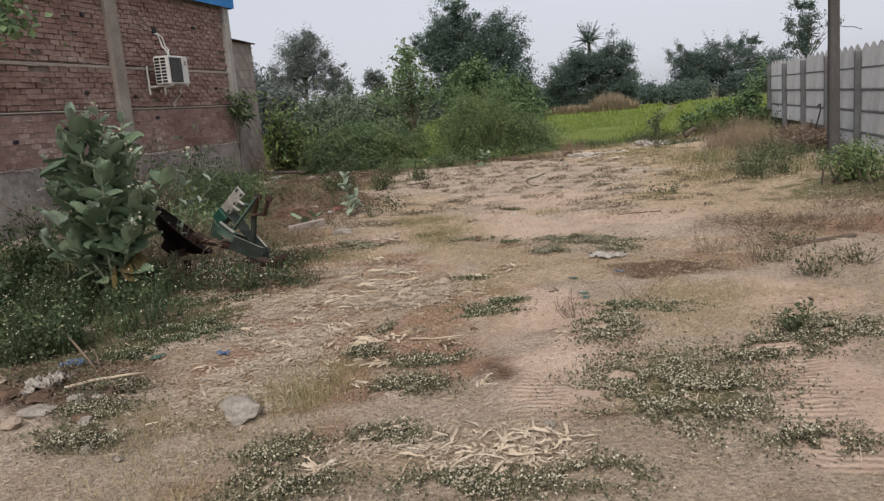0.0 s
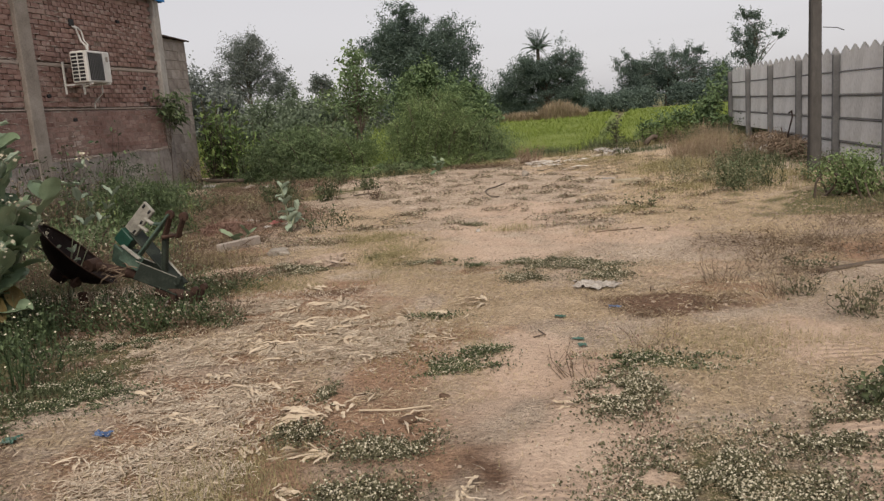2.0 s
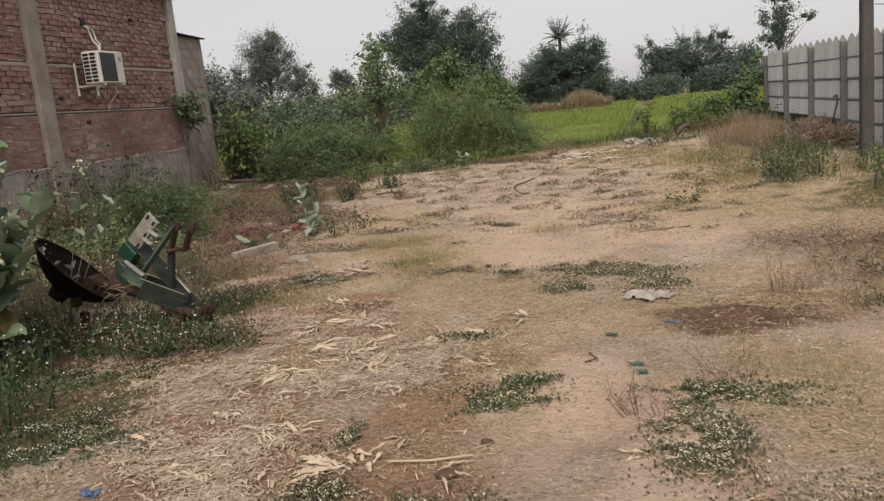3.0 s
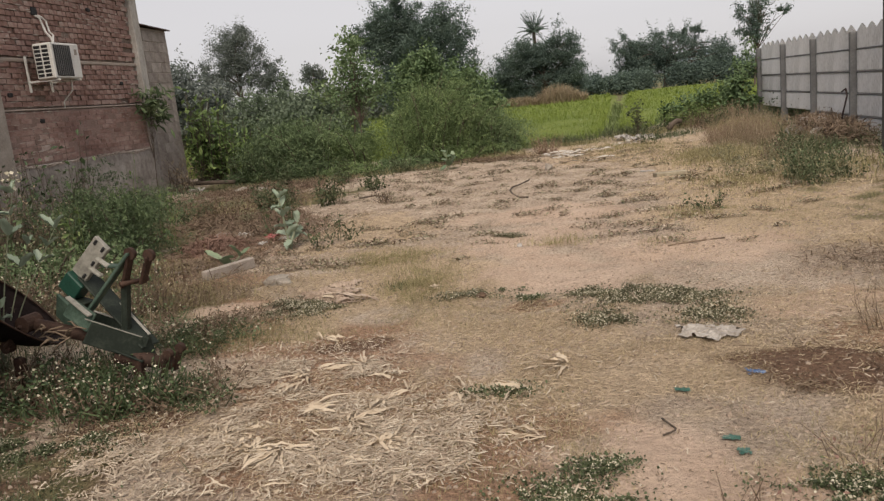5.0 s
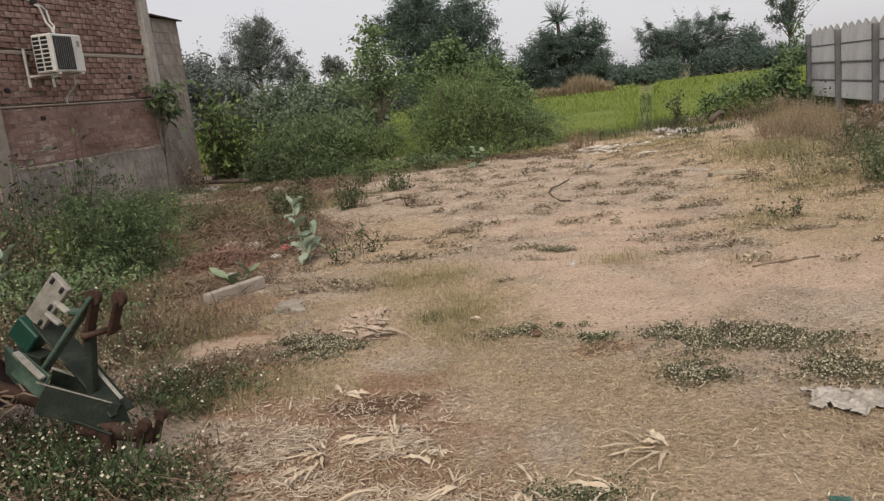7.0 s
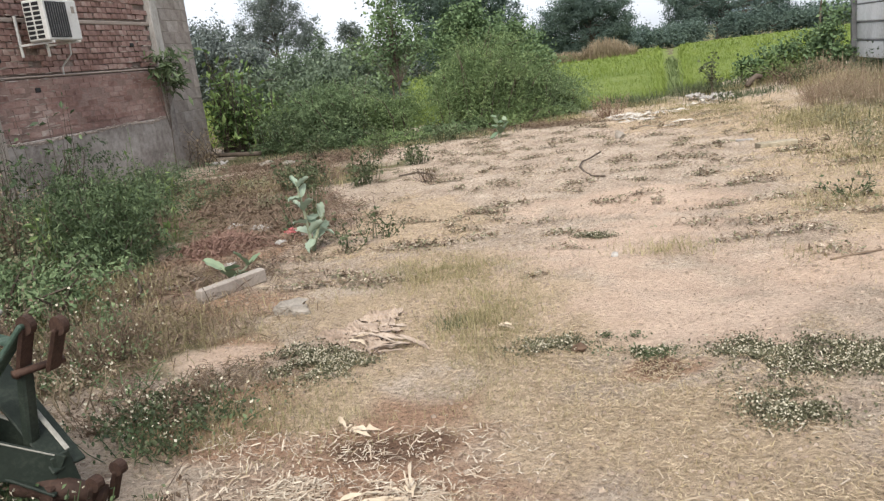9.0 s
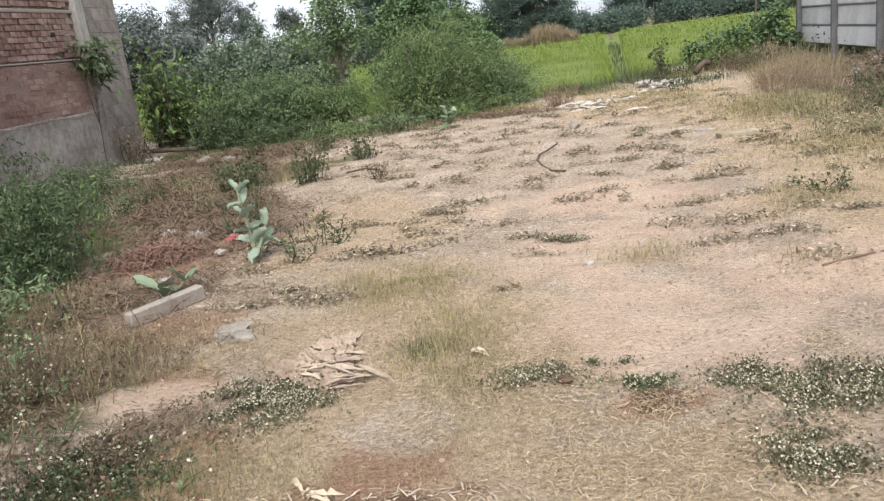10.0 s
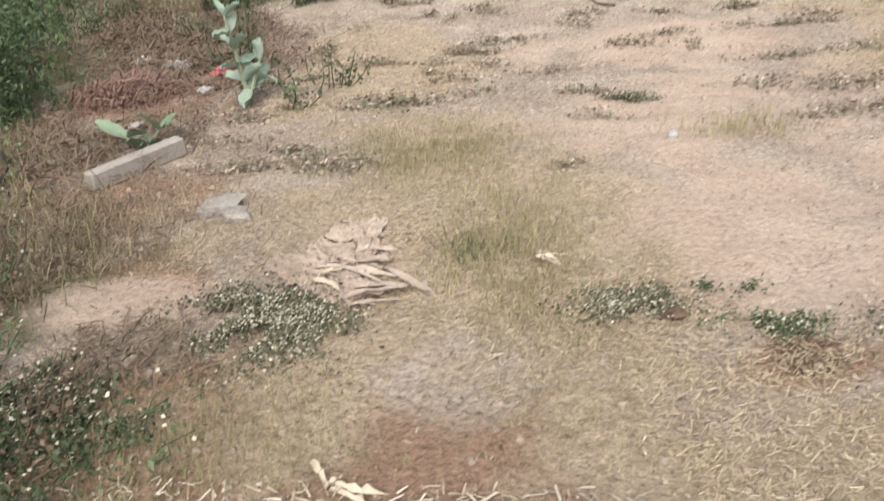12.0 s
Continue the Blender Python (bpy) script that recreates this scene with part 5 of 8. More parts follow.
    for a, b in (((-0.07, -0.2, 0.462), (0.12, -0.01, 0.297)), ((0.14, 0.028, 0.30), (-0.05, 0.06, 0.478)), ((-0.19, -0.02, 0.459), (-0.02, 0.03, 0.379))):
        bar("rim", a, b, 0.018, 0.006, PALE_STEEL, "scraped bright upper edge", bevel=0.002)
    bar("brace_plate", (-0.25, -0.12, 0.51), (-0.05, -0.18, 0.43), 0.014, 0.11, WORN_GREEN, "scraped pale green brace plate", (0, 0.5, 1))
    bar("brace_edge", (-0.22, -0.14, 0.57), (-0.04, -0.19, 0.475), 0.03, 0.014, PALE_STEEL, "scraped pale edge of the brace")
    bar("side_web", (-0.40, -0.04, 0.50), (-0.24, -0.1, 0.42), 0.02, 0.15, WORN_GREEN, "faded green side web")
    # mast
    bar("stay", (-0.14, -0.11, 0.455), (0.13, 0.0, 0.775), 0.018, 0.075, WORN_GREEN, "worn pale green stay", (0, 1, 0.2), 0.005)
    bar("upright", (0.0, 0.0, 0.27), (0.06, 0.01, 0.63), 0.04, 0.05, DULL_GREEN, "", (0, 1, 0), 0.008)
    for v, u in ((0.0, 0.0), (0.07, 0.065)):
        bm = bmesh.new()
        between(bm, (0.05 + u, v, 0.58), (0.13 + u, v, 0.765 - 0.4 * u), 0.018, 0.065, 0.008, up=(0, 1, 0))
        tube(bm, [(0.13 + u, v - 0.013, 0.77 - 0.4 * u), (0.13 + u, v + 0.013, 0.77 - 0.4 * u)], 0.034, 14)
        part("clevis_plate", bm, RUST, root)
    rod("pin", [(0.07, -0.05, 0.61), (0.12, 0.12, 0.60)], 0.014, RUST, "", 8)
    # the bolted pale plate and the bright green box below it
    lean = Matrix.Rotation(radians(-42), 4, "Y")
    bm = bmesh.new()
    box(bm, (-0.2, 0.065, 0.735), (0.28, 0.03, 0.11), lean, 0.004)
    plate = part("pale_plate", bm, PALE_STEEL, root, "scraped pale steel plate")
    for along, across in ((0.115, 0.03), (0.115, -0.03), (0.0, -0.03), (-0.105, -0.03)):
        p = Vector((-0.2, 0.048, 0.735)) + lean.to_3x3() @ Vector((along, 0, across))
        bm = bmesh.new()
        box(bm, p, (0.035, 0.012, 0.016), lean, 0.003)
        part("slot", bm, BLACK, plate, "dark slot in the plate")
    for along in (0.06, -0.02):
        p = Vector((-0.2, 0.03, 0.735)) + lean.to_3x3() @ Vector((along, 0, -0.04))
        bm = bmesh.new()
        between(bm, p, p + Vector((0.09, -0.02, -0.045)), 0.03, 0.02, 0.006)
        part("lug", bm, PALE_STEEL, plate, "bent pale lug")
    bm = bmesh.new()
    box(bm, (-0.345, 0.065, 0.59), (0.12, 0.10, 0.13), lean, 0.006)
    part("green_box", bm, GREEN_PAINT, root, "bright green steel box")
    bar("box_foot", (-0.42, 0.05, 0.50), (-0.26, 0.05, 0.46), 0.09, 0.06, DULL_GREEN)
    bar("top_strap", (-0.10, 0.05, 0.70), (0.06, 0.0, 0.70), 0.05, 0.016, WORN_GREEN)
    # dead stalks caught in the frame
    rng = np.random.default_rng(77)
    for k in range(16):
        p = Vector((rng.uniform(-0.34, -0.12), rng.uniform(-0.26, -0.2), rng.uniform(0.34, 0.44)))
        d = Vector((rng.normal(-0.08, 0.06), rng.normal(0, 0.04), rng.normal(-0.04, 0.04)))
        rod("caught_stalk", [p, p + d * 0.5 + Vector((0, 0, 0.015)), p + d], [0.006, 0.005, 0.003], TWIG, "", 4)
    # lower clevis at the end of the drawbar
    for v in (-0.01, 0.10):
        bm = bmesh.new()
        between(bm, (0.21, v, 0.06), (0.26, v + 0.01, 0.19), 0.02, 0.055, 0.01, up=(0, 1, 0))
        tube(bm, [(0.265, v - 0.008, 0.195), (0.265, v + 0.025, 0.195)], 0.028, 14)
        part("lower_clevis", bm, RUST, root)
    for u, v in ((-0.72, -0.1), (0.08, -0.05)):
        bar("prop", (u, v, -0.03), (u + 0.02, v, 0.2), 0.06, 0.05, RUST, "", (0, 1, 0), 0.008)


plough()


# ---- calotropis ----
def calo_leaf(mat, long=0.17, wide=0.10, cup=0.12, seed=0):
    rng = np.random.default_rng(seed)
    nu, nv = 7, 4
    v = []
    for i in range(nu + 1):
        u = i / nu
        w = wide * (math.sin(math.pi * (0.06 + 0.90 * u)) ** 0.6)
        for j in range(-nv // 2, nv // 2 + 1):
            s = j / (nv / 2)
            v.append((s * w / 2, long * u, cup * wide * (abs(s) ** 1.5) * 2 - 0.22 * long * u * u + 0.004 * rng.normal()))
    f = [(i * (nv + 1) + j, i * (nv + 1) + j + 1, (i + 1) * (nv + 1) + j + 1, (i + 1) * (nv + 1) + j) for i in range(nu) for j in range(nv)]
    return mesh_from("leaf", v, f, mat, True)


CALO_LEAVES = [calo_leaf(CALO, 0.18, 0.125, 0.06, 1), calo_leaf(CALO, 0.20, 0.135, 0.1, 2), calo_leaf(CALO, 0.15, 0.10, 0.03, 3)]
CALO_TOPS = [calo_leaf(CALO_YOUNG, 0.14, 0.075, 0.15, 4), calo_leaf(CALO_YOUNG, 0.11, 0.06, 0.15, 5)]
CALO_OLD = calo_leaf(CALO_DEAD, 0.2, 0.12, 0.1, 6)


def calotropis(at, stems, label, seed, scale=1.0, flowers=True, dead=0, bare=0.18, young=0.9, thin=1.0):
    """stems: (lean x, lean y, height, pairs of leaves)."""
    rng = np.random.default_rng(seed)
    root = thing("calotropis_plant", label, "plant", (at[0], at[1], gz(*at) - 0.02), group="calotropis plants")
    for lx, ly, h, pairs in stems:
        pts = [Vector((lx * u ** 1.3, ly * u ** 1.3, h * u)) for u in (0, 0.25, 0.5, 0.75, 1)]
        bm = bmesh.new()
        tube(bm, pts, [r * scale * thin for r in (0.014, 0.012, 0.010, 0.008, 0.005)], 6)
        stem = part("stem", bm, CALO_STEM, root)
        d0 = rng.uniform(0, 3.14)
        for k in range(pairs):
            u = bare + (1 - bare) * (k + 0.5) / pairs
            q = min(3, int(u * 4))
            p = pts[q].lerp(pts[q + 1], u * 4 - q)
            for side in (0, math.pi):
                me = CALO_TOPS[k % 2] if u > young else CALO_LEAVES[int(rng.integers(3))]
                ob = put("leaf", me, stem)
                lift = 18 + 42 * u + rng.normal(0, 20)
                yaw = math.degrees(d0 + side + k * 1.62) + rng.normal(0, 10)
                s = scale * rng.uniform(0.8, 1.2) * (1.15 - 0.35 * u)
                ob.matrix_basis = pose(*p, 0, 0, yaw) @ pose(0, 0.01, 0, lift, rng.normal(0, 15), 0) @ Matrix.Scale(s, 4)
        if flowers and rng.uniform() < 0.6:
            t = np.array(pts[-1]) + rng.normal(0, 0.03 * scale, (26, 3)) + (0, 0, 0.03)
            put("flower_head", mesh_from("flower_head", *leaves(rng, t, 0.022, 1.7), PETAL), root, "cluster of small pale flowers")["kind"] = "stuff"
    for k in range(dead):
        ob = put("leaf", CALO_OLD, root, "yellowed hanging leaf")
        ob.matrix_basis = pose(0.12 + 0.05 * k, -0.12 + 0.05 * k, 0.34 + 0.05 * k, -60, 20, 150 + 40 * k) @ Matrix.Scale(0.95, 4)
    return root


calotropis((-4.35, 6.35), [(-0.42, 0.1, 1.2, 9), (-0.1, 0.1, 1.62, 12), (0.1, -0.05, 1.68, 12), (0.34, 0.0, 1.3, 10), (0.48, -0.12, 1.0, 9), (-0.3, -0.25, 1.05, 9), (0.15, -0.35, 0.9, 8), (-0.55, 0.0, 0.85, 7), (0.0, 0.35, 1.4, 10), (0.62, 0.1, 1.15, 8), (-0.6, 0.2, 1.25, 9), (0.3, -0.4, 1.2, 9), (-0.2, -0.4, 0.8, 7), (-0.25, -0.1, 1.5, 14), (0.2, 0.15, 1.6, 14), (0.42, -0.25, 0.7, 8), (-0.4, -0.3, 0.6, 7), (-0.05, -0.2, 1.65, 15), (0.25, -0.15, 1.45, 14), (-0.35, 0.05, 1.45, 13), (0.5, 0.0, 0.85, 8)], "big grey-green calotropis with broad waxy leaves and pale flowers", 81, 1.3, True, 3, bare=0.36)
calotropis((-4.35, 7.25), [(0.42, -0.12, 1.22, 3), (0.6, -0.04, 0.98, 3), (0.3, 0.1, 0.9, 2), (0.42, -0.42, 0.6, 2), (0.1, -0.3, 0.66, 2)], "leggy calotropis with few pale leaves and bare stems", 82, 0.85, True, bare=0.7, young=0.3, thin=0.45)
calotropis((-3.78, 11.0), [(-0.06, 0.0, 0.62, 5), (0.13, 0.04, 0.34, 3)], "young calotropis growing beside the rubble", 83, 1.25, False, young=0.2)
calotropis((-3.1, 18.45), [(0.0, 0.0, 0.4, 4), (0.15, 0.05, 0.3, 3)], "small pale calotropis at the edge of the bushes", 84, 0.9, False)
calotropis((-4.1, 10.15), [(-0.1, 0.0, 0.14, 2), (0.12, 0.1, 0.16, 2)], "seedling calotropis behind the fallen concrete rail", 85, 0.9, False)


def overhanging_tree():
    """A slim tree that stands beside the path; only the tip of one low branch hangs into sight."""
    tree("overhanging_tree", "slim tree whose leafy branch hangs before the brick wall", (-5.2, 4.2), [(0.95, 0.9, 2.4, 0.42, 0.42, 0.36), (0.2, 0.2, 3.1, 0.6, 0.6, 0.4), (-0.5, 0.0, 3.4, 0.8, 0.8, 0.6)], 110, 34, 0.07, LEAF_BUSH, 0.05, 0.3, 88, limbs=20)


overhanging_tree()


# ---- weeds and undergrowth ----
def undergrowth():
    own = np.random.default_rng(91)
    for k, (x, y, r, h, n, mat) in enumerate(((-5.8, 11.0, 0.5, 1.0, 52, LEAF_DEEP_SHADE), (-5.4, 10.7, 0.32, 0.62, 26, LEAF_DEEP_SHADE), (-6.25, 11.5, 0.5, 1.0, 44, LEAF_RANK), (-6.7, 12.4, 0.55, 1.05, 44, LEAF_DEEP_SHADE), (-6.9, 13.5, 0.45, 0.7, 32, LEAF_RANK), (-7.6, 15.2, 0.5, 0.55, 28, LEAF_RANK))):
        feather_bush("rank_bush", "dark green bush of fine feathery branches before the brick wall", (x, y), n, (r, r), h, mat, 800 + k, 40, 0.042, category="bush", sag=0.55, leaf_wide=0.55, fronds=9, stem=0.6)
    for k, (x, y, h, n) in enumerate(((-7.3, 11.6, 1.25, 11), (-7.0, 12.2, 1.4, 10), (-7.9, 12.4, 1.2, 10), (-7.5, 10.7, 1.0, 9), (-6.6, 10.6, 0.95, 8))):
        weed("arching_weed", "tall thin dark weed with hanging oval leaves before the wall", (x, y), n, h, 0.55, LEAF_DEEP_SHADE, 1100 + k, 0.085, 12, group="rank weeds before the wall", stem_mat=BARK, wide=0.8, stem=1.2)
    for k, (x, y, h) in enumerate(((-5.75, 10.25, 0.75), (-6.2, 12.2, 1.2), (-5.6, 11.9, 0.9))):
        weed("leafy_weed", "thin yellow-green weed rising through the bush", (x, y), 4, h, 0.25, LEAF_LIGHT, 810 + k, 0.07, 9, group="rank weeds before the wall", wide=0.8)
    for k in range(16):
        x, y = in_disc(own, 1, -6.3, 9.9, 0.9, 0.8)
        weed("leafy_weed", "rank green leafy weed among dry grass", (float(x[0]), float(y[0])), 12, own.uniform(0.3, 0.55), 0.35, LEAF_WEED if k % 2 else LEAF_GREY, 840 + k, 0.04, 20, group="rank weeds before the wall")
    for k in range(14):
        x, y = in_disc(own, 1, -7.3, 11.6, 1.0, 2.2)
        weed("grey_weed", "grey tangle of dead weed stems before the wall", (float(max(x[0], -8.6)), float(y[0])), 34, own.uniform(0.5, 1.0), 0.5, LEAF_GREY if k % 2 else RED_GRASS, 880 + k, 0.03, 9, group="rank weeds before the wall", stem_mat=TWIG, stem=0.8)
    for k in range(20):
        x, y = in_disc(own, 1, -4.9, 8.4, 0.9, 0.9)
        weed("grey_weed", "grey tangle of dead weed stems behind the plough", (float(x[0]), float(y[0])), 30, own.uniform(0.2, 0.5), 0.4, (RED_GRASS, BROWN_WEED, LEAF_DUSTY)[k % 3], 920 + k, 0.022, 8, flower=1, group="rank weeds before the wall", stem_mat=TWIG, stem=0.6)
    feather_bush("dusty_shrub", "dusty grey-green thicket along the wall foot", (-7.9, 13.8), 60, (0.7, 1.5), 0.5, LEAF_GREY, 93, 22, 0.035, category="shrub", sag=0.6, stem=0.6)
    feather_bush("dusty_shrub", "dusty grey thicket of thin stems along the wall foot", (-8.0, 10.6), 80, (0.8, 1.6), 0.9, LEAF_GREY, 94, 20, 0.035, category="shrub", sag=0.6, stem=0.6)
    feather_bush("dusty_shrub", "grey thicket of dry stems beside the plough", (-5.3, 9.3), 90, (0.8, 0.8), 0.55, LEAF_DUSTY, 95, 50, 0.045, category="shrub", sag=0.5)
    feather_bush("green_shrub", "low dark green feathery bush by the fence", (2.95, 11.3), 70, (0.5, 0.5), 0.6, LEAF_FEATHER, 96, 46, 0.045, category="shrub", sag=0.6)
    for k, (x, y, n, h, sp, mat, per) in enumerate(((0.1, 6.6, 24, 0.07, 0.2, BROWN_WEED, 6), (0.62, 6.75, 20, 0.08, 0.2, BROWN_WEED, 6), (0.75, 7.3, 26, 0.26, 0.25, RED_GRASS, 4), (0.15, 5.9, 14, 0.2, 0.25, RED_TWIG, 3), (-0.25, 5.35, 8, 0.2, 0.12, RED_TWIG, 3), (0.0, 4.7, 9, 0.16, 0.12, RED_TWIG, 3), (1.35, 8.2, 26, 0.2, 0.4, BROWN_WEED, 6), (1.85, 8.6, 30, 0.24, 0.45, RED_GRASS, 7), (2.5, 8.3, 26, 0.22, 0.45, BROWN_WEED, 6), (1.05, 6.9, 30, 0.2, 0.3, RED_GRASS, 4), (2.2, 9.4, 22, 0.2, 0.5, RED_GRASS, 5), (1.5, 8.9, 20, 0.2, 0.4, BROWN_WEED, 6), (2.6, 8.9, 24, 0.2, 0.45, BROWN_WEED, 6), (1.9, 7.9, 18, 0.18, 0.4, BROWN_WEED, 6), (2.4, 7.4, 22, 0.2, 0.4, RED_GRASS, 6), (1.15, 8.0, 30, 0.14, 0.3, BROWN_WEED, 5), (2.8, 10.1, 24, 0.22, 0.5, RED_GRASS, 6))):
        weed("dry_weed", "brown bristly dried weed on bare soil", (x, y), n, h, sp, mat, 820 + k, 0.016, per, category="weed", group="dried weeds on bare soil", stem_mat=BROWN_WEED, stem=0.4)
    for k, (x, y, n, h, sp) in enumerate(((1.38, 6.4, 26, 0.2, 0.22), (1.2, 6.9, 16, 0.15, 0.2), (1.75, 6.7, 18, 0.2, 0.2), (1.45, 7.7, 16, 0.14, 0.2))):
        weed("green_weed", "sparse green and brown weed on sandy soil", (x, y), n, h, sp, MAT_LEAF, 835 + k, 0.026, 9, group="single weeds", stem=0.6)
    spots = [(-4.38, 14.6, 0.5, 24), (-5.15, 14.3, 0.5, 24), (-4.08, 16.2, 0.36, 18), (-5.5, 15.7, 0.35, 14), (-3.3, 11.35, 0.3, 8), (-4.15, 11.9, 0.5, 16), (-6.2, 17.6, 0.4, 14), (-4.9, 17.4, 0.45, 14), (-4.1, 18.6, 0.4, 14), (0.95, 20.6, 0.5, 10), (-3.45, 11.0, 0.28, 6), (1.0, 5.0, 0.16, 7), (1.9, 12.4, 0.3, 10), (0.6, 11.6, 0.16, 9)]
    for k, (x, y, h, n) in enumerate(spots):
        weed("green_weed", "upright leafy green weed on bare earth", (x, y), n, h, 0.16 + h * 0.3, LEAF_WEED, 200 + k, 0.05 if y > 13 else 0.035, 16, group="single weeds")
    rng = np.random.default_rng(120)
    for k in range(54):
        x, y = in_disc(rng, 1, -4.6, 5.9, 1.3, 1.2)
        x = np.minimum(x, -3.45 + 0.25 * rng.uniform() - 0.3 * (y < 5.2))
        weed("flowering_weed", "tall thin weed with tiny white flower heads", (float(x[0]), float(y[0])), 14, rng.uniform(0.2, 0.42), 0.22, (LEAF_DEEP_SHADE, LEAF_WEED, LEAF_DEEP_SHADE)[k % 3], 230 + k, 0.028, 14, flower=1, group="flowering weeds round the plough")
    for k in range(12):
        x, y = in_disc(rng, 1, -5.5, 6.3, 0.6, 0.7)
        weed("leafy_weed", "tall dark green weed beside the calotropis", (float(x[0]), float(y[0])), 16, rng.uniform(0.45, 0.85), 0.28, (LEAF_DEEP_SHADE, LEAF_WEED, LEAF_DEEP_SHADE)[k % 3], 1080 + k, 0.045, 22, group="rank weeds before the wall")
    for k in range(22):
        x, y = in_disc(rng, 1, -3.4, 6.72, 0.55, 0.25)
        weed("flowering_weed", "tall thin weed with tiny white flower heads", (float(x[0]), float(y[0])), 12, rng.uniform(0.1, 0.24), 0.2, (LEAF_DEEP_SHADE, BROWN_WEED, LEAF_DEEP_SHADE)[k % 3], 260 + k, 0.022, 10, flower=1, group="flowering weeds round the plough")
    # these weeds carry the plough's shade in their dark leaf colour
    for k in range(18):
        x, y = in_disc(rng, 1, -3.85, 6.95, 0.55, 0.3)
        weed("flowering_weed", "dark weed with tiny white flower heads round the plough", (float(x[0]), float(y[0])), 12, rng.uniform(0.12, 0.26), 0.2, (LEAF_DEEP_SHADE, BROWN_WEED)[k % 2], 1060 + k, 0.022, 9, flower=2, group="flowering weeds round the plough")
    for k in range(16):
        x, y = in_disc(rng, 1, -4.2, 8.3, 0.7, 0.6)
        weed("flowering_weed", "thin dry weed with tiny white flower heads", (float(x[0]), float(y[0])), 12, rng.uniform(0.1, 0.22), 0.22, (RED_GRASS, BROWN_WEED, LEAF_DUSTY)[k % 3], 280 + k, 0.02, 9, flower=2, group="flowering weeds round the plough")
    # dark leaf colours add to the painted shade behind the plough
    for k in range(14):
        x, y = in_disc(rng, 1, -2.95, 6.75, 0.35, 0.35)
        weed("dry_weed", "low dark weed in the shade of the plough", (float(x[0]), float(y[0])), 14, rng.uniform(0.07, 0.17), 0.18, (LEAF_DEEP_SHADE, BROWN_WEED, LEAF_WEED)[k % 3], 1180 + k, 0.022, 10, group="flowering weeds round the plough", flower=k % 2, stem=0.6)
    for k in range(16):
        x, y = in_disc(rng, 1, -3.5, 7.75, 0.5, 0.35)
        weed("flowering_weed", "thin dull weed with tiny white flower heads", (float(x[0]), float(y[0])), 12, rng.uniform(0.08, 0.2), 0.2, (LEAF_WEED, BROWN_WEED, LEAF_DEEP_SHADE)[k % 3], 1200 + k, 0.022, 10, group="flowering weeds round the plough", flower=1, stem=0.6)
    # the rough strip before the fence: airy brown weeds behind, green ones in front, earth between
    for k in range(34):
        x, y = in_disc(rng, 1, 2.5, 18.6, 0.75, 1.9)
        x, y = float(np.clip(x[0], 1.5, 3.5)), float(y[0])
        weed("dry_weed", "tall brown dried weed of thin twiggy stems", (x, y), 26, rng.uniform(0.2, 0.55), 0.34, (RED_TWIG, RED_TWIG, BROWN_WEED, RED_GRASS)[k % 4], 600 + k, 0.018, 9, group="rough weeds by the fence", stem_mat=RED_GRASS, stem=0.7)
    for k in range(20):
        x, y = in_disc(rng, 1, 2.2, 13.1, 0.9, 1.2)
        x, y = float(np.clip(x[0], 1.1, 3.4)), float(y[0])
        weed("green_weed", "dusty green leafy weed on the rough strip", (x, y), 10, rng.uniform(0.2, 0.5), 0.24, (LEAF_WEED, LEAF_GREY, LEAF_RANK)[k % 3], 1140 + k, 0.035, 14, group="rough weeds by the fence", stem=0.7)
    for k in range(14):
        x, y = in_disc(rng, 1, 2.4, 15.6, 0.9, 1.6)
        x, y = float(np.clip(x[0], 1.0, 3.6)), float(y[0])
        weed("grey_weed", "dusty grey-green weed with thin leafy stems", (x, y), 16, rng.uniform(0.16, 0.4), 0.3, (LEAF_GREY, LEAF_WEED, BROWN_WEED)[k % 3], 690 + k, 0.026, 12, group="rough weeds by the fence", stem=0.7)
    for k in range(26):
        x, y = rng.uniform(3.3, 3.8), rng.uniform(14.2, 24.0)
        weed("grey_weed", "dusty weed growing along the fence foot", (float(x), float(y)), 14, rng.uniform(0.14, 0.4), 0.28, (LEAF_GREY, TWIG, LEAF_WEED, LEAF_GREY)[k % 4], 1000 + k, 0.03, 12, group="rough weeds by the fence", stem=0.7)
    # added dark brush in place of the shade behind the fence's open foot
    for k in range(7):
        weed("shade_brush", "added dark brush standing in for shade under the open fence foot", (4.25 + 0.1 * (k % 2), 20.4 + 0.5 * k), 40, 0.5, 0.4, LEAF_DEEP_SHADE, 1040 + k, 0.05, 30, category="brush", group="brush behind the fence", stem_mat=BARK)
    for k in range(22):
        x, y = in_disc(rng, 1, 2.9, 22.6, 0.7, 0.9)
        weed("dry_weed", "tall brown dried weed of thin twiggy stems", (float(min(x[0], 3.6)), float(y[0])), 18, rng.uniform(0.25, 0.55), 0.35, (RED_GRASS, BROWN_WEED, LEAF_WEED)[k % 3], 720 + k, 0.03, 14, group="rough weeds by the fence")
    for k in range(30):
        x, y = in_disc(rng, 1, -6.0, 14.6, 1.6, 2.2)
        weed("dry_weed", "low brown dried weed on red soil", (float(x[0]), float(y[0])), 14, rng.uniform(0.1, 0.25), 0.25, (BROWN_WEED, LEAF_WEED, LEAF_GREY)[k % 3], 760 + k, 0.03, 14, group="rough weeds by the wall")


undergrowth()


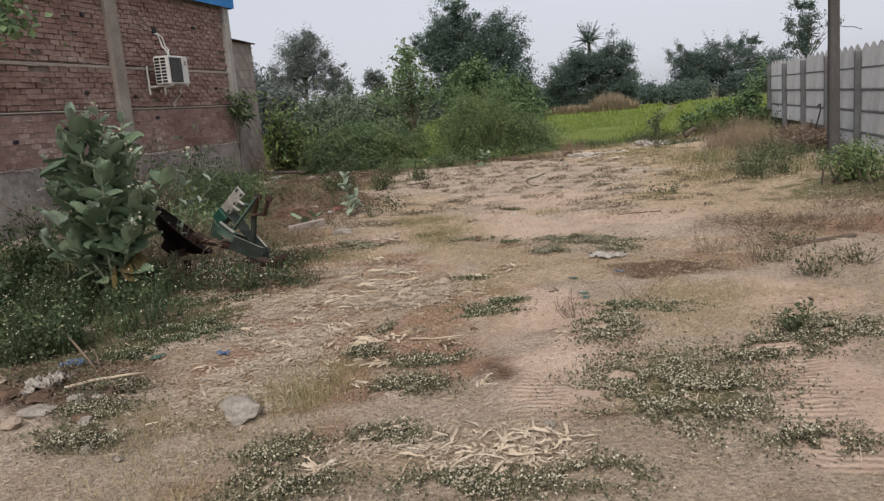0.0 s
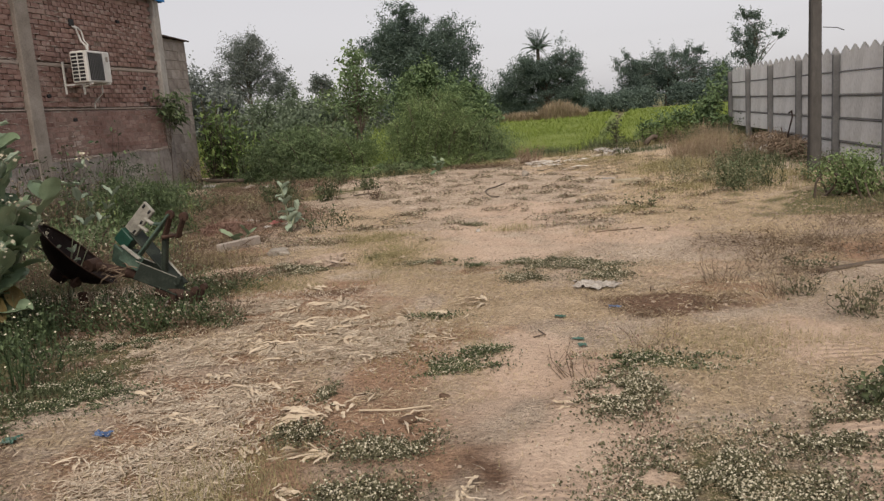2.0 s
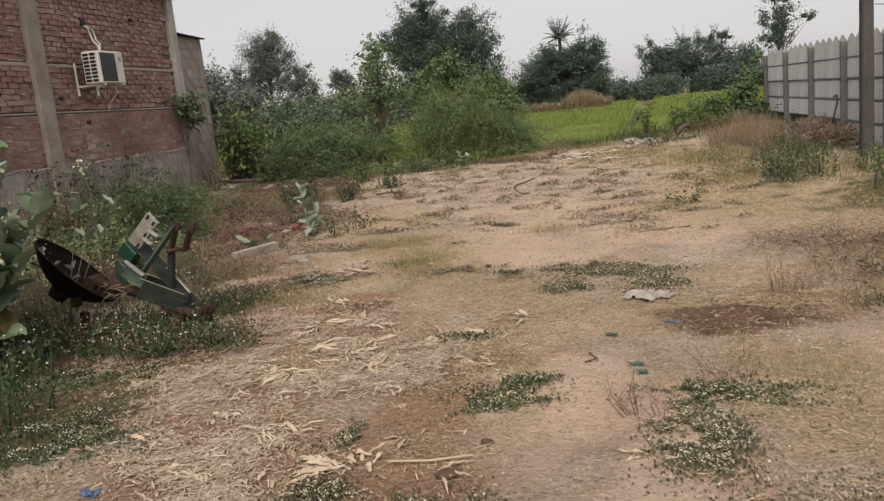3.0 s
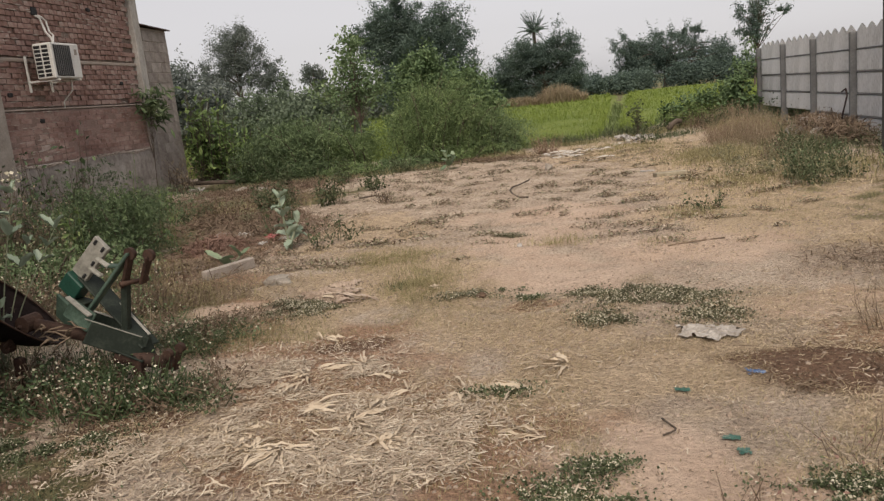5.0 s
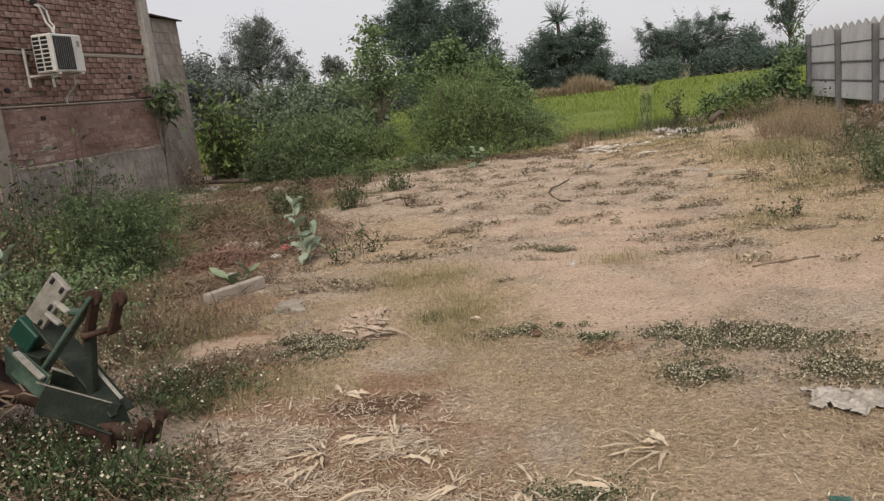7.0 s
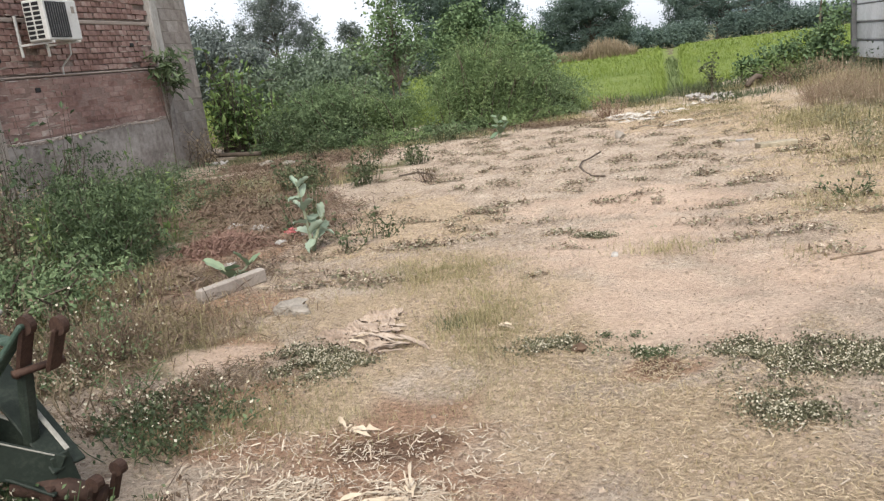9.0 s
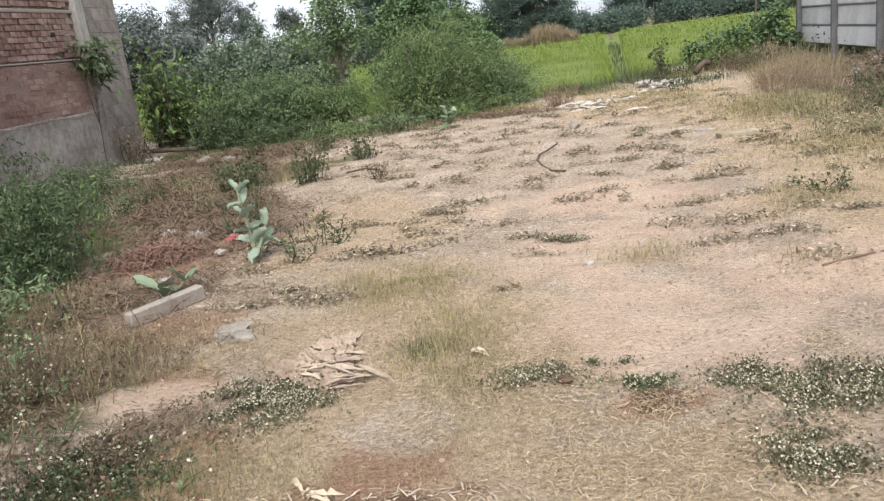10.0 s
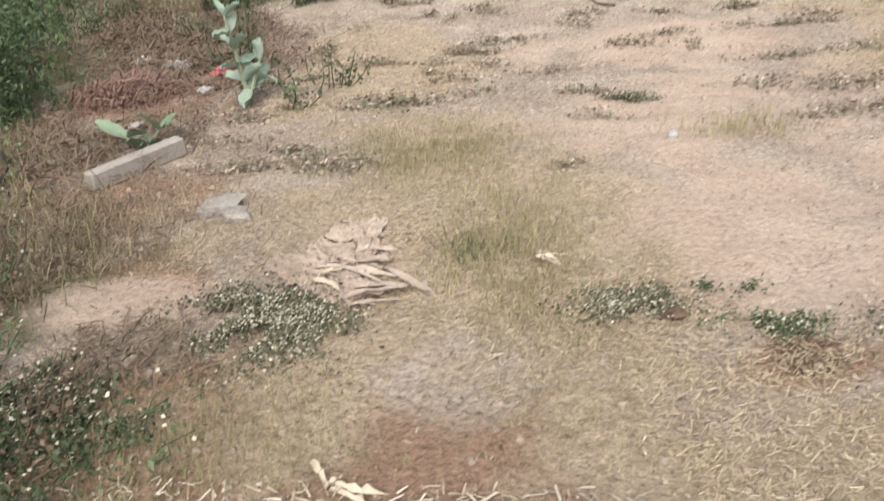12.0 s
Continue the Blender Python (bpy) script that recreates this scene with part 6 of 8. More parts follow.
def groundcover():
    rng = np.random.default_rng(130)
    near = [(0.25, 4.1, 0.42, 0.52, 1.0), (-0.09, 5.12, 0.2, 0.3, 1.0), (-0.91, 5.62, 0.22, 0.16, 0.3), (-0.1, 3.13, 0.2, 0.14, 0.8), (-0.57, 3.05, 0.3, 0.14, 0.8), (-1.35, 3.05, 0.25, 0.16, 0.5), (-1.09, 4.12, 0.2, 0.16, 0.5), (-1.11, 4.58, 0.22, 0.16, 0.5), (-1.5, 3.36, 0.22, 0.14, 0.6), (0.71, 4.69, 0.35, 0.2, 0.6), (1.15, 5.0, 0.3, 0.22, 0.8), (0.75, 3.5, 0.2, 0.14, 0.8), (0.1, 5.6, 0.3, 0.18, 0.4), (-3.05, 5.3, 0.4, 0.3, 0.2), (-1.03, 3.5, 0.2, 0.12, 0.5), (-1.53, 4.72, 0.15, 0.1, 0.5), (-1.53, 5.22, 0.16, 0.12, 0.6), (-0.82, 5.82, 0.14, 0.08, 0.3), (-2.72, 3.78, 0.22, 0.15, 0.5), (-2.85, 4.08, 0.24, 0.12, 0.6), (-2.6, 3.42, 0.26, 0.13, 0.5), (-3.15, 4.72, 0.2, 0.12, 0.1)]
    far = [(-0.65, 8.3, 0.28, 0.22, 0.55), (-0.2, 8.28, 0.3, 0.18, 0.55), (-0.03, 7.8, 0.2, 0.2, 0.5), (-0.68, 7.8, 0.16, 0.16, 0.5), (-2.87, 8.42, 0.32, 0.22, 0.8), (-3.34, 7.95, 0.3, 0.16, 0.4), (-1.66, 8.55, 0.2, 0.11, 0.6), (-1.2, 8.45, 0.16, 0.07, 0.3), (-1.3, 8.68, 0.1, 0.05, 0.3), (-1.42, 10.8, 0.14, 0.07, 0.5), (-1.25, 6.66, 0.16, 0.1, 0.2), (-3.4, 6.25, 0.35, 0.2, 0.3)]
    for k, (x, y, rx, ry, white) in enumerate(near + far):
        n = int(11000 * rx * ry / 0.1)
        px, py = in_disc(rng, n, x, y, rx * 1.25, ry * 1.25, 0.62)
        keep = smooth_noise(px * 7, py * 7, k) + 0.6 * smooth_noise(px * 22, py * 22, k) + 0.3 * smooth_noise(px * 50, py * 50, k) > rng.normal(0.84, 0.06, n)
        px, py = px[keep], py[keep]
        h = 0.034 * (0.2 + smooth_noise(px * 8, py * 8, k + 3))
        pz = ground_z(px, py) + rng.uniform(0, 1, len(px)) * h
        root = thing("groundcover_patch", "low mat of small dull leaves dotted with white flowers" if white > 0.45 else "low mat of small dark green leaves", "ground cover", (0, 0, 0), group="patches of ground cover")
        put("foliage", mesh_from("foliage", *leaves(rng, three(px, py, pz), 0.014, 1.2), LEAF_WEED if white < 0.45 else MAT_LEAF), root)["kind"] = "stuff"
        m = int(len(px) * (0.1 + 0.3 * white))
        if m:
            s = rng.choice(len(px), m)
            put("blossom", mesh_from("blossom", *leaves(rng, three(px[s], py[s], ground_z(px[s], py[s]) + h[s] * rng.uniform(0.6, 1.1, m) + 0.003), 0.0085, 1.6), PETAL), root, "tiny white flower heads")["kind"] = "stuff"


groundcover()


def strewn_floor():
    """What lies loose on the ground and cannot be counted."""
    rng = np.random.default_rng(140)
    chance = np.random.default_rng(141)
    # the worn track, where little lies
    track = [(-1.05, 9.3, 0.55, 0.8), (-0.7, 8.75, 0.5, 0.45), (-1.2, 10.6, 0.9, 0.8), (-3.32, 8.55, 0.36, 0.24), (-0.5, 6.3, 0.35, 0.8), (0.27, 6.82, 0.3, 0.26)]

    def worn(x, y, share=0.95):
        edge = 0.7 + 0.6 * smooth_noise(x * 4, y * 4, 95)
        return chance.uniform(0, 1, len(x)) < share * np.minimum(1, 1.5 * edge * blob(x, y, track))

    def over(n, spots, x0=-7, x1=4, y0=1.6, y1=22, spare=0.02):
        x, y = rng.uniform(x0, x1, n * 6), rng.uniform(y0, y1, n * 6)
        keep = rng.uniform(0, 1, n * 6) < blob(x, y, spots) + spare
        return x[keep][:n], y[keep][:n]

    x, y = over(72000, [(-1.75, 6.0, 0.6, 0.6), (-2.15, 6.3, 0.8, 0.9), (-2.25, 5.3, 0.42, 0.9), (-2.0, 4.3, 0.42, 0.9), (-2.3, 7.0, 0.6, 0.4), (-0.6, 3.35, 0.5, 0.3)], x0=-4, x1=1, y1=7.7, spare=0.012)
    ok = smooth_noise(x * 3.5, y * 3.5, 61) + 0.6 * smooth_noise(x * 11, y * 11, 62) > rng.normal(0.77, 0.1, len(x))
    x, y = x[ok], y[ok]
    n = len(x)
    fibre = np.array([(-0.5, -0.5, 0), (0.5, -0.5, 0), (0.4, 0.5, 0.03), (-0.4, 0.5, 0.03)])
    long = 0.034 * rng.uniform(0.3, 1.9, n)
    straw = strew(fibre, np.array([(0, 1, 2, 3)]), three(x, y, ground_z(x, y) + rng.uniform(0.003, 0.022, n)), turns(rng.uniform(0, 6.283, n), rng.normal(0, 0.12, n), rng.normal(0, 0.3, n)), three(np.full(n, 0.0042) * rng.uniform(0.6, 1.6, n), long, long))
    x, y = over(9000, [(-2.2, 5.2, 0.8, 1.5), (-2.1, 6.5, 0.8, 0.9), (-0.6, 3.4, 0.6, 0.4), (-1.6, 6.2, 0.7, 0.7), (-2.3, 7.5, 0.8, 0.5), (-2.9, 8.9, 0.5, 0.3)], x0=-4, x1=1, y1=7.7, spare=0.004)
    shreds = flats(rng, x, y, ground_z(x, y) + rng.uniform(0.004, 0.02, len(x)), 0.028 * rng.uniform(0.4, 1.9, len(x)), 0.0045)
    tagged(put("straw_litter", mesh_from("straw_litter", *joined(straw, shreds), STRAW)), "bleached straw and husk shreds trodden into the earth", "straw", kind="stuff")
    x, y = over(52000, [(0.6, 5.7, 1.0, 0.8), (-0.4, 6.9, 1.2, 0.8), (1.8, 11.5, 1.5, 3.4), (-2.3, 9.4, 0.7, 1.5), (-2.9, 10.4, 0.8, 1.2), (1.0, 17, 1.7, 4.0), (-0.3, 21, 2.0, 1.5), (-1.9, 9.0, 0.5, 0.9), (-4.6, 9.4, 0.9, 0.8), (-1.6, 3.2, 0.8, 0.5), (-1.2, 7.9, 0.8, 0.6), (-1.0, 6.2, 1.4, 1.0), (-3.0, 8.6, 1.0, 0.8)], spare=0.12, y1=20)
    ok = ~worn(x, y)
    x, y = x[ok], y[ok]
    grass = blades(rng, x, y, ground_z(x, y) - 0.005, 0.036, 0.0025, 1.0)
    lay = flats(rng, x + rng.normal(0, 0.1, len(x)), y + rng.normal(0, 0.1, len(x)), ground_z(x, y) + 0.005, 0.022, 0.0022, 0.4)
    tagged(put("dry_grass", mesh_from("dry_grass", *joined(grass, lay), DRY_GRASS)), "thin dry tan grass on the sandy earth", "grass", kind="stuff")
    sets = []
    for cx, cy, rx, ry, h, n in ((-2.1, 9.1, 0.3, 0.6, 0.1, 1100), (-2.5, 10.0, 0.6, 0.5, 0.1, 900), (-0.98, 10.2, 0.4, 0.2, 0.15, 300), (-0.1, 9.9, 0.3, 0.3, 0.1, 160), (0.4, 11.4, 0.5, 0.5, 0.12, 900), (-3.9, 9.0, 0.7, 0.7, 0.16, 800), (-1.9, 3.0, 0.6, 0.4, 0.1, 450), (-1.7, 4.0, 0.4, 0.4, 0.12, 900), (1.3, 13.4, 0.9, 1.3, 0.12, 1500), (1.6, 16.5, 0.9, 1.6, 0.2, 2000), (0.4, 20.6, 1.2, 1.4, 0.12, 1600), (2.7, 13.3, 0.8, 1.2, 0.18, 1200), (-2.2, 20.4, 0.8, 0.5, 0.2, 900), (-5.2, 9.8, 1.0, 0.9, 0.3, 2600), (-6.0, 15.0, 1.3, 1.6, 0.2, 2600), (-6.0, 18.6, 2.2, 0.7, 0.16, 1200), (-4.0, 19.2, 1.2, 0.6, 0.18, 800), (-0.6, 22.0, 1.4, 0.7, 0.2, 1400), (1.4, 23.4, 1.2, 0.8, 0.25, 1600), (3.0, 21.0, 0.8, 2.0, 0.3, 2600), (2.9, 24.6, 1.0, 1.0, 0.4, 2000)):
        x, y = in_disc(rng, n, cx, cy, rx, ry, 0.6)
        sets.append(blades(rng, x, y, ground_z(x, y) - 0.01, h * 0.6, 0.004 if cy < 12 else 0.008, 0.6))
    tagged(put("grass_tufts", mesh_from("grass_tufts", *joined(*sets), HALF_DRY)), "ragged tufts of half-dry grass", "grass", kind="stuff")
    sets = []
    for cx, cy, rx, ry, h, n in ((-4.6, 5.5, 1.5, 1.2, 0.16, 4500), (-3.2, 5.4, 0.5, 0.5, 0.07, 1800), (-2.2, 8.95, 0.14, 0.14, 0.07, 260), (-6.2, 18.6, 2.4, 0.7, 0.16, 1300), (-4.2, 19.2, 1.2, 0.6, 0.18, 1000), (-6.3, 9.0, 1.2, 1.5, 0.3, 4000), (2.8, 15.6, 0.7, 1.6, 0.22, 1000), (1.6, 21.8, 0.9, 1.0, 0.16, 800), (-4.9, 7.2, 1.0, 1.0, 0.22, 3400), (3.0, 10.4, 0.6, 0.6, 0.14, 700), (-0.8, 22.4, 1.0, 0.7, 0.3, 1200), (0.9, 23.6, 1.0, 0.8, 0.35, 1600)):
        x, y = in_disc(rng, n, cx, cy, rx, ry, 0.6)
        sets.append(blades(rng, x, y, ground_z(x, y) - 0.01, h * 0.75, 0.0038 if cy < 12 else 0.010, 0.7))
    tagged(put("green_grass", mesh_from("green_grass", *joined(*sets), LEAF_WEED)), "rank green grass and weeds on the plot's margin", "grass", kind="stuff")
    x, y = rng.uniform(-7, 4, 9000), rng.uniform(1.6, 16, 9000)
    s = 0.006 + 0.022 * rng.uniform(0, 1, 9000) ** 4
    stones = strew(STONE_V, STONE_F, three(x, y, ground_z(x, y) - 0.002), turns(rng.uniform(0, 6.28, 9000), rng.normal(0, 0.1, 9000), rng.normal(0, 0.1, 9000)), three(s, s * rng.uniform(0.7, 1.3, 9000), s * 0.8))
    tagged(put("clods", mesh_from("clods", *stones, CLOD)), "crumbs of dry earth and gravel", "gravel", kind="stuff")
    x, y = over(1800, [(-1.0, 14.5, 2.6, 2.5), (-0.5, 17, 2.2, 2.5), (0.6, 8, 1.4, 1.6)], spare=0.02)
    bits = flats(rng, x, y, ground_z(x, y) + 0.006, 0.022, 0.006, 0.5)
    tagged(put("leaf_litter", mesh_from("leaf_litter", *bits, TWIG)), "dead brown leaf scraps and twig ends", "leaf litter", kind="stuff")
    # crumbs of straw and dark scraps over the whole plot
    for n, mat, name, label, long, wide in ((12000, STRAW, "straw_crumbs", "pale crumbs of straw all over the earth", 0.02, 0.0035), (24000, TWIG, "dark_scraps", "dark scraps of bark and leaf on the earth", 0.014, 0.006)):
        x, y = rng.uniform(-5, 3, n), 1.8 + 14 * rng.uniform(0, 1, n) ** 1.5
        keep = smooth_noise(x * 1.6, y * 1.6, 33 + n) + 0.6 * smooth_noise(x * 5, y * 5, 34) > 0.68
        x, y = x[keep], y[keep]
        tagged(put(name, mesh_from(name, *flats(rng, x, y, ground_z(x, y) + 0.004, long, wide, 0.3), mat)), label, "litter", kind="stuff")
    x, y = in_disc(rng, 4200, 3.55, 17.2, 0.45, 1.5)
    x = np.minimum(x, 3.8)
    tagged(put("brush_heap", mesh_from("brush_heap", *flats(rng, x, y, ground_z(x, y) + 0.02 + rng.uniform(0, 0.26, len(x)), 0.2, 0.012, 0.6), TWIG)), "grey heap of cut brushwood along the fence foot", "brushwood", kind="stuff")
    x, y = in_disc(rng, 2600, -4.75, 11.35, 0.5, 0.5)
    lift = np.maximum(0, 0.16 - 0.25 * np.hypot(x + 4.75, y - 11.35))
    tagged(put("dead_twig_heap", mesh_from("dead_twig_heap", *flats(rng, x, y, ground_z(x, y) + lift * rng.uniform(0, 1, len(x)), 0.13, 0.006, 0.5), RED_TWIG)), "reddish heap of dead twigs and roots", "twigs", kind="stuff")
    # brown mat of dry stalks before the wall and at the bushes' foot
    def band(n, spots, mat, name, label, long, wide, lift, tilt):
        px, py = [], []
        for cx, cy, rx, ry, share in spots:
            a, b = in_disc(rng, int(n * share), cx, cy, rx, ry)
            px.append(a)
            py.append(b)
        a, b = np.concatenate(px), np.concatenate(py)
        a = np.clip(a, -8.95, 3.8)
        ok = (smooth_noise(a * 3, b * 3, 71) + 0.5 * smooth_noise(a * 9, b * 9, 72) > 0.5) & ~worn(a, b)
        a, b = a[ok], b[ok]
        tagged(put(name, mesh_from(name, *flats(rng, a, b, ground_z(a, b) + rng.uniform(0.004, lift, len(a)), long, wide, tilt), mat)), label, "dry weeds", kind="stuff")

    wallside = [(-6.2, 15.6, 1.6, 1.7, 0.3), (-5.2, 13.2, 1.2, 1.2, 0.25), (-6.4, 17.6, 2.0, 1.0, 0.25), (-4.4, 12.0, 0.9, 0.9, 0.1), (-4.6, 10.2, 0.9, 0.8, 0.1)]
    band(7000, wallside, RED_TWIG, "red_stalk_litter", "reddish-brown litter of dead stalks before the wall", 0.11, 0.007, 0.05, 0.35)
    band(13000, wallside, TWIG, "grey_stalk_litter", "grey-brown litter of dead stems before the wall", 0.12, 0.006, 0.1, 0.5)
    band(14000, wallside + [(-2.4, 19.6, 1.6, 0.5, 0.15)], BROWN_WEED, "dry_stalk_litter", "brown litter of dry weed stalks before the wall", 0.13, 0.006, 0.07, 0.4)
    band(1500, [(0.3, 6.8, 0.4, 0.32, 0.3), (1.7, 8.6, 0.8, 0.4, 0.7)], BROWN_WEED, "brown_weed_mat", "dark brown mat of dead weed on bare soil", 0.06, 0.005, 0.04, 0.4)
    band(2600, [(2.0, 8.2, 0.9, 0.7, 0.4), (2.5, 9.6, 0.9, 0.9, 0.3), (1.3, 7.5, 0.6, 0.4, 0.15), (1.2, 9.0, 0.5, 0.4, 0.15)], BROWN_WEED, "brown_weed_litter", "brown litter of dead weeds on red soil", 0.07, 0.006, 0.05, 0.4)
    band(7000, [(-4.0, 9.0, 0.9, 0.8, 0.35), (-4.0, 10.3, 0.8, 0.9, 0.2), (-4.6, 8.2, 0.9, 0.7, 0.2), (-3.5, 8.3, 0.8, 0.5, 0.25)], BROWN_WEED, "brown_stalk_litter", "brown dry stalks and leaf scraps round the rubble", 0.06, 0.005, 0.05, 0.5)
    x, y = in_disc(rng, 4200, -4.1, 9.0, 0.9, 0.75)
    ok = ~worn(x, y)
    x, y = x[ok], y[ok]
    tagged(put("brown_grass", mesh_from("brown_grass", *blades(rng, x, y, ground_z(x, y) - 0.01, 0.075, 0.003, 1.0), RED_GRASS)), "dead brown grass standing round the rubble", "grass", kind="stuff")
    # fine half-dry grass that mats the earth
    sets = []
    for cx, cy, rx, ry, h, n in ((-2.0, 8.9, 0.36, 0.9, 0.045, 6000), (-1.75, 8.1, 0.8, 0.5, 0.035, 1800), (-2.5, 10.0, 0.6, 0.6, 0.055, 4500), (-0.98, 10.2, 0.45, 0.25, 0.06, 500), (-1.7, 4.2, 0.45, 0.7, 0.05, 5000), (-2.2, 3.6, 0.6, 0.5, 0.05, 3500), (0.5, 5.9, 0.9, 0.5, 0.035, 4000), (1.3, 11.2, 0.8, 1.2, 0.035, 3000), (1.6, 13.6, 0.9, 1.4, 0.05, 3500), (1.4, 16.4, 0.9, 1.5, 0.08, 3500), (0.6, 19.6, 1.1, 1.3, 0.07, 4000), (-2.9, 7.8, 0.7, 0.5, 0.05, 4000), (-1.3, 6.0, 0.9, 0.6, 0.03, 4000)):
        x, y = in_disc(rng, n, cx, cy, rx, ry, 0.6)
        ok = (smooth_noise(x * 5, y * 5, 81) > 0.3) & ~worn(x, y, 0.8)
        x, y = x[ok], y[ok]
        sets.append(blades(rng, x, y, ground_z(x, y) - 0.004, h, 0.0022 if cy < 12 else 0.005, 0.9))
    tagged(put("matted_grass", mesh_from("matted_grass", *joined(*sets), HALF_DRY)), "fine half-dry grass matted on the earth", "grass", kind="stuff")
    # thatch of dry grass trodden flat, finer where the path runs
    sets = []
    for n, x0, x1, y0, y1, long, wide, bias in ((170000, -3.4, 1.8, 4.6, 9.8, 0.027, 0.0022, 1.02), (90000, -3.4, 1.9, 2.5, 4.7, 0.016, 0.0016, 0.97), (20000, -4.2, 2.6, 9.0, 14.5, 0.04, 0.004, 1.03), (16000, -1.0, 3.2, 12, 20, 0.09, 0.007, 0.9)):
        x, y = rng.uniform(x0, x1, n), rng.uniform(y0, y1, n)
        ok = smooth_noise(x * 1.1, y * 1.1, 91) + 0.5 * smooth_noise(x * 4, y * 4, 92) + 0.3 * smooth_noise(x * 14, y * 14, 93) > bias + rng.normal(0, 0.12, n) - 0.4 * blob(x, y, [(0.45, 5.7, 0.8, 0.8), (-0.3, 7.0, 1.1, 0.5), (-1.1, 7.9, 0.6, 0.5), (0.6, 7.9, 0.8, 0.5)]) + 0.9 * blob(x, y, [(-2.3, 7.7, 0.9, 0.6), (-0.35, 5.2, 0.4, 1.6), (0.9, 4.4, 0.4, 1.4), (-1.4, 5.7, 0.5, 0.6), (-0.3, 10.3, 1.7, 1.9), (-0.6, 12.5, 1.8, 2.0), (-0.5, 15.5, 1.6, 2.5)])
        ok &= ~worn(x, y, 0.9)
        x, y = x[ok], y[ok]
        n = len(x)
        ln = long * rng.uniform(0.3, 1.9, n)
        sets.append(strew(fibre, np.array([(0, 1, 2, 3)]), three(x, y, ground_z(x, y) + rng.uniform(0.002, 0.016, n)), turns(rng.uniform(0, 6.283, n), rng.normal(0, 0.2, n), rng.normal(0, 0.3, n)), three(np.full(n, wide), ln, ln)))
    tagged(put("dry_thatch", mesh_from("dry_thatch", *joined(*sets), THATCH)), "thatch of dry grass trodden into the earth", "grass", kind="stuff")
    # grit on the bare middle
    n = 26000
    x, y = rng.uniform(-4, 3, n), 5.5 + 13 * rng.uniform(0, 1, n) ** 1.2
    ok = (smooth_noise(x * 1.3, y * 2.2, 51) + 0.5 * smooth_noise(x * 4, y * 7, 52) > 0.6) & ~worn(x, y, 0.7)
    x, y = x[ok], y[ok]
    n = len(x)
    sz = (0.008 + 0.02 * rng.uniform(0, 1, n) ** 3) * (0.7 + 0.04 * y)
    tagged(put("grit", mesh_from("grit", *strew(STONE_V, STONE_F, three(x, y, ground_z(x, y) - 0.002), turns(rng.uniform(0, 6.28, n), rng.normal(0, 0.1, n), rng.normal(0, 0.1, n)), three(sz, sz * rng.uniform(0.7, 1.3, n), sz * 0.8)), CLOD)), "grit and small clods on the bare middle", "gravel", kind="stuff")
    # drifts of dead creeper on the open middle: dark stems, dull leaves and bleached scraps in flat heaps
    sets = [[], [], []]
    for _ in range(230):
        cx, cy = rng.uniform(-4.2, 1.8), 9.6 + 10.0 * rng.uniform() ** 0.9
        rx = rng.uniform(0.06, 0.34)
        m = int(rng.integers(60, 120) * (0.4 + 4.5 * rx))
        x, y = in_disc(rng, m, cx, cy, rx, rng.uniform(0.06, 0.16))
        zz = ground_z(x, y) + rng.uniform(0.004, 0.05, m) * np.exp(-((x - cx) / rx) ** 2)
        cut = (np.arange(m) % 7)
        for j, lo, hi in ((0, 0, 3), (1, 3, 5), (2, 5, 7)):
            ok = (cut >= lo) & (cut < hi)
            sets[j].append(flats(rng, x[ok], y[ok], zz[ok], (0.03, 0.026, 0.02)[j], (0.013, 0.013, 0.01)[j], 0.4))
    for got, mat, name, label in zip(sets, (BROWN_WEED, LEAF_GREY, STRAW), ("dead_creeper", "dull_creeper", "bleached_scraps"), ("dark flat heaps of dead creeper on bare earth", "dull grey-green creeper leaves on bare earth", "bleached leaf scraps among the dead creeper")):
        tagged(put(name, mesh_from(name, *joined(*got), mat)), label, "dry weeds", kind="stuff")


strewn_floor()


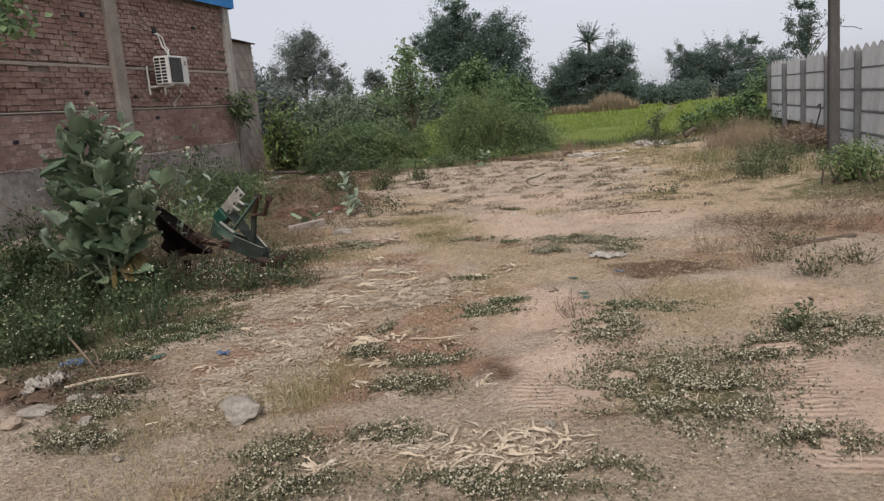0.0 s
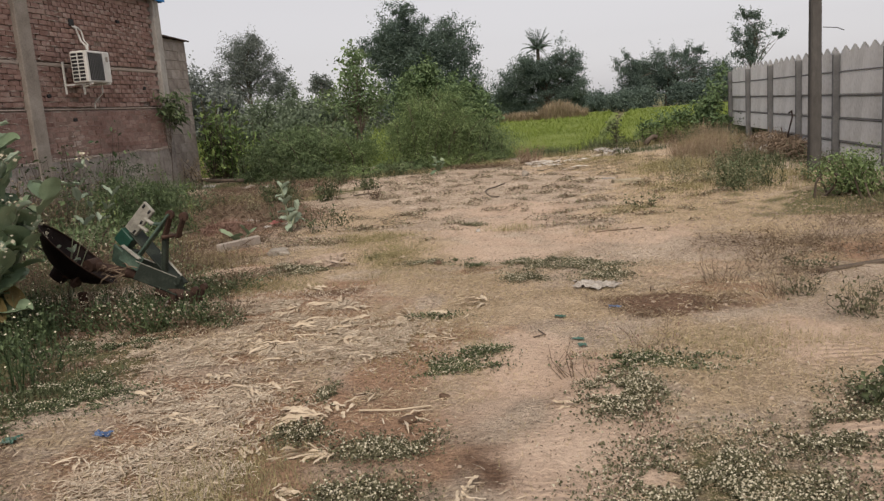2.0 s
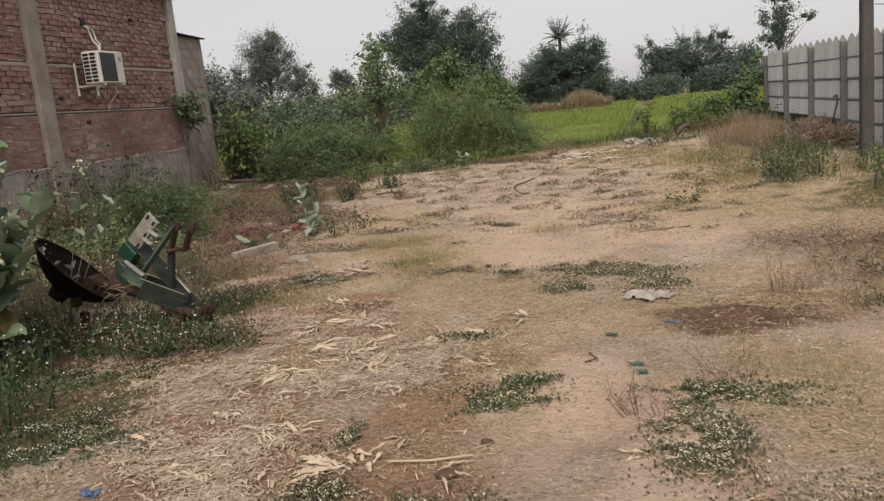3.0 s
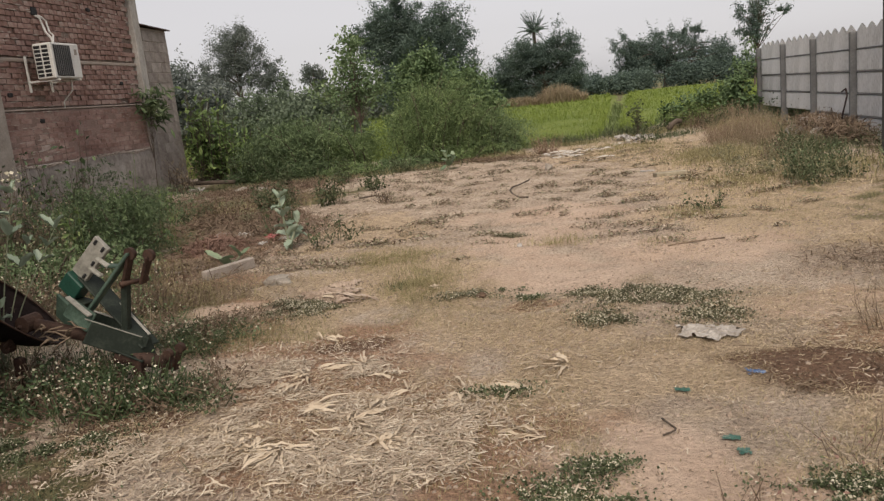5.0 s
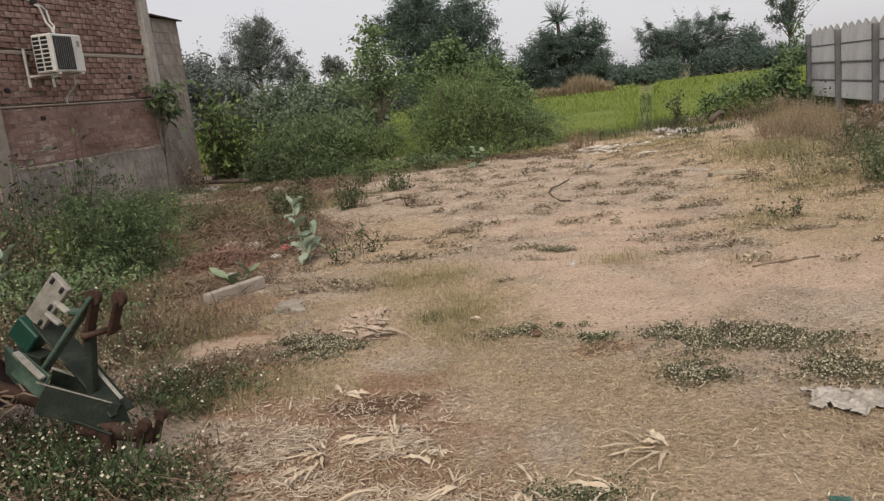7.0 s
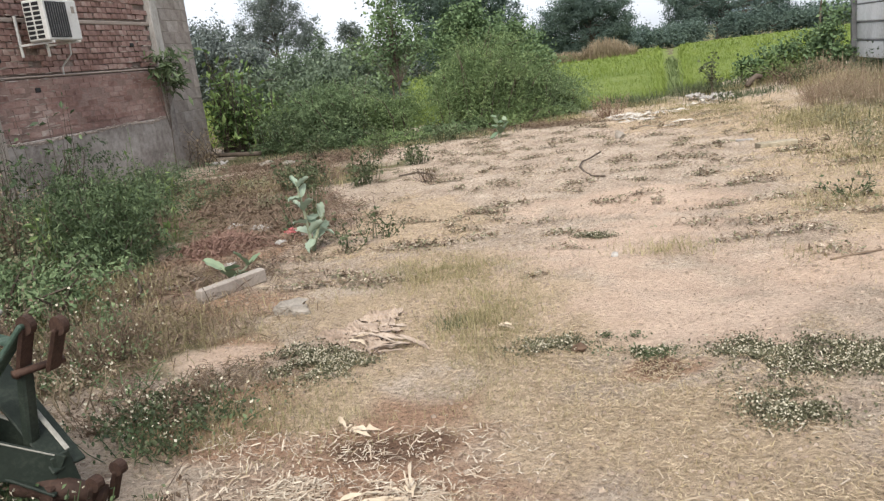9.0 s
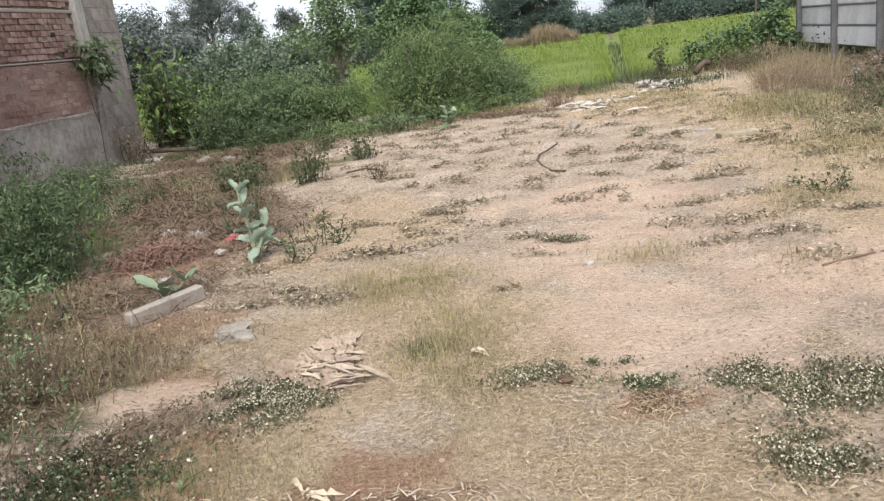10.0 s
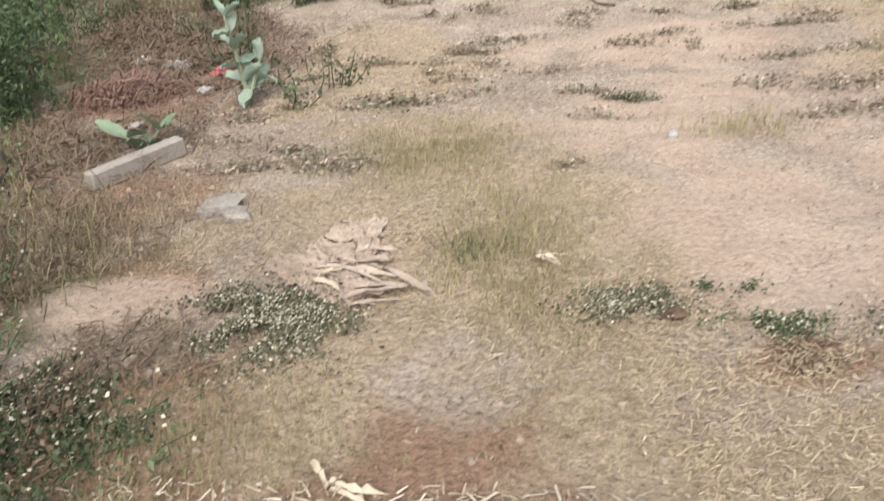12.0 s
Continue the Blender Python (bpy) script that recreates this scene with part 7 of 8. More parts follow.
# ---- single loose things ----
def husk(at, n, length, seed, label, turn=0.0, fan=6.283, wide=0.015, name="maize_husk", mat=None, category="husk", loose=0.07):
    """Papery maize husks that spread from one end."""
    rng = np.random.default_rng(seed)
    root = thing(name, label, category, (at[0], at[1], gz(*at) + 0.006), turn, group="dry husks on the ground" if name == "maize_husk" else "")
    n = int(n * 1.7)
    for k in range(n):
        a = fan * (k + rng.normal(0, 3)) / n - fan / 2 + rng.normal(0, 0.35)
        s = length * rng.uniform(0.25, 1.15)
        u = np.linspace(0, 1, 8)
        w = wide * rng.uniform(0.4, 1.2) * (np.minimum(1, np.minimum(u * 5 + 0.35, (1 - u) * 4 + 0.1))) * (1 + 0.3 * rng.normal(size=8) * (u > 0))
        ang = a + rng.normal(0, 0.3) * u + 0.09 * np.cumsum(rng.normal(0, 0.5, 8))
        ox, oy = rng.normal(0, loose * length, 2)
        cx, cy = ox + np.cumsum(np.cos(ang)) * s / 8, oy + np.cumsum(np.sin(ang)) * s / 8
        cz = 0.004 * (k % 5) + s * rng.uniform(0.005, 0.07) * np.sin(np.pi * u) + 0.003 * rng.normal(size=8)
        nx, ny = -np.sin(ang), np.cos(ang)
        tw = rng.uniform(-0.5, 0.5) + rng.normal(0, 0.8) * u
        lift = np.sin(tw) * w / 2
        v = np.stack([three(cx + nx * w / 2 * np.cos(tw), cy + ny * w / 2 * np.cos(tw), cz + np.abs(lift) + lift + 0.1 * w), three(cx, cy, cz + np.abs(lift)), three(cx - nx * w / 2 * np.cos(tw), cy - ny * w / 2 * np.cos(tw), cz + np.abs(lift) - lift + 0.1 * w)], 1).reshape(-1, 3)
        f = [(3 * i + j, 3 * i + j + 1, 3 * i + j + 4, 3 * i + j + 3) for i in range(7) for j in range(2)]
        put("blade", mesh_from("blade", v, f, mat or HUSK), root)
    return root


for k, (x, y, n, s, turn, fan) in enumerate(((-2.15, 6.1, 20, 0.2, 270, 2.6), (-0.92, 6.98, 12, 0.26, 178, 1.0), (-1.22, 3.15, 10, 0.15, 160, 3.0), (-1.3, 4.5, 10, 0.24, 188, 0.9), (-0.72, 4.18, 7, 0.12, 40, 3.0), (-1.44, 4.14, 4, 0.12, 10, 0.9), (-0.92, 3.57, 5, 0.16, 160, 0.8), (-2.05, 4.8, 10, 0.2, 170, 2.6), (-1.4, 6.5, 4, 0.16, 200, 2.2), (-1.5, 4.94, 12, 0.24, 175, 1.1), (-1.25, 5.2, 3, 0.2, 182, 0.15), (-2.44, 7.7, 5, 0.15, 20, 2.0), (-2.05, 7.2, 10, 0.22, 190, 2.5), (-1.7, 6.75, 4, 0.16, 80, 0.6))):
    husk((x, y), n, s, 300 + k, "bunch of pale dry maize husks on the earth", turn, fan)
for k, (x, y, n, s, turn, fan) in enumerate(((-2.0, 5.3, 8, 0.16, 70, 4.0), (-1.8, 6.6, 9, 0.16, 10, 3.0), (-2.5, 6.3, 8, 0.18, 120, 3.0), (-1.1, 4.9, 4, 0.18, 0, 0.7), (-2.3, 7.0, 8, 0.17, 200, 3.0), (-0.3, 5.0, 4, 0.14, 170, 1.0), (-1.1, 6.66, 5, 0.2, 180, 0.6), (-2.75, 8.7, 6, 0.2, 20, 1.2), (-1.95, 8.9, 5, 0.16, 0, 1.5), (-1.9, 5.9, 7, 0.15, 240, 3.0))):
    husk((x, y), n, s, 330 + k, "bunch of pale dry maize husks on the earth", turn, fan)


for k, (x, y, n, s, turn, fan) in enumerate(((-1.0, 19.7, 12, 0.5, 10, 2.0), (-0.7, 19.3, 10, 0.45, 170, 2.0), (-0.3, 20.2, 12, 0.5, 0, 1.5), (-0.7, 20.1, 10, 0.45, 190, 2.0), (0.3, 21.0, 8, 0.5, 5, 0.8), (-0.6, 17.9, 3, 0.5, 5, 0.3))):
    husk((x, y), n, s, 350 + k, "pale scatter of split stalks at the plot's edge", turn, fan, 0.032, "split_stalks", CRUST, "stalks", 0.4)


for k in range(24):
    x, y = -2.0 + 0.45 * math.sin(k * 2.4) * (1 + 0.3 * math.cos(k)), 4.4 + 0.11 * k + 0.15 * math.cos(k * 1.7)
    husk((x, y), 3 + k % 4, 0.12 + 0.02 * (k % 5), 1200 + k, "pale dry maize husk trodden into straw", 137 * k % 360, 0.5 + 0.35 * (k % 4), loose=0.3)


def rock(at, size, mat, seed, name="stone", label="rough grey stone lying on the earth", category="stone", turn=0.0, group="loose stones"):
    rng = np.random.default_rng(seed)
    bm = bmesh.new()
    bmesh.ops.create_icosphere(bm, subdivisions=3, radius=0.5)
    cuts = [(Vector(rng.normal(size=3)).normalized(), rng.uniform(0.2, 0.38)) for _ in range(13)]
    for v in bm.verts:
        for nrm, d in cuts:
            over = v.co.dot(nrm) - d
            if over > 0:
                v.co -= nrm * over
        v.co += Vector(rng.normal(0, 0.012, 3)) + v.co.normalized() * 0.07 * noise.noise(v.co * 5 + Vector((seed, 0, 0)))
        v.co = Vector((v.co.x * size[0], v.co.y * size[1], v.co.z * size[2])) * 1.3
    ob = part(name, bm, mat, None)
    ob.matrix_basis = pose(at[0], at[1], gz(*at) + size[2] * 0.3, 0, 0, turn)
    return tagged(ob, label, category, group)


rock((-1.88, 3.72), (0.2, 0.16, 0.14), STONE, 401, turn=20)
rock((-2.66, 3.6), (0.09, 0.08, 0.05), STONE, 403)
rock((-4.0, 4.7), (0.14, 0.11, 0.09), STONE, 404)
rock((-0.32, 3.6), (0.045, 0.04, 0.04), STONE, 405, label="small pale pebble on the bare earth")
rock((-3.34, 9.33), (0.24, 0.17, 0.13), STONE, 406, label="broken grey concrete lump on red soil", turn=35)
rock((-3.22, 9.22), (0.14, 0.1, 0.08), STONE, 407)
rock((-1.5, 8.46), (0.07, 0.06, 0.06), DARK_EARTH, 408, label="dark round clod of earth")
rock((-1.3, 10.05), (0.06, 0.05, 0.035), PLASTIC, 409, label="small white stone on bare earth")
rock((-7.0, 17.5), (0.28, 0.2, 0.16), STONE, 410)
rock((-6.5, 17.3), (0.3, 0.22, 0.14), STONE, 411)
rock((-1.13, 16.6), (0.14, 0.12, 0.17), STONE, 412, label="squat grey lump of stone near the bushes")
rock((-1.05, 4.87), (0.085, 0.065, 0.045), DARK_EARTH, 413, label="dark crumbled clod of earth")
rock((-2.3, 12.45), (0.08, 0.06, 0.05), CLOD, 414, label="dark crumbled clod of earth")
rock((-4.45, 10.2), (0.16, 0.12, 0.09), PLASTIC, 415, label="whitish plaster lump in dry weeds")
rock((-4.55, 10.0), (0.18, 0.1, 0.07), STONE, 416)


def bar_thing(name, label, category, a, b, wide, thick, mat, lift=0.0, bevel=0.008):
    a3, b3 = (a[0], a[1], gz(*a) + thick / 2 + lift), (b[0], b[1], gz(*b) + thick / 2 + lift)
    bm = bmesh.new()
    between(bm, a3, b3, wide, thick, bevel)
    for v in bm.verts:
        v.co += Vector((noise.noise(v.co * 9), noise.noise(v.co * 9 + Vector((5, 0, 0))), 0)) * 0.01
    return tagged(part(name, bm, mat, None), label, category)


bar_thing("concrete_rail", "broken length of grey concrete rail in the rubble", "rail", (-4.12, 9.62), (-3.84, 10.1), 0.08, 0.1, CONCRETE)
bar_thing("wooden_plank", "short weathered plank lying on the plot", "plank", (0.39, 14.46), (0.82, 14.58), 0.15, 0.06, PALE_WOOD)
bar_thing("wooden_plank", "dark flat piece of wood on red soil", "plank", (1.45, 7.5), (1.95, 7.62), 0.05, 0.03, BARK)
bar_thing("white_slab", "short broken white slab beside the plank", "slab", (0.26, 15.08), (0.46, 15.16), 0.07, 0.03, PLASTIC)


def pole_thing(name, label, category, pts, radius, mat):
    bm = bmesh.new()
    tube(bm, [(x, y, gz(x, y) + radius + h) for x, y, h in pts], radius, 8)
    return tagged(part(name, bm, mat, None, smooth=True), label, category)


pole_thing("fallen_pole", "brown fallen pole lying before the bushes", "pole", [(-8.95, 19.1, 0.1), (-8.3, 18.95, 0.12), (-7.65, 18.82, 0.08)], 0.042, BARK)
pole_thing("curved_hose", "short piece of curved dark hose on the earth", "hose", [(-1.34, 13.35, 0), (-1.47, 13.55, 0), (-1.56, 13.8, 0.0), (-1.62, 14.1, 0.005), (-1.6, 14.45, 0.015), (-1.51, 14.8, 0.03), (-1.38, 15.05, 0.05)], 0.011, BARK)
pole_thing("stick", "thin dry stick on the ground", "stick", [(-0.05, 9.7, 0.005), (0.15, 9.82, 0.01), (0.45, 9.95, 0.005)], 0.006, TWIG)
pole_thing("stick", "thin dry stick on the ground", "stick", [(-3.6, 4.9, 0.03), (-3.35, 4.65, 0.03), (-3.1, 4.35, 0.01)], 0.005, TWIG)
pole_thing("stick", "pale dry stalk on the ground", "stick", [(-1.32, 4.98, 0.01), (-1.15, 5.0, 0.015), (-0.98, 5.02, 0.01)], 0.005, HUSK)
husk((-1.36, 6.36), 4, 0.15, 376, "forked pale maize husk on bare earth", 60, 2.6)
pole_thing("stick", "dark twig lying on bare soil", "stick", [(-3.95, 14.72, 0.02), (-3.75, 14.9, 0.04), (-3.55, 14.82, 0.02)], 0.012, BARK)
weed("dry_weed", "dark brown twiggy tuft on bare earth", (-3.45, 14.25), 22, 0.2, 0.16, BROWN_WEED, 963, 0.03, 8, group="dried weeds on bare soil", stem_mat=BARK, stem=0.8)
for k, (x, y, w, h) in enumerate(((3.4, 17.1, 0.3, 0.3), (3.5, 17.5, 0.36, 0.34), (3.3, 17.6, 0.24, 0.24), (3.45, 18.0, 0.34, 0.32), (3.3, 18.3, 0.26, 0.22), (3.55, 18.5, 0.3, 0.26), (3.5, 16.7, 0.22, 0.22))):
    rock((x, y), (w, w * 1.2, h), CRUST, 440 + k, "rubble_lump", "whitish lump of lime rubble at the fence foot", "rubble", 40 * k, "lime rubble by the fence")
pole_thing("bent_pipe", "rusty bent pipe standing against the fence", "pipe", [(3.6, 16.9, 0.0), (3.68, 16.95, 0.35), (3.76, 17.0, 0.62), (3.78, 17.12, 0.74), (3.76, 17.24, 0.7)], 0.014, DARK_RUST)


def crumpled(name, label, category, at, size, mat, seed, rough=0.25, group="", lift=0.008):
    """A creased sheet of thin stuff."""
    rng = np.random.default_rng(seed)
    n = 20
    u, v = np.meshgrid(np.linspace(-0.5, 0.5, n), np.linspace(-0.5, 0.5, n))
    x = u * size[0] * (1 + 0.3 * (smooth_noise(v * 5 + seed, u * 2, 1) - 0.5)) + 0.02 * size[0] * rng.normal(size=u.shape)
    y = v * size[1] * (1 + 0.5 * (smooth_noise(u * 5 + seed, v * 2, 2) - 0.5)) + 0.02 * size[1] * rng.normal(size=u.shape)
    x, y = x + at[0], y + at[1]
    fold = np.abs(smooth_noise(u * 5 + seed, v * 5, 3) - 0.5) * 1.4 + np.abs(smooth_noise(u * 11 + seed, v * 9, 4) - 0.5) * 1.2 + 0.15 * rng.uniform(size=u.shape)
    z = ground_z(x, y) + lift + rough * min(size) * fold * 0.5
    idx = np.arange(n * n).reshape(n, n)
    f = np.stack([idx[:-1, :-1], idx[:-1, 1:], idx[1:, 1:], idx[1:, :-1]], -1).reshape(-1, 4)
    c = (np.arange(n - 1) + 0.5) / (n - 1) - 0.5
    cu, cv = (g.ravel() for g in np.meshgrid(c, c))
    f = f[np.maximum(np.abs(cu), np.abs(cv)) + 0.35 * smooth_noise(cu * 7 + seed, cv * 7, 6) < 0.6]
    return tagged(put(name, mesh_from(name, three(x.ravel(), y.ravel(), z.ravel()), f, mat)), label, category, group)


def flat_sack(corners, seed, label):
    """A torn paper sack trodden flat, with sharp creases along its length."""
    n = 44
    u, v = np.meshgrid(np.linspace(0, 1, n), np.linspace(0, 1, n))
    a, b, c, d = (np.array(q) for q in corners)
    wob = 0.1 * (smooth_noise(u * 4, v * 4, seed) - 0.5)
    uu, vv = u + wob, v + 0.1 * (smooth_noise(u * 4, v * 4, seed + 1) - 0.5)
    x = (1 - uu) * (1 - vv) * a[0] + uu * (1 - vv) * b[0] + uu * vv * c[0] + (1 - uu) * vv * d[0]
    y = (1 - uu) * (1 - vv) * a[1] + uu * (1 - vv) * b[1] + uu * vv * c[1] + (1 - uu) * vv * d[1]
    crease = 1 - 2 * np.abs(smooth_noise(u * 2.2 + v * 1.5 + seed, v * 7 - u * 2, seed + 2) - 0.5)
    small = 1 - 2 * np.abs(smooth_noise(u * 6 + seed, v * 15 + u * 4, seed + 3) - 0.5)
    z = ground_z(x, y) + 0.01 + 0.026 * crease ** 14 + 0.012 * small ** 8
    idx = np.arange(n * n).reshape(n, n)
    f = np.stack([idx[:-1, :-1], idx[:-1, 1:], idx[1:, 1:], idx[1:, :-1]], -1).reshape(-1, 4)
    k = (np.arange(n - 1) + 0.5) / (n - 1)
    cu, cv = (g.ravel() for g in np.meshgrid(k, k))
    edge = np.minimum(np.minimum(cu, 1 - cu), np.minimum(cv, 1 - cv)) - 0.10 * smooth_noise(cu * 4 + seed, cv * 9, seed + 5) - 0.04 * smooth_noise(cu * 17, cv * 17, seed)
    tear = np.abs(smooth_noise(cu * 2 + seed, cv * 6, seed + 7) - 0.5) > 0.022
    f = f[(edge > -0.06) & tear]
    tagged(put("torn_sack", mesh_from("torn_sack", three(x.ravel(), y.ravel(), z.ravel()), f, SACK)), label, "sack")


flat_sack(((-3.0, 8.8), (-2.64, 8.54), (-2.5, 8.7), (-2.8, 8.97)), 501, "torn brown paper sack trodden flat into the earth")
husk((-2.45, 8.62), 12, 0.42, 505, "torn strips of brown paper sacking", 168, 0.5, 0.03, "sack_strips", SACK, "sack", 0.2)
husk((-2.5, 8.85), 8, 0.34, 506, "torn strips of brown paper sacking", 175, 0.5, 0.028, "sack_strips", SACK, "sack", 0.2)
flat_sack(((-2.82, 8.93), (-2.54, 8.74), (-2.55, 9.2), (-2.76, 9.22)), 502, "torn flap of brown paper sack on the earth")
crumpled("plastic_sheet", "dirty white plastic sheet lying in dry grass", "plastic sheet", (-0.12, 7.38), (0.34, 0.26), GREY_PLASTIC, 512, 0.28)
crumpled("blue_wrapper", "crumpled blue and white wrapper", "wrapper", (-2.48, 4.72), (0.09, 0.06), BLUE_PLASTIC, 503, 0.5, "litter")
crumpled("teal_wrapper", "teal plastic scrap in the grass", "wrapper", (-2.93, 4.68), (0.08, 0.08), TEAL_PLASTIC, 504, 0.5, "litter")
crumpled("teal_wrapper", "teal plastic scrap in the grass", "wrapper", (-0.39, 6.62), (0.08, 0.045), TEAL_PLASTIC, 505, 0.4, "litter")
crumpled("teal_wrapper", "teal plastic scrap in the grass", "wrapper", (-0.28, 6.08), (0.075, 0.04), TEAL_PLASTIC, 506, 0.4, "litter")
crumpled("red_wrapper", "crumpled red and white wrapper in the rubbish", "wrapper", (-4.25, 11.75), (0.16, 0.12), RED_PLASTIC, 507, 0.7, "litter", 0.04)
for k, (x, y, s) in enumerate(((-4.05, 11.6, 0.12), (-4.7, 12.0, 0.16), (-4.15, 11.2, 0.08), (-5.1, 12.3, 0.14), (-4.3, 10.5, 0.08), (0.75, 21.6, 0.3), (1.02, 21.9, 0.32), (3.3, 18.1, 0.3), (3.45, 17.7, 0.36), (3.2, 17.6, 0.28), (3.5, 17.2, 0.24), (-8.25, 18.3, 0.24), (0.55, 22.0, 0.3))):
    crumpled("plastic_bag", "crumpled dirty white plastic bag on the ground", "plastic bag", (x, y), (s * 1.25, s), PLASTIC, 510 + k, 0.7, "litter", 0.03)

pole_thing("stick", "dark crooked stick in the rubble", "stick", [(-3.35, 3.9, 0.01), (-3.2, 3.8, 0.02), (-3.05, 3.83, 0.01)], 0.007, BARK)
for k, (x, y, s) in enumerate(((-3.05, 3.55, 0.11), (-2.85, 3.95, 0.08), (-3.5, 3.75, 0.13), (-2.45, 3.3, 0.07), (-3.7, 4.2, 0.1), (-2.2, 3.2, 0.06), (-3.9, 5.3, 0.1), (-3.0, 4.4, 0.06))):
    rock((x, y), (s, s * 0.8, s * 0.6), STONE if k % 2 else CLOD, 420 + k, label="small rough stone in the rubble", turn=40 * k)


# ---- what lies at the field's edge ----
weed("dry_weed", "rounded reddish-brown dried bush before the paddy", (-1.2, 20.3), 60, 0.42, 0.42, RED_GRASS, 901, 0.03, 12, group="rough weeds by the fence", stem_mat=RED_TWIG)
tree("sapling", "thin bare sapling with few leaves at the field edge", (0.92, 22.6), [(0, 0, 0.6, 0.18, 0.15, 0.2), (0.1, 0, 0.35, 0.2, 0.15, 0.15), (0.08, 0, 0.85, 0.08, 0.08, 0.1)], 30, 6, 0.07, LEAF_WEED, 0.02, 0.3, 902, limbs=22)
pole_thing("log", "dark brown stump of wood leaning at the field edge", "log", [(1.7, 23.0, 0.02), (1.8, 23.05, 0.12), (1.92, 23.1, 0.17), (2.02, 23.12, 0.12)], 0.06, BARK)
for k, (x, y, s) in enumerate(((0.86, 21.6, 0.2), (1.05, 21.8, 0.2), (0.62, 21.5, 0.15), (1.2, 21.8, 0.16))):
    rock((x, y), (s, s * 0.7, s * 0.5), CRUST, 905 + k, label="pale broken lump of plaster at the field edge", name="plaster_lump", category="rubble", group="plaster lumps at the field edge", turn=50 * k)
crumpled("teal_wrapper", "teal plastic scrap in the grass", "wrapper", (-0.26, 5.96), (0.05, 0.05), TEAL_PLASTIC, 931, 0.4, "litter")
crumpled("blue_wrapper", "crumpled dark blue wrapper beside brown weeds", "wrapper", (-0.03, 6.78), (0.09, 0.07), BLUE_PLASTIC, 932, 0.5, "litter")
pole_thing("stick", "dark forked twig on bare soil", "stick", [(-0.54, 6.1, 0.0), (-0.49, 6.14, 0.01), (-0.48, 6.17, 0.01), (-0.51, 6.24, 0.01), (-0.52, 6.3, 0.0)], 0.004, BARK)
husk((-1.0, 6.15), 5, 0.2, 371, "pale dry maize husk on the earth", 170, 0.6)
husk((-2.3, 6.1), 26, 0.18, 372, "fanned bunch of pale dry maize husks", 90, 5.5, loose=0.08)
husk((-2.2, 6.5), 10, 0.26, 373, "long pale maize husks trodden flat", 20, 0.8)
husk((-1.9, 6.35), 14, 0.18, 374, "bunch of pale dry maize husks on the earth", 30, 3.0)
husk((-1.7, 6.1), 14, 0.18, 375, "bunch of pale dry maize husks on the earth", 60, 3.0)


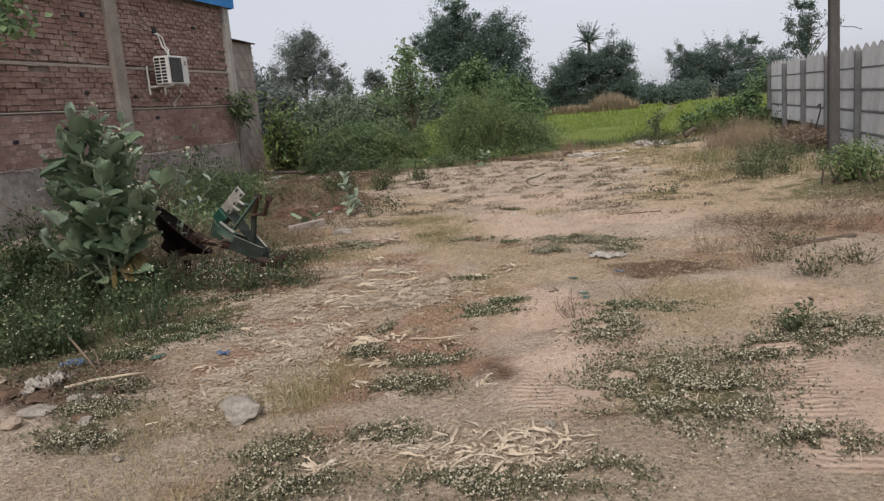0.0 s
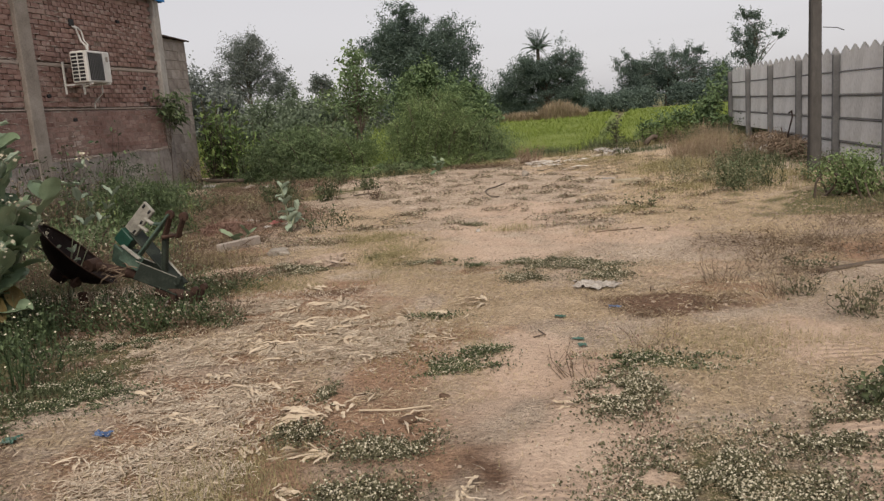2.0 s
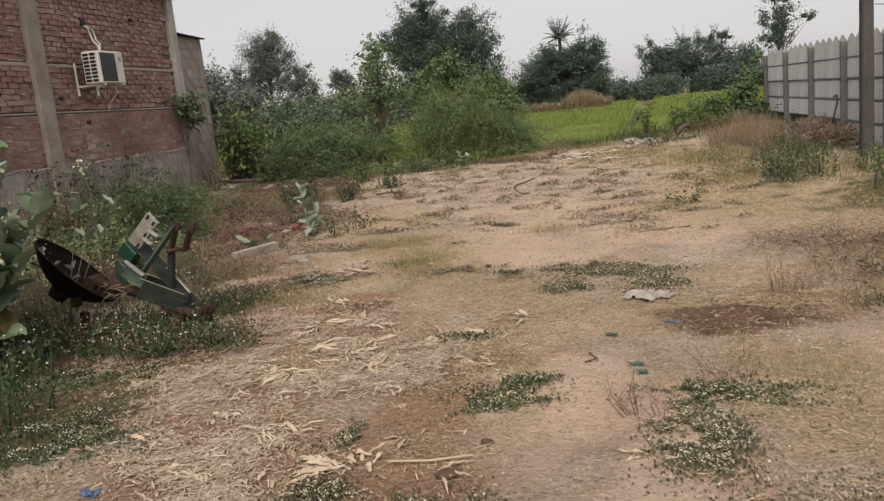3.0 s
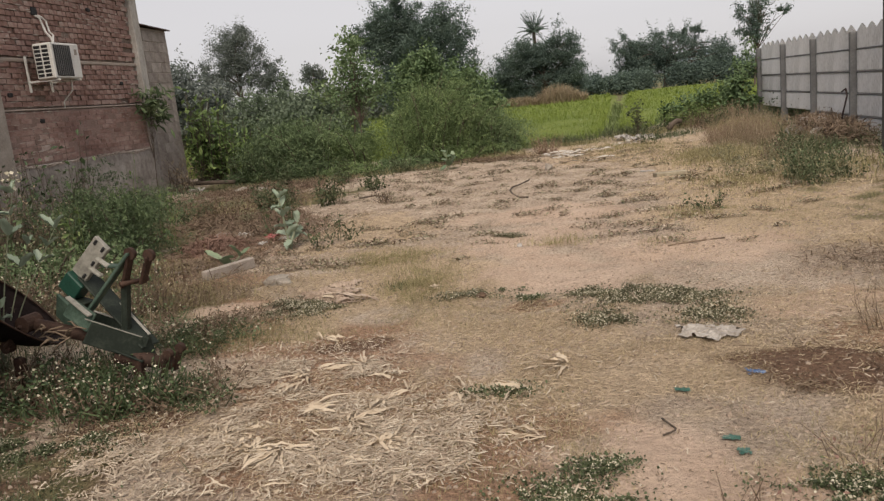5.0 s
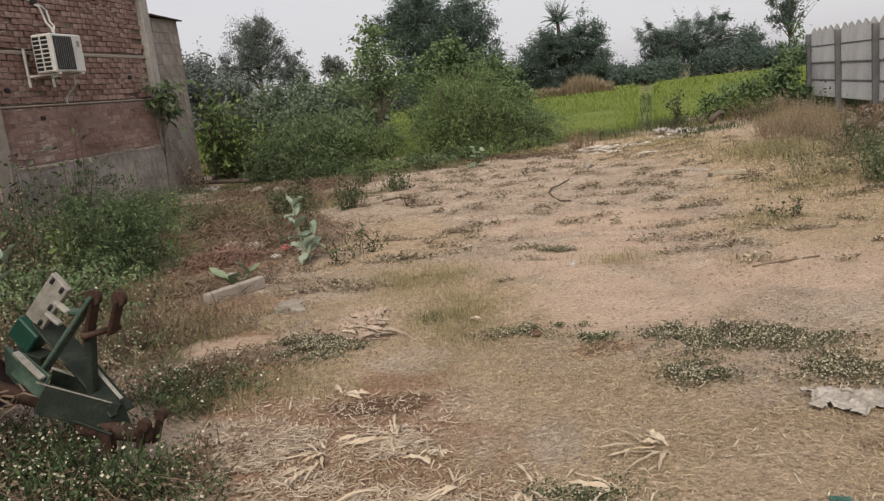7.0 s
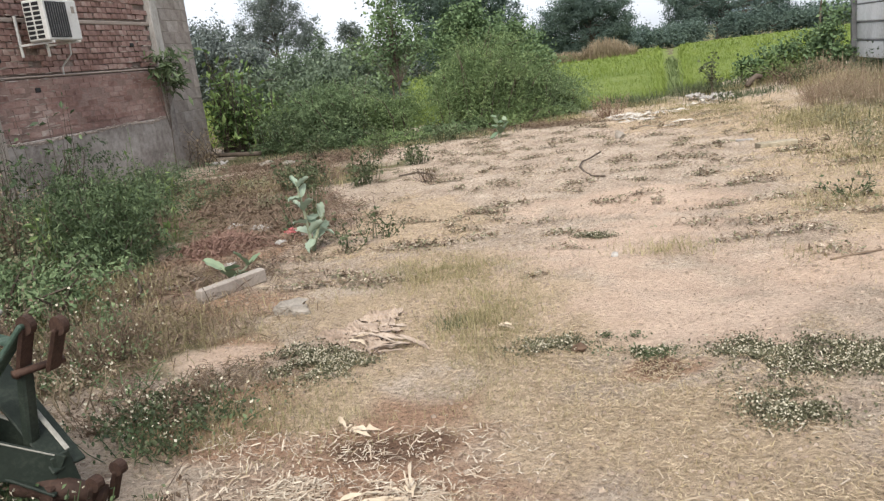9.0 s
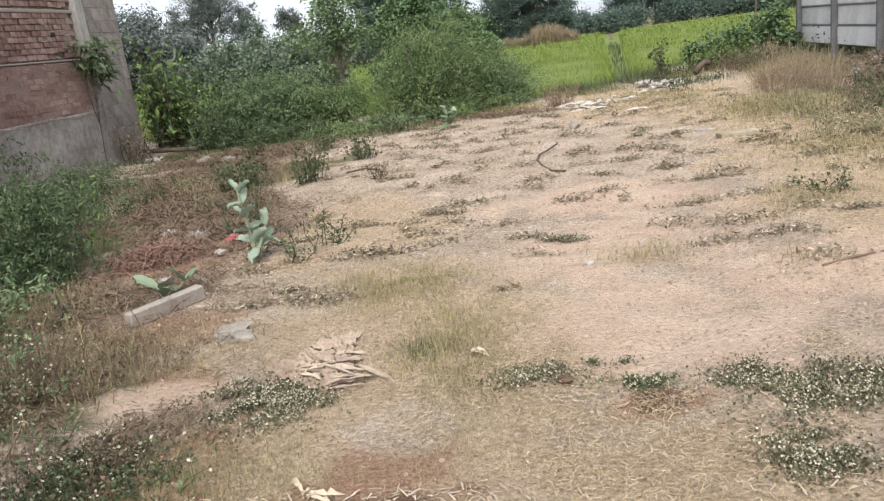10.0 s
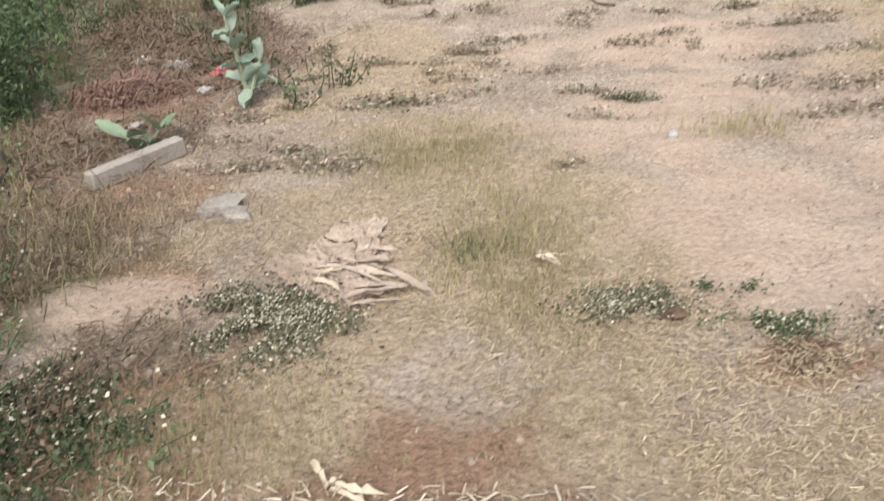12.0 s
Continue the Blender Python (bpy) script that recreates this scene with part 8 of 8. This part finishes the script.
def rubble_corner():
    """Dark damp earth with bits of twig and rubble at the plot's margin."""
    rng = np.random.default_rng(941)
    x, y = in_disc(rng, 3200, -3.4, 4.2, 0.8, 0.6)
    tagged(put("twig_litter", mesh_from("twig_litter", *flats(rng, x, y, ground_z(x, y) + rng.uniform(0.004, 0.03, len(x)), 0.045, 0.005, 0.4), TWIG)), "dark litter of twigs and dead leaves in the rubble", "litter", kind="stuff")
    for k in range(14):
        x, y = in_disc(rng, 1, -3.3, 4.2, 0.6, 0.4)
        weed("dry_weed", "low brown dead weed in the rubble", (float(x[0]), float(y[0])), 20, 0.1, 0.16, (BROWN_WEED, LEAF_GREY, LEAF_DEEP_SHADE)[k % 3], 950 + k, 0.016, 9, group="dead weeds in the rubble", stem_mat=BROWN_WEED, stem=0.4)
    for k in range(14):
        x, y = in_disc(rng, 1, -3.95, 4.75, 0.5, 0.35)
        weed("leafy_weed", "low dark green weed at the edge of the rubble", (float(x[0]), float(y[0])), 16, rng.uniform(0.14, 0.3), 0.22, (LEAF_DEEP_SHADE, LEAF_WEED)[k % 2], 1160 + k, 0.028, 16, group="flowering weeds round the plough", flower=k % 2)
    for k, (x, y, w, d, h, mat) in enumerate(((-2.74, 3.66, 0.16, 0.1, 0.06, DARK_EARTH), (-3.05, 3.72, 0.2, 0.12, 0.05, STONE), (-3.2, 3.95, 0.16, 0.12, 0.06, DARK_EARTH), (-2.95, 3.9, 0.12, 0.1, 0.05, STONE), (-3.1, 4.25, 0.24, 0.12, 0.08, DARK_EARTH), (-3.5, 3.95, 0.2, 0.14, 0.08, DARK_EARTH), (-2.5, 3.5, 0.08, 0.06, 0.04, DARK_EARTH))):
        rock((x, y), (w, d, h), mat, 970 + k, "clod" if mat is DARK_EARTH else "stone", "dark clod of damp earth in the rubble" if mat is DARK_EARTH else "flat pale stone in the rubble", "clod" if mat is DARK_EARTH else "stone", 50 * k, "rubble at the plot's margin")


rubble_corner()

crumpled("plastic_bag", "crumpled dirty grey plastic bag in the rubble", "bag", (-3.28, 4.1), (0.26, 0.2), GREY_PLASTIC, 981, 0.9, "litter")
crumpled("plastic_bag", "crumpled dark blue plastic bag among weeds", "bag", (-3.4, 4.5), (0.2, 0.14), BLUE_PLASTIC, 982, 0.6, "litter")
pole_thing("stick", "thin bare branch leaning out of the weeds", "stick", [(-3.85, 4.95, 0.14), (-3.55, 4.7, 0.1), (-3.26, 4.46, 0.06), (-3.08, 4.3, 0.01)], 0.008, TWIG)
pole_thing("stick", "pale crooked stick lying on the rubble", "stick", [(-3.1, 4.02, 0.03), (-2.98, 4.1, 0.04), (-2.82, 4.2, 0.03), (-2.76, 4.3, 0.02)], 0.009, HUSK)
for k, (x, y) in enumerate(((-0.72, 3.32), (-0.58, 3.42), (-0.42, 3.34), (-0.3, 3.42), (-0.5, 3.28))):
    husk((x, y), 15, 0.19, 380 + k, "heap of torn maize husk strips on bare earth", 70 * k, 6.0, 0.013, loose=0.4)
weed("dry_weed", "thin red-brown dead weed beside the ground cover", (-0.34, 5.43), 7, 0.22, 0.08, BROWN_WEED, 961, 0.016, 4, group="dried weeds on bare soil", stem_mat=BROWN_WEED, stem=0.6)
rock((-0.93, 5.14), (0.06, 0.05, 0.035), DARK_EARTH, 962, label="dark crumbled clod of earth")
